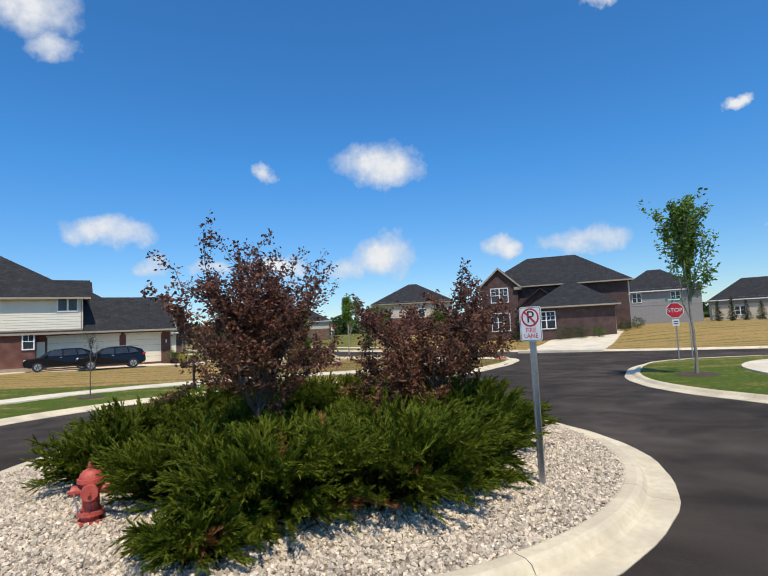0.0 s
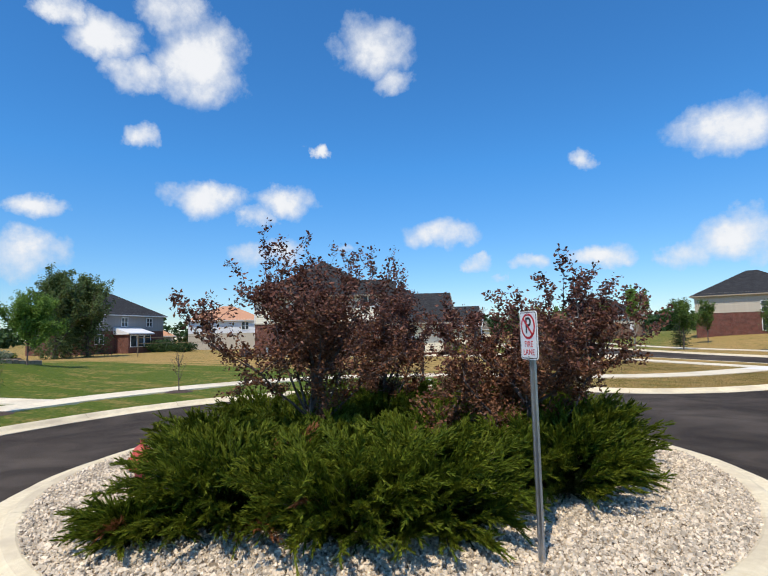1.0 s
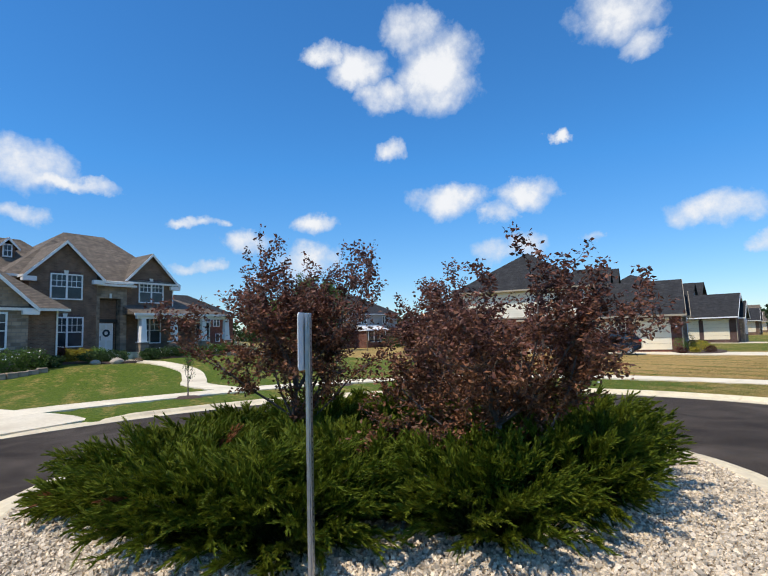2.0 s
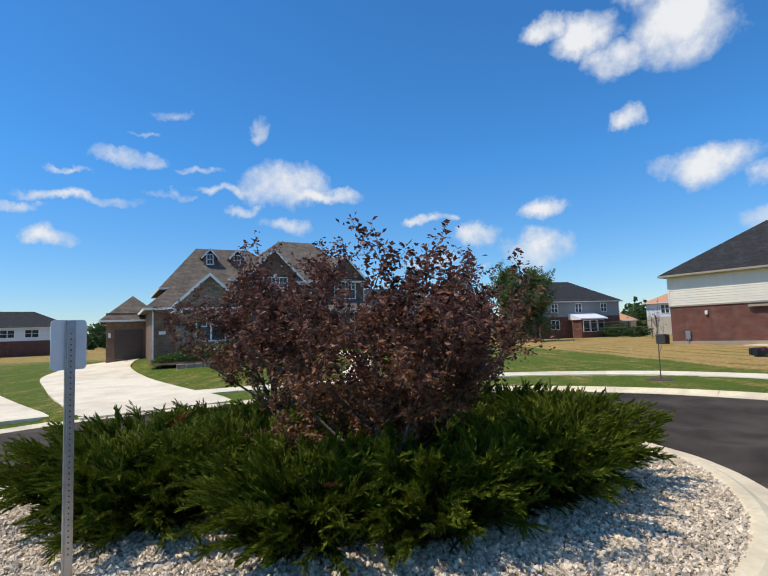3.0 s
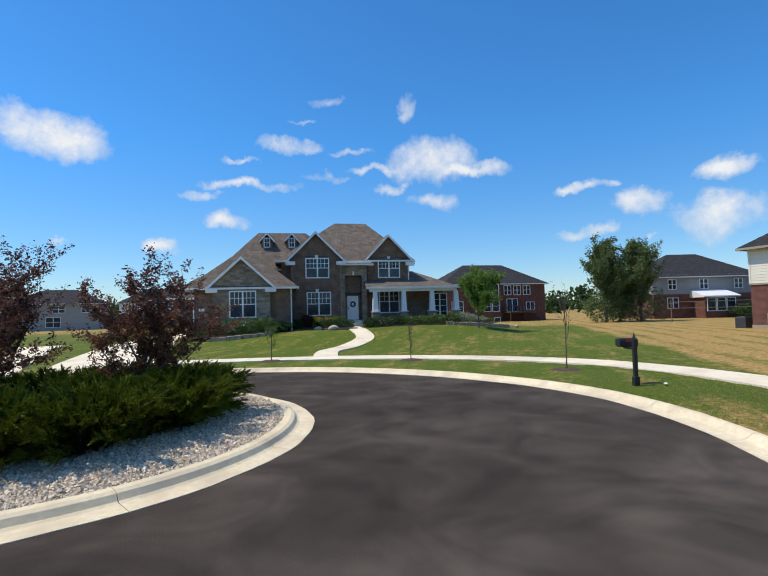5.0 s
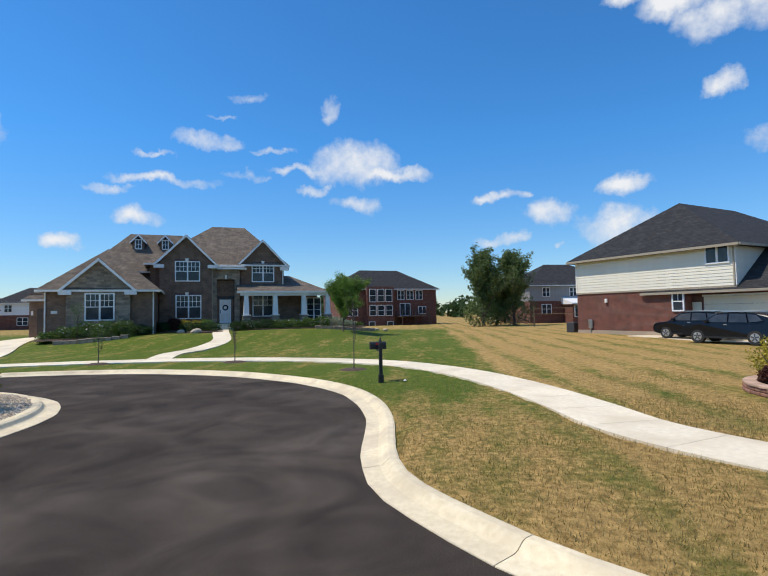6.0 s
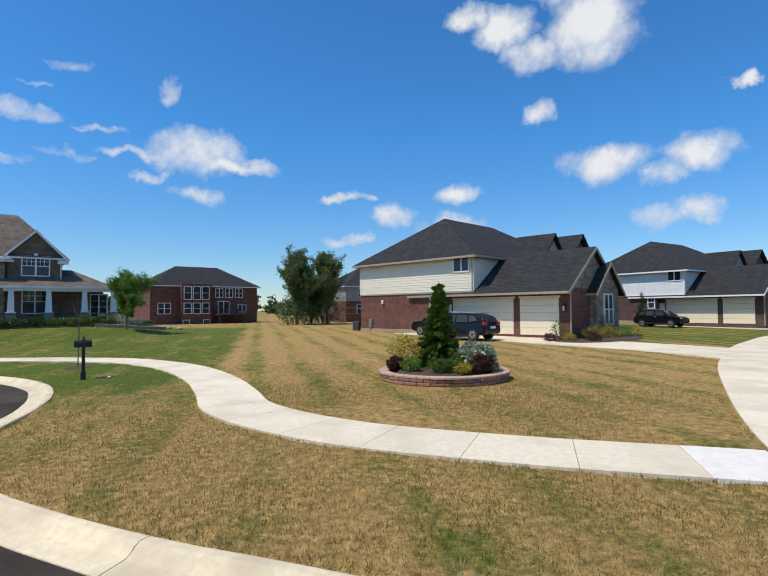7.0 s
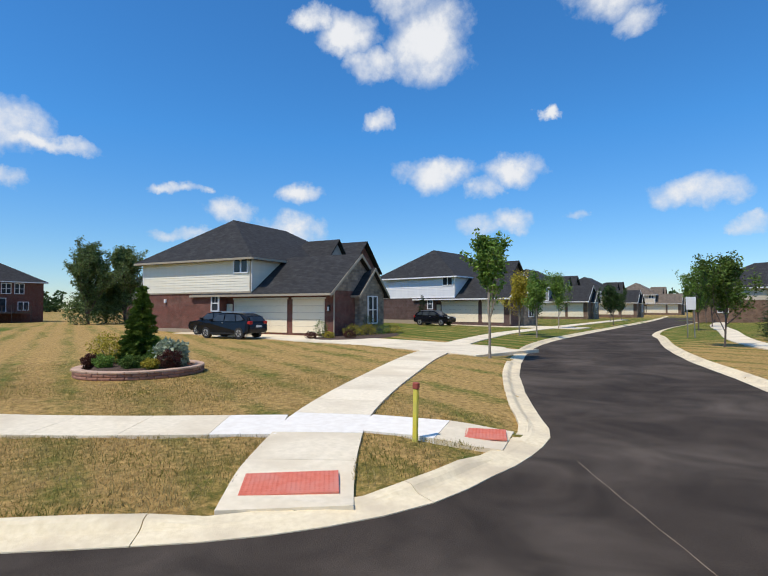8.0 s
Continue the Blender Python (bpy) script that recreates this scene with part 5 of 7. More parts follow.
# dark brick house across the cross road
def corner_house(m):
    H = thing("house", m, "dark brick two-storey house with hip roof and side garage", "house")
    B, R = "brick_dark", M["shingle"]
    block(H, "main_wall", 0, 15.5, 0, 10, -1.0, 5.6, B)
    block(H, "side_wall", 15.48, 15.56, 0, 10, 2.9, 5.6, "siding_tan")
    hip(H, 0, 15.5, 0, 10, 5.65, 9.0, R, (1, 1), "x", 0.5)
    block(H, "front_wall", 0.2, 4.2, -1.2, 0.2, -1.0, 5.6, B)
    hip(H, 0.2, 4.2, -1.2, 5.0, 5.65, 7.5, R, (0, 1), "y", 0.4)
    gable_wall(H, 0.2, 4.2, -1.2, 5.6, 7.3, M[B])
    barge(H, 0.2, 4.2, -1.2, 5.65, 7.5, mat="gutter")
    opening(H, "window", 2.2, -1.2, 3.6, 1.8, 1.5, "-y", 2, 2, sub=(2, 2))
    opening(H, "bay_window", 2.2, -1.2, 0.4, 1.9, 1.9, "-y", 3, 2)
    block(H, "garage_wall", 6.0, 13.6, -6.5, 0.2, -1.0, 2.9, B)
    hip(H, 6.0, 13.6, -6.5, 2.5, 2.95, 5.5, R, (1, 1), "y", 0.45)
    block(H, "porch_wall", 5.0, 8.6, -4.2, 0.2, -1.0, 2.9, B)
    hip(H, 4.6, 9.0, -4.6, 2.0, 2.95, 4.7, R, (0, 1), "y", 0.3)
    gable_wall(H, 4.6, 9.0, -4.4, 2.9, 4.5, M[B])
    opening(H, "window", 7.3, -6.5, 0.5, 1.6, 1.6, "-y", 2, 2, sub=(2, 2))
    for y0 in (-6.0, -3.0):
        garage_door(H, y0, y0 + 2.6, 13.6, 0.0, 2.3, "garage_white", 4, "+x")
    opening(H, "window", 1.0, 15.56, 3.7, 1.0, 1.3, "+x", 1, 2)
    return H


house_c = corner_house(pose(11.3, 59.4, 1.25, 0, 0, -20))
house_d = far_house(pose(-1.9, 88.0, 0.9, 0, 0, -4), "brick and tan house with a dark roof across the cross road", 13.4, 12.0, 3.0, 6.2, "brick_red", "siding_tan", "shingle",
                    [(8.2, 3.4, 0.9, 1.4), (8.2, 0.9, 0.9, 1.6)], ridge=3.4, split=3.4, trim="gutter")
far_house(pose(-29.0, 108.0, 0.7, 0, 0, 6), "grey-roofed house behind the brick and tan one", 17.0, 12.0, 2.6, 4.6, "brick_brown", "siding_tan", "shingle", [(4.0, 0.9, 1.2, 1.4)], "houses across the cross road", ridge=3.4)
far_house(pose(38.0, 84.0, 1.4, 0, 0, -25), "dark grey house with hip roof behind the corner tree", 12.0, 10.0, 2.9, 5.6, "siding_grey", "siding_grey", "shingle",
          [(3.0, 3.5, 1.2, 1.4), (8.5, 3.5, 1.2, 1.4)], "houses across the cross road", ridge=3.4)
far_house(pose(56.0, 88.0, 1.4, 0, 0, -30), "low grey house with a dark roof beyond the corner", 16.0, 10.0, 2.6, 3.8, "siding_tan", "siding_grey", "shingle", [(4.0, 0.9, 1.4, 1.3)], "houses across the cross road", ridge=3.4)


# ---------------- plants ----------------
def leaf_mesh(rng, pts, size, spread=1.0, droop=0.0, aspect=0.55):
    """A folded leaf at each point, turned at random."""
    pts = np.asarray(pts, float)
    n = len(pts)
    a = rng.normal(size=(n, 3))
    a[:, 2] = a[:, 2] * 0.6 - droop
    a /= np.linalg.norm(a, axis=1)[:, None]
    b = np.cross(a, rng.normal(size=(n, 3)))
    b /= np.linalg.norm(b, axis=1)[:, None] + 1e-9
    c = np.cross(a, b)
    s = size * rng.uniform(0.6, 1.35, n)[:, None] * spread
    v = np.stack([pts, pts + a * s * 0.5 + b * s * aspect * 0.5 + c * s * 0.10, pts + a * s, pts + a * s * 0.5 - b * s * aspect * 0.5 + c * s * 0.10], 1).reshape(-1, 3)
    k = np.arange(n) * 4
    f = np.concatenate([np.stack([k, k + 1, k + 2], 1), np.stack([k, k + 2, k + 3], 1)])
    return v, f


def np_part(name, v, f, mat, parent, label=""):
    me = bpy.data.meshes.new(name)
    me.from_pydata(np.asarray(v).tolist(), [], f.tolist() if isinstance(f, np.ndarray) else f)
    me.materials.append(mat)
    ob = new(name, me)
    ob.parent = parent
    if label:
        ob["label"] = label
    return ob


def limb_mesh(segs, sides=6):
    verts, faces = [], []
    for p0, p1, r0, r1 in segs:
        p0, p1 = np.asarray(p0, float), np.asarray(p1, float)
        d = p1 - p0
        d = d / (np.linalg.norm(d) + 1e-9)
        u = np.cross(d, (0.31, 0.77, 0.55))
        u /= np.linalg.norm(u)
        w = np.cross(d, u)
        base = len(verts)
        for p, r in ((p0, r0), (p1, r1)):
            for k in range(sides):
                t = 2 * math.pi * k / sides
                verts.append(tuple(p + (u * math.cos(t) + w * math.sin(t)) * r))
        for k in range(sides):
            faces.append((base + k, base + (k + 1) % sides, base + sides + (k + 1) % sides, base + sides + k))
        faces.append(tuple(range(base + sides, base + 2 * sides)))
    return verts, faces


def grow(rng, base, heading, length, radius, depth, segs, tips, kids=(3, 5), up=0.25, wander=0.22, ratio=0.62, fan=0.7):
    """A branch that bends, thins and forks; the outer parts carry leaves."""
    p = np.asarray(base, float)
    d = np.asarray(heading, float)
    d /= np.linalg.norm(d)
    n = 4
    pts = [p.copy()]
    for i in range(n):
        d = d + rng.normal(size=3) * wander + np.array((0, 0, up))
        d /= np.linalg.norm(d)
        q = p + d * length / n
        segs.append((p.copy(), q.copy(), radius * (1 - 0.6 * i / n), radius * (1 - 0.6 * (i + 1) / n)))
        p = q
        pts.append(p.copy())
        if depth <= 1:
            tips.append(p.copy())
    if depth > 0:
        for k in range(rng.integers(kids[0], kids[1] + 1)):
            i = rng.integers(1 if depth > 1 else 0, n + 1)
            side = rng.normal(size=3)
            side[2] = abs(side[2]) * 0.4
            h = d * (1 - fan) + side / np.linalg.norm(side) * fan
            grow(rng, pts[i], h, length * ratio * rng.uniform(0.7, 1.15), radius * 0.45, depth - 1, segs, tips, kids, up, wander, ratio, fan)


def tree(seed, m, label, height, trunk, limbs, spread, leaf, leaf_size, per_tip, bark="bark", group="", depth=2, up=0.25, low=0.25, radius=0.05, fan=0.7, scatter=0.16, kids=(3, 5),
         second=None, category="tree", lean=(0, 0)):
    """A trunk that splits into limbs, forked twigs and a crown of single leaves."""
    rng = np.random.default_rng(seed)
    T = thing("tree", m, label, category, group)
    segs, tips = [], []
    p = np.zeros(3)
    steps = max(3, int(trunk / 0.4))
    line = [p.copy()]
    for i in range(steps):
        q = p + np.array((rng.normal() * 0.02 + lean[0] / steps, rng.normal() * 0.02 + lean[1] / steps, trunk / steps))
        segs.append((p, q, radius * (1.25 if i == 0 else 1 - 0.35 * i / steps), radius * (1 - 0.35 * (i + 1) / steps)))
        p = q
        line.append(p.copy())
    for k in range(limbs):
        a = 2 * math.pi * (k + rng.uniform(-0.25, 0.25)) / limbs * 1.618
        f = (k + 0.5) / limbs
        z = trunk * (low + (1 - low) * f)
        i = min(int(z / trunk * steps), steps)
        reach = (height - z) * (0.62 if f < 0.7 else 0.72)
        tilt = spread * (1.15 - 0.75 * f)
        grow(rng, line[i], (math.cos(a) * tilt, math.sin(a) * tilt, 1.0), reach, radius * 0.5, depth, segs, tips, kids, up, 0.2, 0.55, fan)
    v, f = limb_mesh(segs, 6)
    np_part("trunk", v, f, M[bark], T)
    tips = np.array(tips)
    thin = [q for q in segs if q[2] < radius * 0.30]
    q0, q1 = np.array([q[0] for q in thin]), np.array([q[1] for q in thin])
    pick = rng.integers(0, len(thin), len(tips) * per_tip)
    along = rng.uniform(0, 1, len(pick))[:, None]
    pts = q0[pick] * (1 - along) + q1[pick] * along + rng.normal(size=(len(pick), 3)) * scatter * 0.55
    if second:
        cut = pts[:, 2] < height * second[1] + rng.normal(size=len(pts)) * height * 0.12
        v, f = leaf_mesh(rng, pts[cut], leaf_size)
        np_part("lower_crown", v, f, M[second[0]], T)
        pts = pts[~cut]
    v, f = leaf_mesh(rng, pts, leaf_size)
    np_part("crown", v, f, M[leaf], T)
    return T


def juniper(seed, x, y, z, radius, height, plumes, group, label, dry=0):
    """A spreading juniper: arching plumes, each a bent stem feathered with fine scale-leaf sprays, paler at the tips."""
    rng = np.random.default_rng(seed)
    J = thing("juniper", pose(x, y, z), label, "shrub", group)
    segs = []

    def spray_set(root, heading, length, fine):
        """Flat feathery sprays: pairs of short scale leaves along each heading."""
        n = len(root)
        heading = heading / np.linalg.norm(heading, axis=1)[:, None]
        s = np.cross(heading, rng.normal(size=(n, 3)))
        s /= np.linalg.norm(s, axis=1)[:, None]
        u = np.cross(heading, s)
        out, nodes = [], 9
        for k in range(nodes):
            t = (k + 0.3) / nodes
            c = root + heading * (length * t)[:, None] - np.array((0, 0, 0.12)) * (t * t * length)[:, None]
            w = (1 - t) ** 0.5
            for sg in (-1, 1):
                q = s * sg * math.cos(k * 0.7) + u * sg * math.sin(k * 0.7)
                tip = c + q * (0.24 * w * length)[:, None] * rng.uniform(0.5, 1.15, n)[:, None] + heading * (0.30 * length)[:, None]
                wid = np.cross(tip - c, q + u)
                wid *= fine / (np.linalg.norm(wid, axis=1)[:, None] + 1e-9)
                out.append(np.stack([c - wid, c + wid, tip], 1))
        return np.concatenate(out).reshape(-1, 3)

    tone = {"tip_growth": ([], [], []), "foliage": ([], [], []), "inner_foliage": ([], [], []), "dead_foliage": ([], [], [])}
    wind = np.array((0.18, -0.10, 0.0))
    for k in range(plumes):
        a = rng.uniform(0, 2 * math.pi)
        p0 = np.array((rng.normal() * 0.12 * radius, rng.normal() * 0.12 * radius, 0.04))
        reach = radius * rng.uniform(0.02, 1.0) ** 0.42 * rng.uniform(0.88, 1.06)
        low = rng.uniform() < 0.34
        rise = height * (rng.uniform(0.12, 0.5) if low else rng.uniform(0.55, 1.05) * (1 - 0.25 * (reach / radius) ** 2))
        end = np.array((math.cos(a) * reach, math.sin(a) * reach, max(rise, 0.10)))
        span = end - p0
        dead = k < dry
        if dead:
            end[2] = rng.uniform(0.12, 0.3)
        arch = 0.16 * np.linalg.norm(span[:2])
        prev = p0
        m = 15
        bold = rng.uniform(0.75, 1.3)
        for j in range(m):
            f = (j + 1) / m
            c = p0 + span * f + np.array((0, 0, arch * math.sin(math.pi * f * 0.85) * f))
            tangent = c - prev
            tangent = tangent / (np.linalg.norm(tangent) + 1e-9)
            if j % 3 == 2:
                segs.append((prev, c, 0.010 * (1.1 - f), 0.010 * (1.05 - f)))
            if f > 0.22:
                # inner half of each plume gets the green with interior shade painted in
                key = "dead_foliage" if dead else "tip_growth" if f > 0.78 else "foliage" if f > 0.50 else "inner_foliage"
                for r in range(3):
                    h = tangent + rng.normal(size=3) * 0.33 + np.array((0, 0, 0.16)) + wind
                    tone[key][0].append(c + rng.normal(size=3) * 0.012)
                    tone[key][1].append(h)
                    tone[key][2].append(rng.uniform(0.10, 0.19) * bold * (1.0 if f > 0.6 else 1.2))
            prev = c
    v, f = limb_mesh(segs, 4)
    np_part("stemwork", v, f, M["bark"], J)["kind"] = "stuff"
    for key, mat in (("tip_growth", "juniper_tip"), ("foliage", "juniper"), ("inner_foliage", "juniper_inner_shade"), ("dead_foliage", "juniper_dry")):
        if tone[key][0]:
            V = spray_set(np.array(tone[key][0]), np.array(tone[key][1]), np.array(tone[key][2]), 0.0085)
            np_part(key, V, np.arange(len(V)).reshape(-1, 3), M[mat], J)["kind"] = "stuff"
    return J


def shrub(seed, x, y, z, w, h, mat, label, n=700, leaf=0.05, category="shrub", group="", flowers=0):
    """A low rounded bush of many small leaves on short stems."""
    rng = np.random.default_rng(seed)
    S = thing("shrub", pose(x, y, z), label, category, group)
    segs = []
    for k in range(7):
        a = rng.uniform(0, 6.28)
        segs.append((np.zeros(3), np.array((math.cos(a) * w * 0.35, math.sin(a) * w * 0.35, h * 0.7)), 0.012, 0.005))
    v, f = limb_mesh(segs, 4)
    np_part("stems", v, f, M["bark"], S)
    d = rng.normal(size=(n, 3))
    d /= np.linalg.norm(d, axis=1)[:, None]
    lump = 1 + 0.18 * np.sin(d[:, 0] * 5 + seed) + 0.16 * np.sin(d[:, 1] * 6 + d[:, 2] * 4)
    p = d * (rng.uniform(0.45, 1.0, n) ** 0.5 * lump)[:, None] * np.array((w / 2, w / 2, h / 2)) + np.array((0, 0, h / 2))
    p[:, 2] = np.maximum(p[:, 2], 0.02)
    v, f = leaf_mesh(rng, p, leaf)
    np_part("foliage", v, f, M[mat], S)
    if flowers:
        k = p[np.argsort(-p[:, 2])[:n // 2]][rng.integers(0, n // 2, flowers)] * 1.06
        v, f = leaf_mesh(rng, k, 0.09, aspect=0.9)
        np_part("flowers", v, f, M["flower"], S)["kind"] = "stuff"
    return S


# ---------------- the island ----------------
bm = bmesh.new()
rings = [(0.0, 0.30), (2.0, 0.26), (3.4, 0.20), (4.3, 0.165), (4.95, 0.14), (5.16, 0.125)]
prev = None
for r, z in rings:
    ring = [bm.verts.new((ISLE[0] + r * math.cos(a), ISLE[1] + r * math.sin(a), z)) for a in ang] if r else [bm.verts.new((ISLE[0], ISLE[1], z))]
    if prev is not None:
        for k in range(len(ang)):
            k2 = (k + 1) % len(ang)
            bm.faces.new((prev[0], ring[k], ring[k2]) if len(prev) == 1 else (prev[k], ring[k], ring[k2], prev[k2]))
    prev = ring
gravel_bed = tagged(mesh_ob("gravel_bed", bm, M["gravel"], True), "bed of pale crushed stone inside the round kerb", "gravel", kind="structure")


def bed_height(r):
    return np.interp(r, [q[0] for q in rings], [q[1] for q in rings])


rng = np.random.default_rng(5)
N = 88000
rr = np.sqrt(rng.uniform(2.5 ** 2, 5.10 ** 2, N))
aa = rng.uniform(0, 2 * math.pi, N)
cen = np.stack([ISLE[0] + rr * np.cos(aa), ISLE[1] + rr * np.sin(aa), bed_height(rr) + rng.uniform(0.0, 0.022, N)], 1)
cube = np.array([(-1, -1, -1), (1, -1, -1), (1, 1, -1), (-1, 1, -1), (-1, -1, 1), (1, -1, 1), (1, 1, 1), (-1, 1, 1)], float)
size = (rng.lognormal(math.log(0.0118), 0.30, N)[:, None, None]) * rng.uniform(0.6, 1.35, (N, 1, 3))
loc = (cube[None] + rng.uniform(-0.38, 0.38, (N, 8, 3))) * size
q = rng.normal(size=(N, 4))
q /= np.linalg.norm(q, axis=1)[:, None]
w_, x_, y_, z_ = q.T
rot_ = np.stack([np.stack([1 - 2 * (y_ * y_ + z_ * z_), 2 * (x_ * y_ - z_ * w_), 2 * (x_ * z_ + y_ * w_)], 1), np.stack([2 * (x_ * y_ + z_ * w_), 1 - 2 * (x_ * x_ + z_ * z_), 2 * (y_ * z_ - x_ * w_)], 1),
                 np.stack([2 * (x_ * z_ - y_ * w_), 2 * (y_ * z_ + x_ * w_), 1 - 2 * (x_ * x_ + y_ * y_)], 1)], 1)
vv = (np.einsum("nij,nkj->nki", rot_, loc) + cen[:, None]).reshape(-1, 3)
cf = np.array([(0, 3, 2, 1), (4, 5, 6, 7), (0, 1, 5, 4), (1, 2, 6, 5), (2, 3, 7, 6), (3, 0, 4, 7)])
ff = (cf[None] + (np.arange(N) * 8)[:, None, None]).reshape(-1, 4)
stones = raw_ob("crushed_stone", vv.tolist(), ff.tolist(), M["stone_chip"])
tagged(stones, "loose white and tan crushed stone on the island", "gravel", kind="stuff")

# (angle round the island's middle, distance from it, reach, height)
JUNIPERS = [(-150, 3.15, 1.0, 0.80), (-116, 2.75, 1.10, 0.88), (-88, 3.30, 1.35, 0.92), (-62, 3.35, 1.30, 0.95), (-47, 3.2, 1.2, 0.90), (-8, 3.12, 1.12, 0.95), (16, 3.12, 1.12, 1.0), (41, 3.1, 1.15, 1.0),
            (66, 3.25, 1.25, 1.0), (92, 3.30, 1.25, 0.98), (118, 3.25, 1.25, 0.98), (145, 3.2, 1.2, 0.95), (178, 3.1, 1.1, 0.9), (-96, 4.20, 0.68, 0.38), (-38, 2.2, 1.15, 0.92),
            (-75, 1.7, 1.15, 0.82), (5, 1.5, 1.1, 0.85), (60, 1.6, 1.2, 0.9), (125, 1.6, 1.2, 0.9), (-150, 1.4, 1.1, 0.85)]
for i, (ja, jd, jr, jh) in enumerate(JUNIPERS):
    jx, jy = ISLE[0] + jd * 0.98 * math.cos(radians(ja)), ISLE[1] + jd * 0.98 * math.sin(radians(ja))
    juniper(100 + i, jx, jy, float(bed_height(jd)) - 0.03, jr, jh, int(150 * jr * (0.55 + jh * 0.45)), "junipers on the island",
            "low greyish juniper sprawling beside the hydrant" if jh < 0.5 else "spreading green juniper on the gravel island", 3 if i in (2, 3, 6, 13) else 0)

# purple-leaved trees rising out of the junipers
for i, (tx, ty, h, tr, lb, sp, ln) in enumerate(((-2.2, 7.8, 3.8, 1.6, 13, 0.75, (0.3, 0.0)), (-2.8, 10.9, 3.5, 1.4, 11, 0.85, (0.0, 0.0)), (0.85, 9.45, 3.35, 1.4, 16, 1.9, (0.0, 0.0)))):
    tree(31 + i, pose(tx, ty, 0.22), "small purple-leaved ornamental tree growing among junipers", h, tr, lb, sp, "plum_leaf", 0.062, 15, group="purple trees", up=0.07, low=0.36,
         radius=0.045, fan=0.62, scatter=0.075, kids=(4, 6), second=("plum_leaf_rust", 0.55), lean=ln)

# hydrant
hyd = thing("fire_hydrant", pose(-3.55, 5.95, 0.16, 0, 0, 25), "weathered red fire hydrant on the gravel", "fire hydrant")
part("barrel", tube((0, 0, 0.05), (0, 0, 0.52), 0.095, 0.09, 20), M["hydrant_red"], hyd, smooth=False)
part("base_flange", tube((0, 0, -0.04), (0, 0, 0.06), 0.15, 0.15, 20), M["hydrant_red"], hyd)
part("break_flange", tube((0, 0, 0.12), (0, 0, 0.17), 0.145, 0.145, 20), M["hydrant_red"], hyd)
bm = bmesh.new()
bmesh.ops.create_uvsphere(bm, u_segments=20, v_segments=10, radius=0.125, matrix=Matrix.Translation((0, 0, 0.53)) @ Matrix.Diagonal((1, 1, 0.95, 1)))
bonnet = part("bonnet", bm, M["hydrant_red"], hyd, smooth=True)
part("bonnet_rim", tube((0, 0, 0.49), (0, 0, 0.535), 0.145, 0.145, 20), M["hydrant_red"], bonnet)
part("operating_nut", tube((0, 0, 0.63), (0, 0, 0.71), 0.035, 0.028, 5), M["hydrant_red"], bonnet)
for ax, r, l in (((1, 0, 0), 0.055, 0.2), ((-1, 0, 0), 0.055, 0.2), ((0, -1, 0), 0.08, 0.19)):
    a = Vector(ax)
    noz = part("nozzle", tube(a * 0.05 + Vector((0, 0, 0.40)), a * (l - 0.05) + Vector((0, 0, 0.40)), r, r, 14), M["hydrant_red"], hyd)
    part("cap", tube(a * (l - 0.05) + Vector((0, 0, 0.40)), a * l + Vector((0, 0, 0.40)), r * 1.2, r * 1.15, 10), M["hydrant_red"], noz)
    part("cap_nut", tube(a * l + Vector((0, 0, 0.40)), a * (l + 0.035) + Vector((0, 0, 0.40)), 0.02, 0.02, 5), M["hydrant_red"], noz)
for k in range(8):
    a = k * math.pi / 4
    part("bolt", tube((0.122 * math.cos(a), 0.122 * math.sin(a), 0.165), (0.122 * math.cos(a), 0.122 * math.sin(a), 0.19), 0.014, 0.014, 6), M["steel_dark"], hyd)
bm = bmesh.new()
for k in range(9):
    t = k / 8
    bmesh.ops.create_icosphere(bm, subdivisions=1, radius=0.014, matrix=Matrix.Translation((-0.16 + 0.05 * t, -0.06, 0.37 - 0.30 * t + 0.1 * t * t)))
part("chain", bm, M["steel"], hyd)


def letters(body, size, mat, parent, m, extrude=0.001):
    cu = bpy.data.curves.new("letters", "FONT")
    cu.body, cu.size, cu.align_x, cu.align_y, cu.extrude = body, size, "CENTER", "CENTER", extrude
    tmp = bpy.data.objects.new("letters", cu)
    me = bpy.data.meshes.new_from_object(tmp)
    bpy.data.objects.remove(tmp)
    me.materials.append(mat)
    ob = new("letters", me)
    ob.parent = parent
    ob.matrix_basis = m
    return ob


def plate(w, h, r, t, n=6):
    """A rounded upright plate in the x-z plane, centred, front at -y."""
    pts = []
    for cx, cz, a0 in ((w / 2 - r, h / 2 - r, 0), (-w / 2 + r, h / 2 - r, 90), (-w / 2 + r, -h / 2 + r, 180), (w / 2 - r, -h / 2 + r, 270)):
        for k in range(n + 1):
            a = radians(a0 + 90 * k / n)
            pts.append((cx + r * math.cos(a), -t / 2, cz + r * math.sin(a)))
    return prism(pts, (0, t, 0))


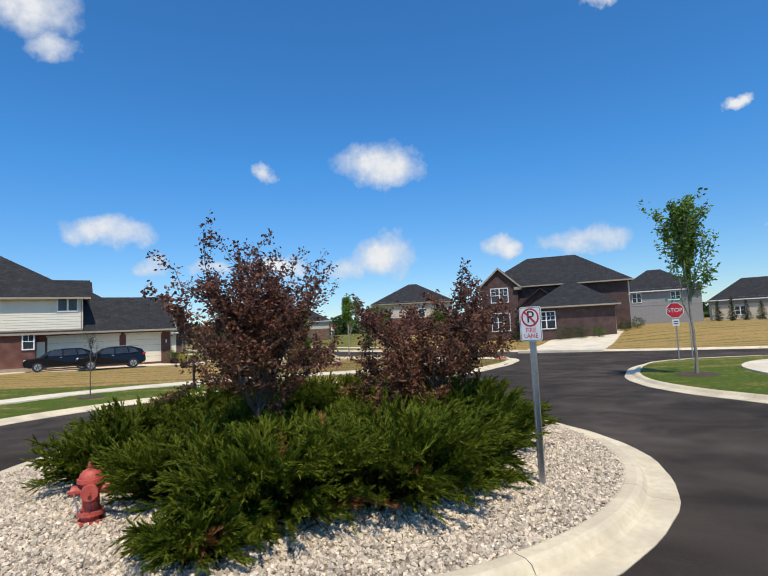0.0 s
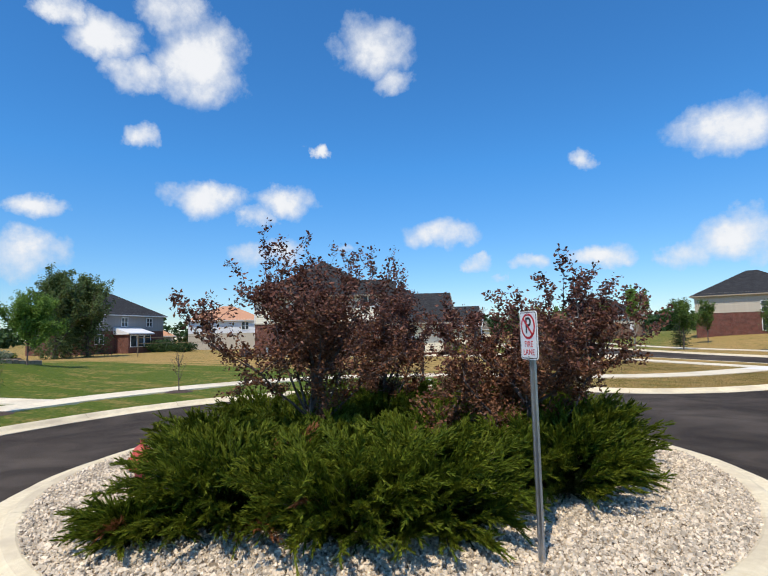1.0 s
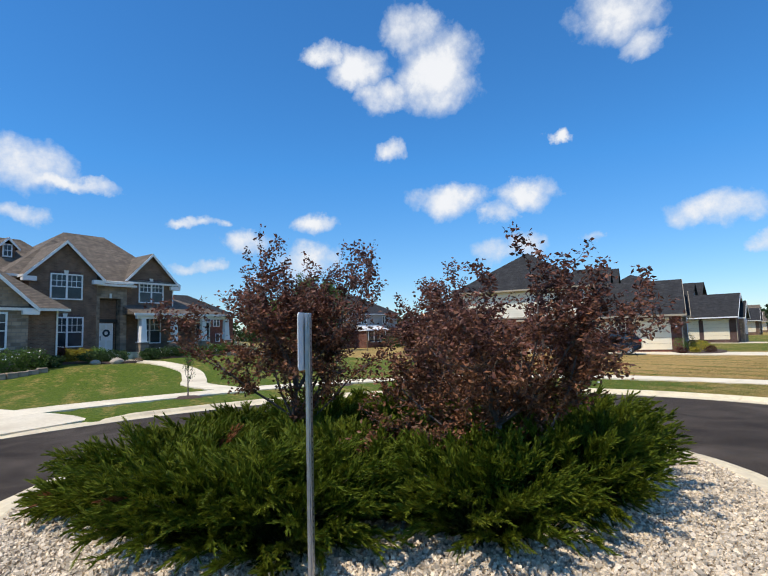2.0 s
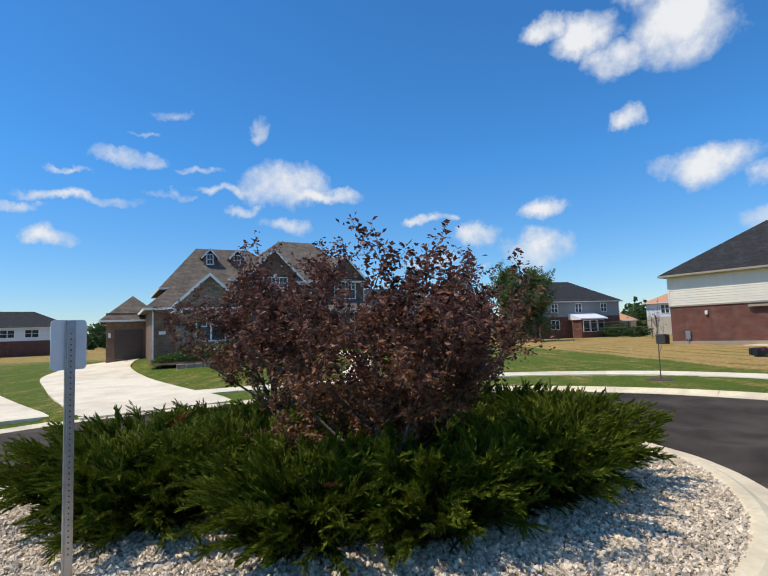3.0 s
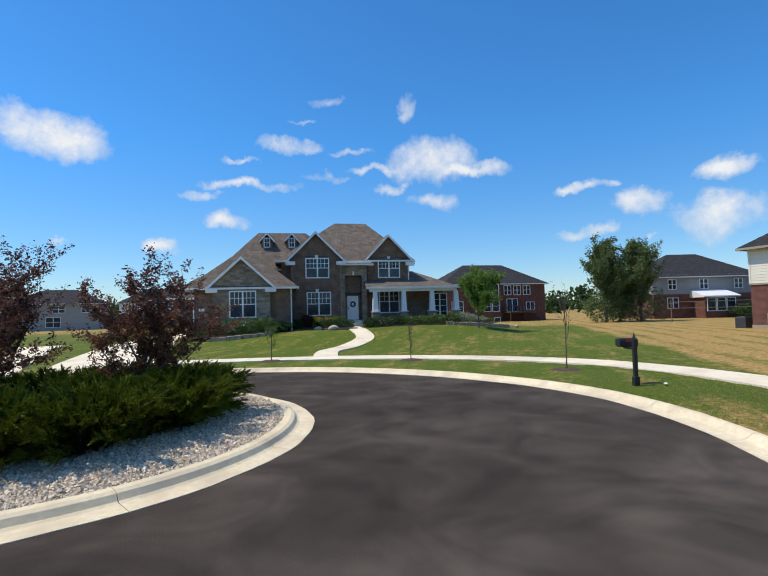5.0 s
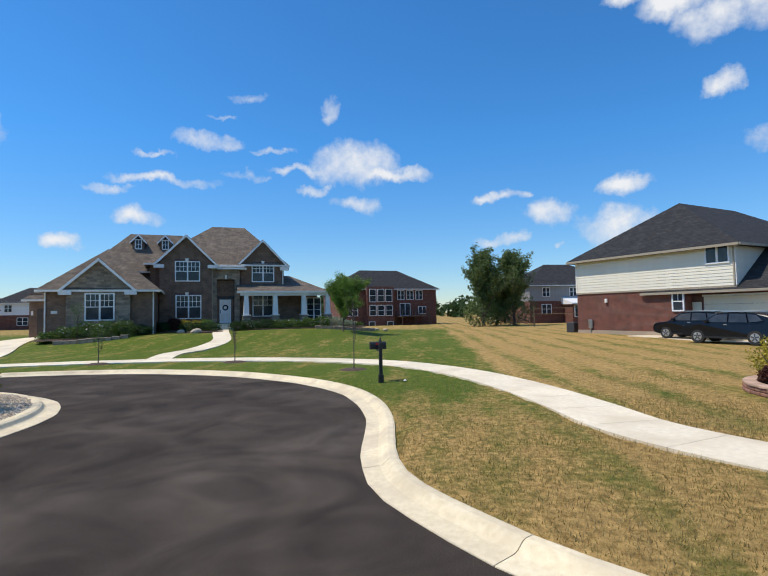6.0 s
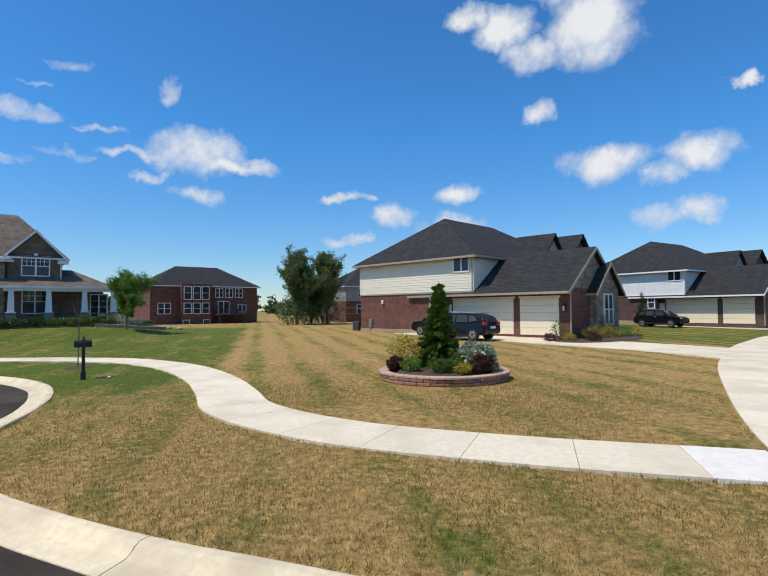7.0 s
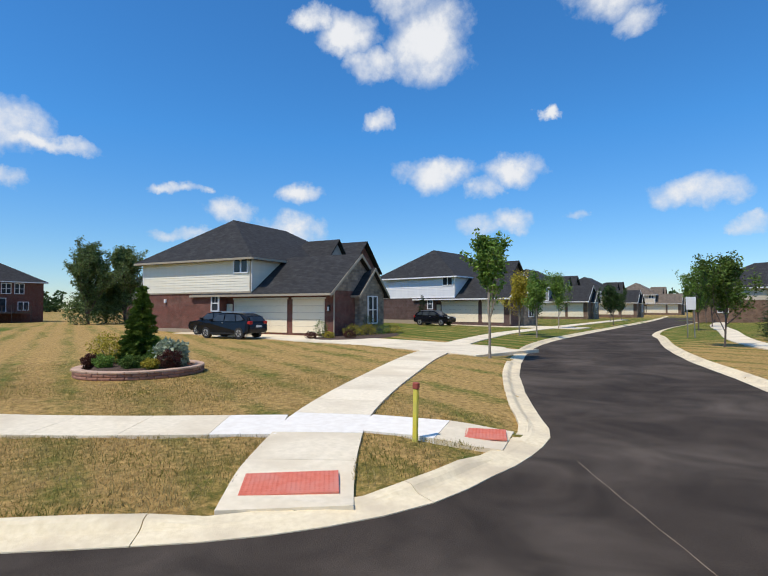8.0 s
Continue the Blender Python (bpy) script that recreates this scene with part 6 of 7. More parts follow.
FACE = pose(0, 0, 0, 90, 0, 0)
sign = thing("street_sign", pose(1.93, 6.6, 0.2, 0, 0, -40), "white no-parking fire lane sign on a grey metal post", "street sign")
post = part("post", box(-0.03, 0.03, 0.006, 0.03, -0.2, 2.28, 0.004), M["steel"], sign)
part("post_flange", box(-0.042, -0.026, -0.004, 0.02, -0.2, 2.28), M["steel"], post)
part("post_flange", box(0.026, 0.042, -0.004, 0.02, -0.2, 2.28), M["steel"], post)
for k in range(40):
    part("hole", box(-0.006, 0.006, 0.03, 0.032, 0.2 + k * 0.05, 0.212 + k * 0.05), M["black"], post)
pl = part("plate", plate(0.305, 0.457, 0.035, 0.006), M["sign_white"], sign)
pl.location = (0, -0.02, 2.055)
bm = plate(0.285, 0.437, 0.03, 0.002)
bd = part("border", bm, M["sign_black"], pl)
bd.location = (0, -0.0035, 0)
fc = part("face", plate(0.272, 0.424, 0.026, 0.002), M["sign_white"], pl)
fc.location = (0, -0.005, 0)
bm = bmesh.new()
bmesh.ops.create_cone(bm, cap_ends=True, segments=40, radius1=0.122, radius2=0.122, depth=0.002, matrix=Matrix.Translation((0, -0.0068, 0.085)) @ FACE)
part("ring", bm, M["sign_red"], pl)
bm = bmesh.new()
bmesh.ops.create_cone(bm, cap_ends=True, segments=40, radius1=0.100, radius2=0.100, depth=0.002, matrix=Matrix.Translation((0, -0.0082, 0.085)) @ FACE)
part("disc", bm, M["sign_white"], pl)
letters("P", 0.22, M["sign_black"], pl, Matrix.Translation((0.005, -0.0098, 0.085)) @ FACE)
bm = box(-0.105, 0.105, -0.0125, -0.0112, -0.011, 0.011)
bmesh.ops.rotate(bm, verts=bm.verts, cent=(0, 0, 0), matrix=Matrix.Rotation(radians(45), 3, "Y"))
bmesh.ops.translate(bm, verts=bm.verts, vec=(0, 0, 0.085))
part("slash", bm, M["sign_red"], pl)
letters("FIRE", 0.082, M["sign_red"], pl, Matrix.Translation((0, -0.0068, -0.085)) @ FACE)
letters("LANE", 0.082, M["sign_red"], pl, Matrix.Translation((0, -0.0068, -0.160)) @ FACE)
for zz in (0.2, -0.2):
    part("bolt", tube((0, -0.006, zz), (0, -0.014, zz), 0.008, 0.008, 6), M["steel"], pl)


# ---------------- street corner ----------------
def stop_sign(m):
    S = thing("stop_sign", m, "red octagonal stop sign with a green street name blade", "stop sign")
    part("post", box(-0.03, 0.03, 0.0, 0.04, -0.3, 2.95, 0.004), M["steel"], S)
    part("post", box(0.55, 0.6, 0.3, 0.34, -0.3, 2.2, 0.004), M["steel"], S, "second galvanised post")
    bm = bmesh.new()
    bmesh.ops.create_cone(bm, cap_ends=True, segments=8, radius1=0.405, radius2=0.405, depth=0.008, matrix=Matrix.Translation((0, -0.02, 2.45)) @ FACE @ pose(0, 0, 0, 0, 0, 22.5))
    rim_ = part("plate", bm, M["sign_white"], S)
    bm = bmesh.new()
    bmesh.ops.create_cone(bm, cap_ends=True, segments=8, radius1=0.375, radius2=0.375, depth=0.004, matrix=Matrix.Translation((0, -0.027, 2.45)) @ FACE @ pose(0, 0, 0, 0, 0, 22.5))
    part("face", bm, M["sign_red"], rim_)
    letters("STOP", 0.27, M["sign_white"], rim_, Matrix.Translation((0, -0.032, 2.45)) @ FACE)
    b = part("placard", plate(0.3, 0.32, 0.02, 0.005), M["sign_white"], S)
    b.location = (0, -0.02, 1.85)
    for k in range(2):
        part("bar", box(-0.1, 0.1, -0.008, -0.003, -0.08 + k * 0.12, -0.03 + k * 0.12), M["sign_black"], b)
    for k, (a, z) in enumerate(((0, 2.98), (90, 3.12))):
        bl = part("street_blade", box(-0.38, 0.38, -0.004, 0.004, -0.07, 0.07), M["street_green"], S)
        bl.matrix_basis = pose(0, 0.02, z, 0, 0, a)
        part("bar", box(-0.26, 0.26, -0.008, -0.004, -0.03, 0.03), M["sign_white"], bl)
    return S


stop_sign(pose(14.2, 25.0, lawn_at(14.2, 24.0), 0, 0, -30))
tree(61, pose(11.2, 18.6, lawn_at(11.2, 18.6) - 0.03), "young green street maple on the grassed corner", 6.5, 5.2, 13, 0.16, "leaf_bright", 0.13, 8, "bark_pale", "street trees", 2, 0.2, 0.42, 0.055, 0.42, 0.14)
bm = bmesh.new()
bmesh.ops.create_cone(bm, cap_ends=True, segments=20, radius1=0.75, radius2=0.5, depth=0.06, matrix=Matrix.Translation((11.2, 18.6, lawn_at(11.2, 18.6) + 0.03)))
tagged(mesh_ob("mulch_ring", bm, M["mulch"]), "dark mulch ring round the young maple", "mulch")

# yellow marker post by the ramp
mp = thing("marker_post", pose(6.41, 35.73, lawn_at(6.41, 35.73), 2, 3, 20), "yellow utility marker post with a rust-red cap", "marker post")
part("shaft", box(-0.045, 0.045, -0.03, 0.03, -0.1, 0.84, 0.012), M["yellow"], mp)
part("cap", box(-0.055, 0.055, -0.04, 0.04, 0.84, 0.95, 0.015), M["cap_red"], mp)

# mailbox
mb = thing("mailbox", pose(-8.2, 21.66, 0.17, 0, 0, 18), "black mailbox and paper box on a black finial post", "mailbox")
part("post", box(-0.05, 0.05, -0.05, 0.05, -0.2, 1.2, 0.008), M["black"], mb)
part("post_base", box(-0.075, 0.075, -0.075, 0.075, -0.1, 0.22, 0.01), M["black"], mb)
part("finial", tube((0, 0, 1.2), (0, 0, 1.38), 0.055, 0.006, 4), M["black"], mb)
part("arm", box(-0.5, 0.05, -0.03, 0.03, 0.92, 0.98), M["black"], mb)
bm = bmesh.new()
pts = [(-0.09, 0.98), (0.09, 0.98)] + [(0.09 * math.cos(radians(a)), 1.13 + 0.09 * math.sin(radians(a))) for a in range(0, 181, 20)]
prism([(-0.32 + p, -0.26, z) for p, z in pts], (0, 0.50, 0), bm)
bx = part("box", bm, M["black"], mb)
part("door", prism([(-0.32 + p * 0.94, -0.268, 0.985 + (z - 0.98) * 0.96) for p, z in pts], (0, 0.008, 0)), M["black"], bx)
part("flag", box(-0.228, -0.22, -0.1, 0.06, 1.12, 1.18), M["sign_red"], bx)
part("paper_box", box(-0.52, -0.42, -0.25, 0.2, 0.99, 1.2, 0.02), M["black"], mb)
bm = bmesh.new()
bmesh.ops.create_icosphere(bm, subdivisions=2, radius=0.06, matrix=Matrix.Translation((-8.3, 22.4, 0.19)) @ Matrix.Diagonal((1.4, 0.9, 0.5, 1)))
tagged(mesh_ob("stone", bm, M["flower"]), "small white stone lying in the grass", "stone")


# ---------------- saplings with stakes along the court walk ----------------
def sapling(seed, x, y, h, leaf, label, leaves=2):
    z = lawn_at(x, y)
    t = tree(seed, pose(x, y, z - 0.02, 0, 0, 40), label, h, h * 0.72, 6, 0.5, leaf, 0.06, leaves, "bark", "saplings along the walk", 1, 0.3, 0.55, 0.022, 0.5, 0.10, (2, 3))
    bm = bmesh.new()
    bmesh.ops.create_cone(bm, cap_ends=True, segments=18, radius1=0.55, radius2=0.35, depth=0.05, matrix=Matrix.Translation((x, y, z + 0.02)))
    tagged(mesh_ob("mulch_ring", bm, M["mulch"]), "dark mulch ring round a staked sapling", "mulch", "mulch rings")
    return t


sapling(71, -11.8, 20.3, 3.3, "leaf_maroon", "thin bare sapling standing in a mulch ring", 1)
sapling(72, -15.3, 14.3, 2.1, "leaf_maroon", "short thin sapling standing in a mulch ring", 1)
sapling(73, -15.0, 7.9, 2.2, "leaf_green", "young leafy sapling standing in a mulch ring", 5)

# ---------------- ring planter on the dry lawn ----------------
pc = np.array((-4.85, 32.55))
pz = lawn_at(*pc) + 0.0
planter = thing("ring_planter", pose(pc[0], pc[1], pz) @ Matrix.Diagonal((1.2, 1.2, 1.0, 1.0)), "low ring planter of red-brown concrete wall blocks", "planter")
bm = bmesh.new()
bmesh.ops.create_cone(bm, cap_ends=True, segments=28, radius1=1.42, radius2=1.1, depth=0.3, matrix=Matrix.Translation((0, 0, 0.12)))
part("soil", bm, M["mulch"], planter)
blk, cap_me = None, None
for course in range(3):
    nblk = 31
    for k in range(nblk):
        a = 2 * math.pi * (k + 0.5 * (course % 2)) / nblk
        capc = course == 2
        me = cap_me if capc else blk
        if me is None:
            ob = part("cap_block" if capc else "wall_block", box(-0.105, 0.105, -0.155, 0.155, 0, 0.055, 0.012) if not capc else box(-0.125, 0.115, -0.158, 0.158, 0, 0.05, 0.01), M["paver_cap" if capc else "paver"], planter)
            if capc:
                cap_me = ob.data
            else:
                blk = ob.data
        else:
            ob = new("cap_block" if capc else "wall_block", me)
            ob.parent = planter
        jit = 0.012 * math.sin(k * 7.3 + course)
        ob.matrix_basis = pose((1.5 + jit) * math.cos(a), (1.5 + jit) * math.sin(a), 0.0 + course * (0.095 if not capc else 0.094), 0, 0, math.degrees(a) + jit * 150) @ Matrix.Diagonal((1, 1, 1.6 if not capc else 1.3, 1))


def spruce(seed, m, h, r, label, n=5200, mat="spruce", group=""):
    rng = np.random.default_rng(seed)
    S = thing("spruce", m, label, "conifer", group)
    segs = [(np.zeros(3), np.array((0, 0, h)), 0.02 + 0.015 * h, 0.006)]
    V = []
    tiers = int(h * 12)
    for t in range(tiers):
        z = h * (0.04 + 0.94 * t / tiers)
        rad = r * (1 - z / h) ** 0.95 + 0.05
        kids_ = max(4, int(9 * (1 - z / h)) + 4)
        for k in range(kids_):
            a = rng.uniform(0, 6.283)
            L = rad * rng.uniform(0.7, 1.15)
            d = np.array((math.cos(a), math.sin(a), rng.uniform(-0.18, 0.22)))
            p0 = np.array((0, 0, z))
            segs.append((p0, p0 + d * L, 0.008, 0.003))
            m_ = max(6, int(n / (tiers * 8) * (0.4 + L)))
            s = rng.uniform(0.15, 1.0, m_)
            c = p0 + d * (s * L)[:, None] + rng.normal(size=(m_, 3)) * 0.02
            side = np.cross(d, (0, 0, 1.0))
            w = (rng.uniform(-1, 1, m_) * (1.05 - s) * L * 0.55)[:, None]
            tip = c + side * w + d * 0.09 + np.array((0, 0, -0.02)) + rng.normal(size=(m_, 3)) * 0.025
            wid = np.cross(tip - c, (0, 0, 1.0))
            wid = wid / (np.linalg.norm(wid, axis=1)[:, None] + 1e-9) * (0.012 + 0.012 * min(1.0, h / 3))
            V.append(np.stack([c - wid, c + wid, tip], 1))
            V.append(np.stack([c + (0, 0, 0.02), c - (0, 0, 0.02), tip], 1))
    v, f = limb_mesh(segs, 5)
    np_part("trunk", v, f, M["bark"], S)
    V = np.concatenate(V).reshape(-1, 3)
    np_part("needles", V, np.arange(len(V)).reshape(-1, 3), M[mat], S)
    return S


spruce(81, pose(-5.35, 32.6, pz + 0.22), 2.7, 0.68, "dense young green spruce in the ring planter", 42000)
for i, (dx, dy, w, h, mat, lab, lf) in enumerate(((-0.75, -0.75, 1.0, 0.95, "leaf_yellow", "golden-leaved shrub in the ring planter", 0.05), (0.25, -0.95, 0.5, 0.4, "leaf_bright", "low lime-green shrub in the ring planter", 0.04),
                                                  (0.55, 0.75, 0.85, 0.75, "leaf_silver", "silvery grass clump in the ring planter", 0.13), (1.0, 0.65, 0.6, 0.55, "leaf_maroon", "dark maroon barberry in the ring planter", 0.045),
                                                  (0.85, -0.3, 0.55, 0.42, "leaf_green", "low green shrub in the ring planter", 0.045), (-0.25, -1.25, 0.45, 0.4, "leaf_maroon", "small dark barberry in the ring planter", 0.04),
                                                  (1.1, 0.15, 0.4, 0.3, "leaf_yellow", "small golden shrub in the ring planter", 0.04), (0.45, 0.35, 0.6, 0.5, "leaf_green", "leafy green shrub in the ring planter", 0.05))):
    shrub(90 + i, pc[0] + dx * 1.12, pc[1] + dy * 1.12, pz + 0.2, w * 1.15, h * 1.1, mat, lab, 2600, lf * 1.3, group="planter shrubs")


# ---------------- cars ----------------
def suv(m, label, pickup=False):
    """A dark sport utility car, nose towards -x, standing on its wheels."""
    C = thing("car", m, label, "car", "parked cars")
    prof = [(-2.30, 0.42), (-2.33, 0.70), (-2.22, 0.95), (-1.30, 1.06), (-0.55, 1.56), (0.2, 1.66), (1.35, 1.62), (1.98, 1.42), (2.22, 1.05), (2.30, 0.72), (2.27, 0.40), (1.85, 0.30), (-1.95, 0.30)]
    bm = prism([(x, -0.90, z) for x, z in prof], (0, 1.80, 0))
    for v in bm.verts:
        if v.co.z > 1.1:
            v.co.y *= 0.80
    bmesh.ops.bevel(bm, geom=list(bm.edges), offset=0.06, segments=2, affect="EDGES")
    body = part("body", bm, M["car_paint"], C, smooth=False)
    for s in (-1, 1):
        for pts in ([(-1.05, 1.12), (-0.48, 1.50), (0.12, 1.57), (0.12, 1.12)], [(0.20, 1.12), (0.20, 1.57), (0.98, 1.55), (1.10, 1.12)], [(1.18, 1.12), (1.06, 1.54), (1.45, 1.50), (1.80, 1.20)]):
            y1, y2 = 0.895, 0.775
            q = [(x, s * (y1 - (z - 1.1) / 0.5 * (y1 - y2) * 0.98 + 0.012), z) for x, z in pts]
            part("side_window", prism(q, (0, -s * 0.02, 0)), M["glass"], body)
        part("mirror", box(-1.0, -0.8, s * 0.88 - 0.09 + s * 0.09, s * 0.88 + 0.09 + s * 0.09, 1.10, 1.26, 0.03), M["car_paint"], body)
        part("head_lamp", box(-2.30, -2.0, s * 0.62 - 0.15, s * 0.62 + 0.15, 0.78, 0.92, 0.03), M["lamp_clear"], body)
        part("tail_lamp", box(2.08, 2.29, s * 0.70 - 0.16, s * 0.70 + 0.16, 0.92, 1.12, 0.03), M["tail_red"], body)
        part("sill", box(-1.35, 1.35, s * 0.87 - 0.03, s * 0.87 + 0.04, 0.27, 0.40, 0.01), M["black"], body)
        part("door_handle", box(-0.05, 0.12, s * 0.895 - 0.015, s * 0.895 + 0.02, 0.98, 1.02, 0.005), M["steel"], body)
        part("roof_rail", box(-0.3, 1.5, s * 0.60 - 0.02, s * 0.60 + 0.02, 1.65, 1.70, 0.008), M["steel"], body)
    part("windscreen", prism([(-1.24, -0.70, 1.10), (-1.24, 0.70, 1.10), (-0.60, 0.60, 1.54), (-0.60, -0.60, 1.54)], (-0.03, 0, 0.03)), M["glass"], body)
    part("rear_window", prism([(2.03, -0.62, 1.40), (2.03, 0.62, 1.40), (2.22, 0.66, 1.10), (2.22, -0.66, 1.10)], (0.02, 0, 0.01)), M["glass"], body)
    part("number_plate", box(2.29, 2.32, -0.26, 0.26, 0.72, 0.86), M["trim"], body, "pale plate with plain bars")
    part("grille", box(-2.37, -2.30, -0.5, 0.5, 0.62, 0.86, 0.02), M["black"], body)
    for x in (-1.42, 1.42):
        for s in (-1, 1):
            w = part("wheel", tube((x, s * 0.66, 0.35), (x, s * 0.915, 0.35), 0.355, 0.355, 24), M["tyre"], C)
            rm = part("rim", tube((x, s * 0.90, 0.35), (x, s * 0.93, 0.35), 0.235, 0.225, 20), M["rim"], w)
            for k in range(5):
                a = k * 2 * math.pi / 5
                bm = box(-0.03, 0.03, -0.012, 0.012, 0.03, 0.2)
                bmesh.ops.rotate(bm, verts=bm.verts, cent=(0, 0, 0), matrix=Matrix.Rotation(a, 3, "Y"))
                bmesh.ops.translate(bm, verts=bm.verts, vec=(x, s * 0.937, 0.35))
                part("spoke", bm, M["steel_dark"], w)
    return C


def on_house(pos, rz, s, d, dz=0.0):
    c, n = math.cos(radians(rz)), math.sin(radians(rz))
    return pos[0] + s * c - d * n, pos[1] + s * n + d * c


cx_, cy_ = on_house(A_POS, 33, 13.7, -3.9)
suv(pose(cx_, cy_, lawn_at(cx_, cy_) + 0.04, 0, 0, 33), "dark navy sport utility car parked on the driveway")
cx_, cy_ = on_house(A_POS, 33, 10.4, -1.6)
suv(pose(cx_, cy_, lawn_at(cx_, cy_) + 0.04, 0, 0, 33), "black sport utility car parked nearer the garage")
cx_, cy_ = on_house((-44.9, 64.2, 0), 21, 10.5, -3.0)
suv(pose(cx_, cy_, lawn_at(cx_, cy_) + 0.04, 0, 0, 201), "black sport utility car before the white-sided house")
suv(pose(-96.0, 44.0, 0.35, 0, 0, 60) @ Matrix.Scale(1.0, 4), "dark car parked far behind the lots")

# ---------------- planting beds ----------------
bi = 0
for s, d, w, h, mat, lab, fl in ((10.0 + 8.6, -0.6, 0.9, 1.3, "leaf_green", "tall green shrub at the house corner", 0), (19.8, 1.6, 1.6, 0.9, "leaf_yellow", "golden shrub before the house", 0), (20.0, 3.4, 1.6, 0.9, "leaf_yellow", "golden shrub before the house", 0),
                                 (20.2, 5.2, 1.5, 0.9, "leaf_bright", "lime-green shrub before the house", 0), (20.3, 7.0, 1.5, 0.8, "leaf_yellow", "golden shrub before the house", 0), (18.6, -1.8, 0.7, 0.5, "leaf_maroon", "small dark barberry at the drive edge", 0),
                                 (19.5, -1.0, 0.7, 0.5, "leaf_yellow", "small golden shrub at the drive edge", 0), (20.6, -0.2, 0.8, 0.6, "leaf_maroon", "dark barberry at the drive edge", 0), (19.3, 4.6, 1.2, 1.5, "leaf_green", "upright green shrub at the bay window", 0)):
    x, y = on_house(A_POS, 33, s, d)
    shrub(200 + bi, x, y, lawn_at(x, y), w, h, mat, lab, 900, 0.075, group="house shrubs")
    bi += 1
x, y = on_house(A_POS, 33, 19.8, 2.5)
bm = bmesh.new()
bmesh.ops.create_cone(bm, cap_ends=True, segments=24, radius1=1.0, radius2=0.9, depth=0.1, matrix=Matrix.Translation((x, y, lawn_at(x, y) + 0.02)) @ pose(0, 0, 0, 0, 0, 32) @ Matrix.Diagonal((2.2, 5.2, 1, 1)))
tagged(mesh_ob("mulch_bed", bm, M["mulch"]), "dark mulch bed with shrubs before the house", "mulch", "mulch beds")
rngb = np.random.default_rng(7)
BEDS = [(-11.8, -6.8, 1.0, 0.6, "leaf_green", 0), (-10.6, -7.0, 1.3, 0.8, "leaf_green", 30), (-9.4, -7.3, 1.4, 1.0, "leaf_green", 50), (-8.2, -7.3, 1.4, 0.95, "leaf_green", 40), (-7.2, -7.0, 1.2, 0.9, "leaf_green", 30), (-6.0, -6.3, 1.0, 0.55, "leaf_dark", 0),
        (-4.9, -2.4, 1.0, 0.6, "leaf_dark", 0), (-4.0, -1.8, 0.9, 0.9, "leaf_maroon", 0), (-3.1, -1.7, 0.9, 0.7, "leaf_yellow", 0), (-2.2, -1.7, 0.9, 0.65, "leaf_yellow", 0), (-1.5, -1.9, 0.9, 0.7, "leaf_bright", 0),
        (-2.6, -3.9, 1.5, 0.6, "leaf_dark", 0), (-1.3, -4.0, 1.4, 0.6, "leaf_dark", 0), (0.9, -4.3, 1.0, 0.6, "leaf_dark", 0), (2.0, -3.0, 1.6, 0.6, "leaf_dark", 25), (3.3, -2.9, 1.4, 0.65, "leaf_dark", 0), (4.6, -2.9, 1.4, 0.6, "leaf_green", 25),
        (5.8, -2.9, 1.3, 0.6, "leaf_green", 15), (7.0, -2.9, 1.2, 0.7, "leaf_green", 20), (8.2, -3.0, 1.2, 0.8, "leaf_green", 40), (9.4, -3.0, 1.3, 0.8, "leaf_silver", 10), (10.6, -2.6, 1.2, 0.6, "leaf_silver", 0), (11.6, -2.2, 1.0, 0.5, "leaf_green", 15)]
for i, (s, d, w, h, mat, fl) in enumerate(BEDS):
    x, y = on_house(B_POS, 115.2, s, d)
    shrub(300 + i, x, y, lawn_at(x, y), w * 1.25, h * 1.3, mat, {"leaf_green": "leafy green garden shrub in the front bed", "leaf_dark": "clipped dark green shrub in the front bed", "leaf_yellow": "golden shrub in the front bed",
          "leaf_bright": "lime-green shrub in the front bed", "leaf_maroon": "dark maroon shrub in the front bed", "leaf_silver": "silvery grass clump in the front bed"}[mat], 2200, 0.10, group="court house shrubs", flowers=fl)
for s, d, w, dd in ((-9.2, -6.8, 7.0, 2.4), (-2.6, -2.4, 5.0, 3.4), (6.4, -2.8, 12.0, 2.0), (-1.8, -5.6, 3.0, 1.8)):
    x, y = on_house(B_POS, 115.2, s, d)
    bm = bmesh.new()
    bmesh.ops.create_cone(bm, cap_ends=True, segments=28, radius1=1.0, radius2=0.95, depth=0.12, matrix=Matrix.Translation((x, y, lawn_at(x, y) + 0.03)) @ pose(0, 0, 0, 0, 0, 115.2) @ Matrix.Diagonal((w / 2, dd / 2, 1, 1)))
    tagged(mesh_ob("mulch_bed", bm, M["mulch"]), "dark mulch bed with shrubs before the court house", "mulch", "mulch beds")
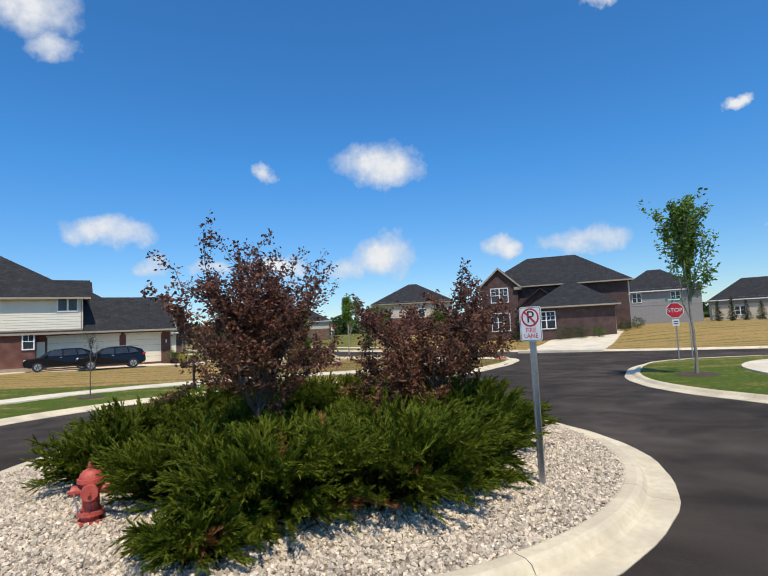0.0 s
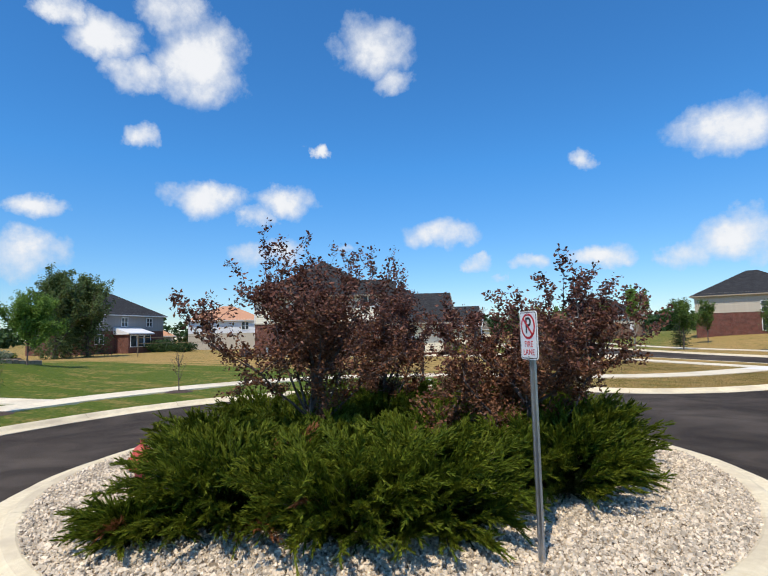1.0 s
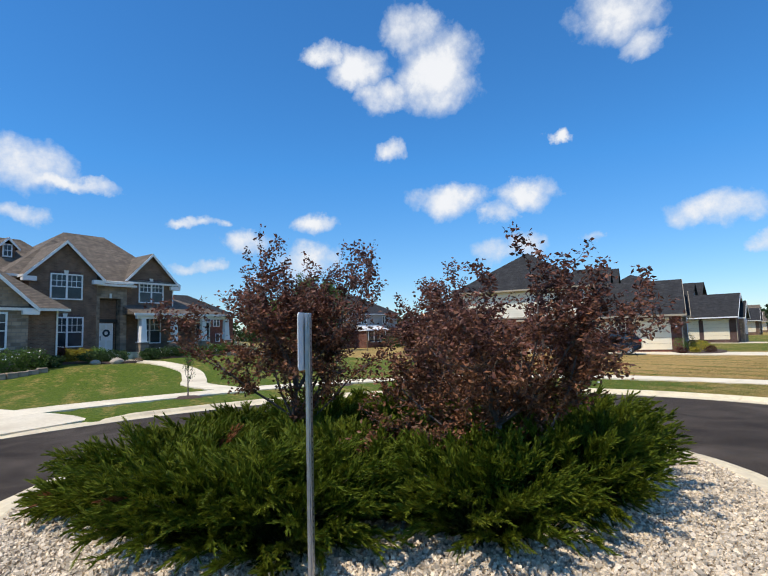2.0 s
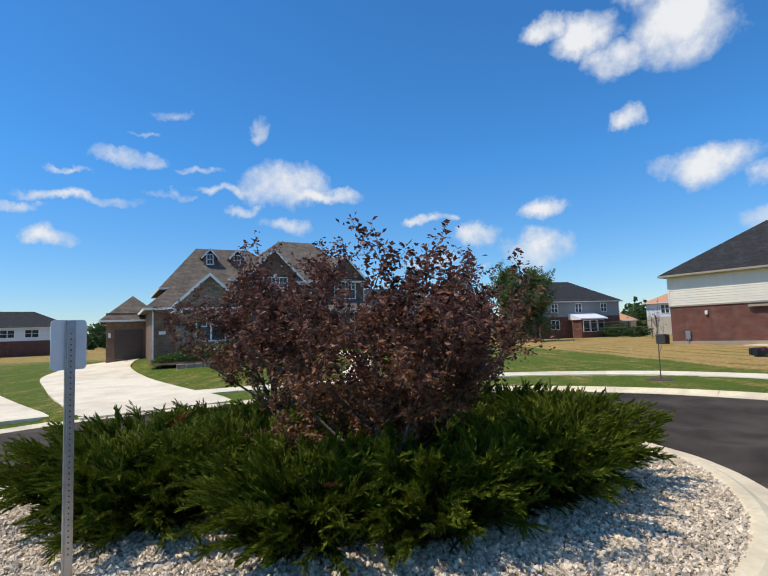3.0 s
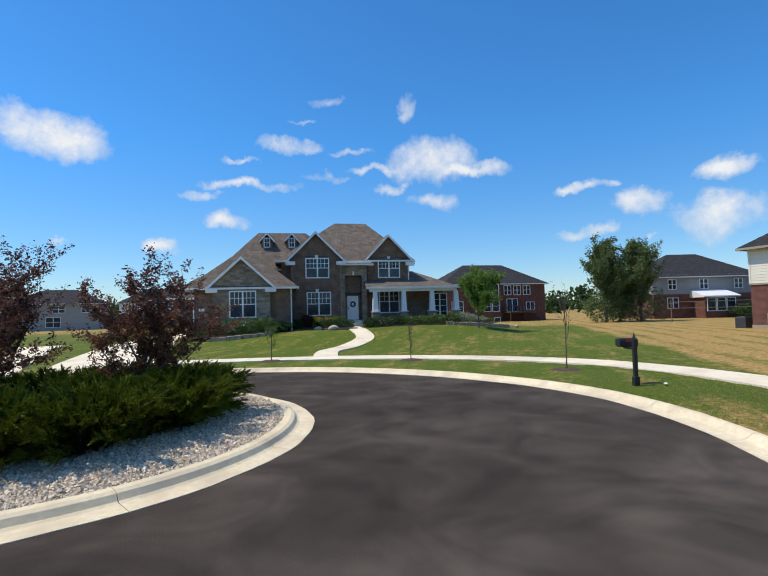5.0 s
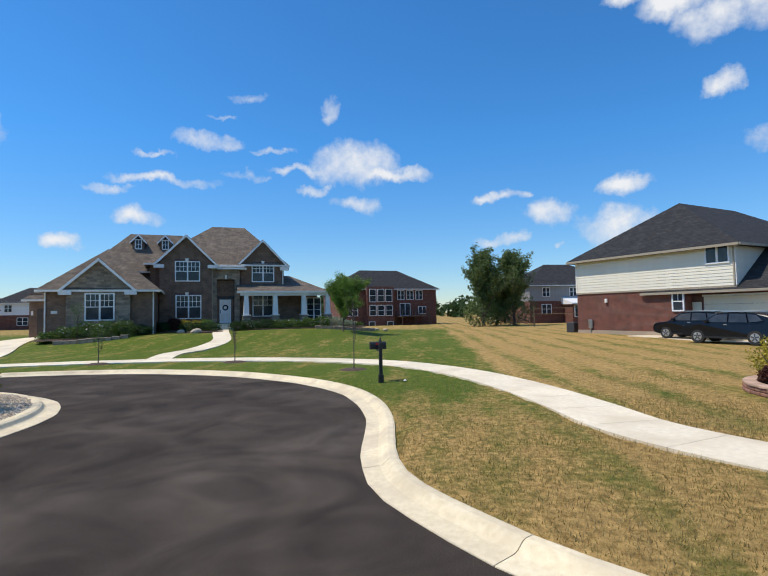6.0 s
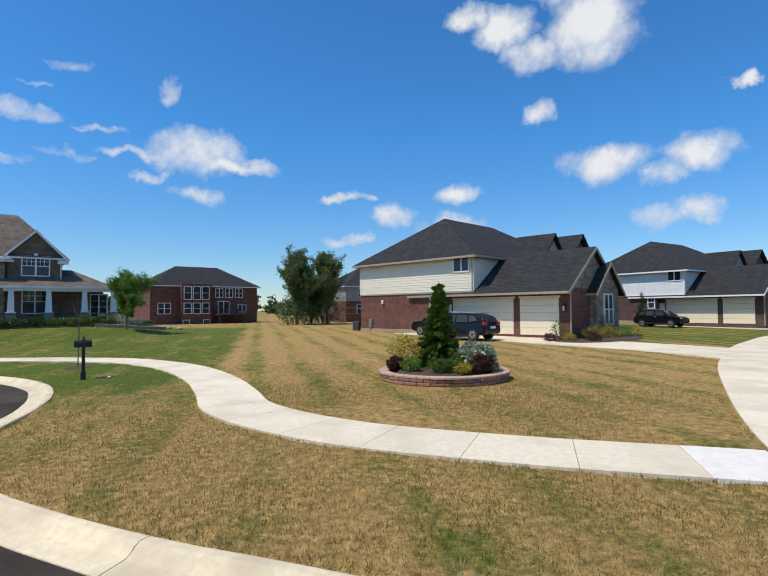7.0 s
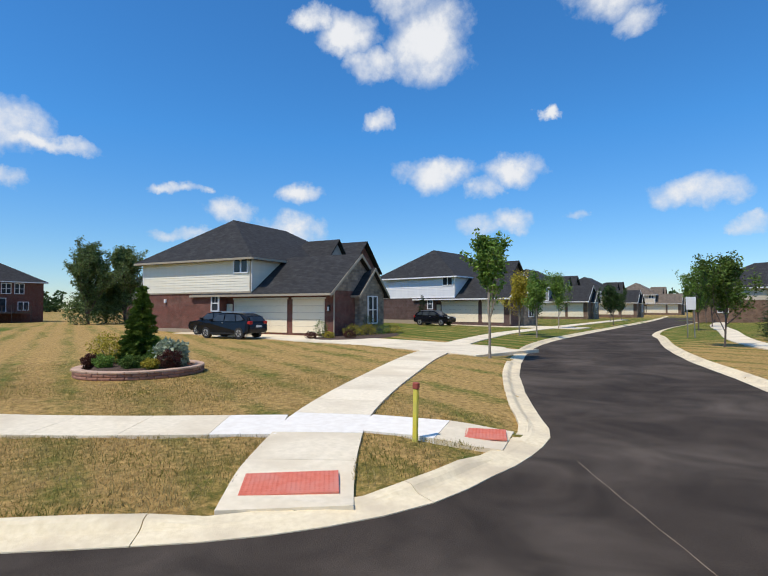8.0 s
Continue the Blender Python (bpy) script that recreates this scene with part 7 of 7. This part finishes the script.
# stone edging and boulders of those beds
for s, d, n, step in ((-11.0, -8.0, 9, 0.5), (7.6, -3.9, 11, 0.5)):
    for k in range(n):
        x, y = on_house(B_POS, 115.2, s + k * step, d - 0.5 * math.sin(k / (n - 1) * math.pi))
        bm = box(-0.24, 0.24, -0.14, 0.14, -0.1, 0.26 + 0.03 * math.sin(k * 5.1), 0.03)
        ob = tagged(mesh_ob("edging_stone", bm, M["stone"]), "rough grey stone block edging a planting bed", "edging stone", "edging stones")
        ob.matrix_world = pose(x, y, lawn_at(x, y), 0, 0, 113 + 12 * math.sin(k * 2.7))
for s, d, r in ((-2.3, -6.2, 0.42), (-3.4, -5.9, 0.3), (11.6, -2.9, 0.3), (13.0, -2.4, 0.25), (13.6, -2.2, 0.22), (14.6, -1.8, 0.25)):
    x, y = on_house(B_POS, 115.2, s, d)
    bm = bmesh.new()
    bmesh.ops.create_icosphere(bm, subdivisions=2, radius=r)
    for v in bm.verts:
        v.co *= 1 + 0.25 * noise.noise(v.co * 2.3 + Vector((s, d, 0)))
        v.co.z *= 0.6
    ob = tagged(mesh_ob("boulder", bm, M["boulder"]), "pale rounded boulder lying in the front garden", "boulder", "boulders")
    ob.matrix_world = pose(x, y, lawn_at(x, y) + 0.1)
x, y = on_house(B_POS, 115.2, 9.2, -6.3)
tree(41, pose(x, y, lawn_at(x, y)), "small bright green multi-stemmed tree beside the porch", 4.9, 2.2, 16, 0.8, "leaf_bright", 0.13, 18, "bark", "garden trees", 2, 0.2, 0.5, 0.06, 0.6, 0.2)
x, y = on_house(B_POS, 115.2, -9.9, -7.6)
tree(42, pose(x, y, lawn_at(x, y)), "thin young garden tree before the stone gable", 2.9, 1.6, 6, 0.5, "leaf_green", 0.10, 2, "bark", "garden trees", 1, 0.2, 0.4, 0.03, 0.6, 0.2)

# corner house shrubs
for i, (s, d, w, h) in enumerate(((5.2, -5.6, 1.6, 1.1), (8.9, -7.3, 1.7, 1.4), (10.4, -7.3, 1.6, 1.2), (12.0, -7.4, 1.4, 1.0), (14.6, -3.6, 1.4, 1.0), (16.0, -1.0, 1.4, 1.2), (3.9, -2.2, 1.1, 0.9))):
    x, y = on_house((11.3, 59.4), -20, s, d)
    shrub(400 + i, x, y, lawn_at(x, y), w, h, "leaf_dark" if i % 3 else "leaf_green", "rounded dark green shrub before the brick house", 600, 0.11, group="corner house shrubs")

# ---------------- street trees ----------------
for i, (x, y, h, leaf, sp, tr) in enumerate(((-3.4, 46.1, 5.4, "leaf_bright", 0.08, 4.5), (-15.6, 60.0, 4.8, "leaf_yellow", 0.5, 2.9), (-13.2, 59.3, 4.6, "leaf_bright", 0.4, 3.2), (-23.0, 72.8, 5.6, "leaf_bright", 0.3, 3.8),
                                             (-26.9, 86.9, 5.0, "leaf_dark", 0.55, 2.8), (-37.5, 101.0, 5.2, "leaf_dark", 0.55, 2.8), (-42.0, 110.0, 5.0, "leaf_dark", 0.55, 2.8), (-1.4, 61.1, 5.2, "leaf_green", 0.62, 2.9),
                                             (-13.0, 80.0, 6.0, "leaf_bright", 0.55, 3.2), (-17.0, 90.0, 6.0, "leaf_green", 0.55, 3.2), (6.0, 57.5, 4.6, "leaf_green", 0.6, 2.4), (0.0, 76.0, 5.0, "leaf_green", 0.55, 2.6), (-25.0, 104.0, 6.5, "leaf_dark", 0.55, 3.2))):
    tree(500 + i, pose(x, y, lawn_at(x, y) - 0.03, 0, 0, 37 * i), {"leaf_green": "young green street tree in the verge", "leaf_yellow": "yellowing street tree in the verge", "leaf_bright": "light green young street tree in the verge",
         "leaf_dark": "dark green round-headed street tree in the verge"}[leaf], h, tr, 10, sp, leaf, 0.16, 8, "bark_pale" if i < 4 else "bark", "street trees", 2, 0.25, 0.35, 0.06, 0.3 if i == 0 else 0.6, 0.12 if i == 0 else 0.2)
x, y = on_house((-44.9, 64.2), 21, 7.6, -1.2)
spruce(601, pose(x, y, lawn_at(x, y)), 3.6, 1.0, "small dark conifer beside the white-sided house", 2500, "leaf_dark")
spruce(602, pose(-2.4, 69.4, lawn_at(-2.4, 69.4)), 4.2, 1.2, "dark conifer in the far verge", 2500, "leaf_dark")
wp = thing("street_sign", pose(-7.1, 68.2, lawn_at(-7.1, 68.2), 0, 0, 60), "white sign panel on two posts in the verge", "street sign")
part("panel", box(-0.35, 0.35, -0.02, 0.02, 2.0, 2.9, 0.01), M["sign_white"], wp)
for sx in (-0.25, 0.25):
    part("post", box(sx - 0.03, sx + 0.03, 0.02, 0.07, -0.2, 2.9), M["steel"], wp)

# ---------------- back lots ----------------
tree(701, pose(-66.9, 31.2, 0.2), "tall dense cottonwood standing in the open lot", 10.4, 7.6, 20, 0.34, "leaf_cotton", 0.27, 15, "bark", "cottonwoods", 2, 0.2, 0.05, 0.2, 0.6, 0.34)
tree(702, pose(-68.5, 35.8, 0.2), "tall dense cottonwood standing in the open lot", 10.8, 8.0, 20, 0.34, "leaf_cotton", 0.27, 15, "bark", "cottonwoods", 2, 0.2, 0.05, 0.2, 0.6, 0.34)
tree(703, pose(-69.6, 33.4, 0.2), "bushy lower cottonwood between two taller ones", 7.0, 4.6, 16, 0.6, "leaf_cotton", 0.27, 15, "bark", "cottonwoods", 2, 0.15, 0.06, 0.15, 0.6, 0.34)
for i, (x, y, w, h) in enumerate(((-78.0, 52.5, 5.0, 2.0), (-82.0, 55.0, 4.0, 2.2), (-74.0, 54.0, 4.0, 1.6))):
    shrub(720 + i, x, y, 0.1, w, h, "leaf_dark", "broad dark green shrub mound in the back lot", 1500, 0.3, group="back lot shrubs")
for i in range(6):
    spruce(740 + i, pose(-92.0 + i * 1.6, 56.0 + i * 1.2, 0.1), 3.4 + 0.5 * math.sin(i * 2.1), 0.8, "dark narrow conifer of a back lot hedge", 900, "leaf_dark", "back lot conifers")
net = thing("volleyball_net", pose(-55.5, 40.5, 0.3, 0, 0, 70), "slack volleyball net on two wooden posts", "net")
for sx in (-4.5, 4.5):
    part("post", tube((sx, 0, -0.2), (sx, 0, 2.5), 0.06, 0.05, 8), M["stake_wood"], net)
for k in range(2):
    part("rope", box(-4.5, 4.5, -0.02, 0.02, 1.5 + k * 0.7, 1.56 + k * 0.7), M["stake_wood"], net)
acu = thing("air_conditioner", pose(*on_house(A_POS, 33, -1.2, 0.8), lawn_at(-35.8, 35.4), 0, 0, 33), "grey outdoor air conditioning unit beside the brick wall", "air conditioner")
part("case", box(-0.4, 0.4, -0.4, 0.4, 0.0, 0.8, 0.03), M["steel_dark"], acu)
part("fan_grille", tube((0, 0, 0.8), (0, 0, 0.84), 0.32, 0.30, 20), M["black"], acu)

for i, (x, y, w, h) in enumerate(((-66.4, 30.4, 4.6, 4.2), (-68.0, 36.0, 5.0, 4.6), (-68.5, 33.2, 4.4, 3.6))):
    shrub(760 + i, x, y, 0.1, w, h, "leaf_cotton", "leafy suckers at the foot of the cottonwoods", 2000, 0.27, group="back lot shrubs")
for i in range(12):
    spruce(780 + i, pose(46.0 + i * 1.5, 71.0 - i * 0.7, lawn_at(46.0 + i * 1.5, 71.0 - i * 0.7)), 3.0 + 0.4 * math.sin(i * 1.7), 0.8, "dark clipped conifer in a hedge row", 900, "leaf_dark", "hedge conifers")

# far woods round the horizon
rngw = np.random.default_rng(11)
pts = []
for k in range(900):
    a = rngw.uniform(-math.pi, math.pi)
    r = rngw.uniform(190, 420)
    cx0, cy0, hh, ww = r * math.cos(a), 20 + r * math.sin(a), rngw.uniform(5, 12) * (r / 260) ** 0.5, rngw.uniform(6, 13)
    n = 130
    d = rngw.normal(size=(n, 3))
    d /= np.linalg.norm(d, axis=1)[:, None]
    pts.append(d * (rngw.uniform(0.6, 1.05, n))[:, None] * (ww / 2, ww / 2, hh / 2) + (cx0, cy0, hh / 2 + 0.2))
v, f = leaf_mesh(rngw, np.concatenate(pts), 2.0, aspect=0.8)
tagged(raw_ob("far_woods", v.tolist(), f.tolist(), M["leaf_dark"]), "belt of distant green trees along the horizon", "woods", kind="stuff")

# ---------------- grass blades by the road ----------------
rngg = np.random.default_rng(13)
N = 300000
bx_, by_ = rngg.uniform(-10, 9, N), rngg.uniform(20, 38, N)
dens = np.exp(-((bx_ - 5.5) ** 2 + (by_ - 28) ** 2) / 110)
keep = rngg.uniform(0, 1, N) < dens
bx_, by_ = bx_[keep], by_[keep]
dk = seg_distance(bx_, by_, road_poly[::2])
ok = ~inside(bx_, by_, road_poly) & (dk > 0.02) & (np.hypot(bx_ - 7.9, by_ - 33.0) > 1.0) & (np.hypot(bx_ - 7.0, by_ - 37.25) > 0.9)
for pts_, width in WALKS:
    ok &= seg_distance(bx_, by_, smooth_line(pts_, 0.8), False) > width / 2 - 0.03
bx_, by_, dk = bx_[ok], by_[ok], dk[ok]
n = len(bx_)
bz_ = lawn(bx_, by_, dk) - 0.01
hgt = rngg.uniform(0.03, 0.07, n)
th = rngg.uniform(0, math.pi, n)
lean_ = rngg.normal(size=(n, 2)) * 0.022
wv = rngg.uniform(0.004, 0.008, n)
vv = np.stack([np.stack([bx_ - np.cos(th) * wv, by_ - np.sin(th) * wv, bz_], 1), np.stack([bx_ + np.cos(th) * wv, by_ + np.sin(th) * wv, bz_], 1), np.stack([bx_ + lean_[:, 0], by_ + lean_[:, 1], bz_ + hgt], 1)], 1).reshape(-1, 3)
tagged(raw_ob("grass_blades", vv.tolist(), np.arange(len(vv)).reshape(-1, 3).tolist(), M["grass_blade"]), "short dry and green grass blades by the kerb", "grass", kind="stuff")
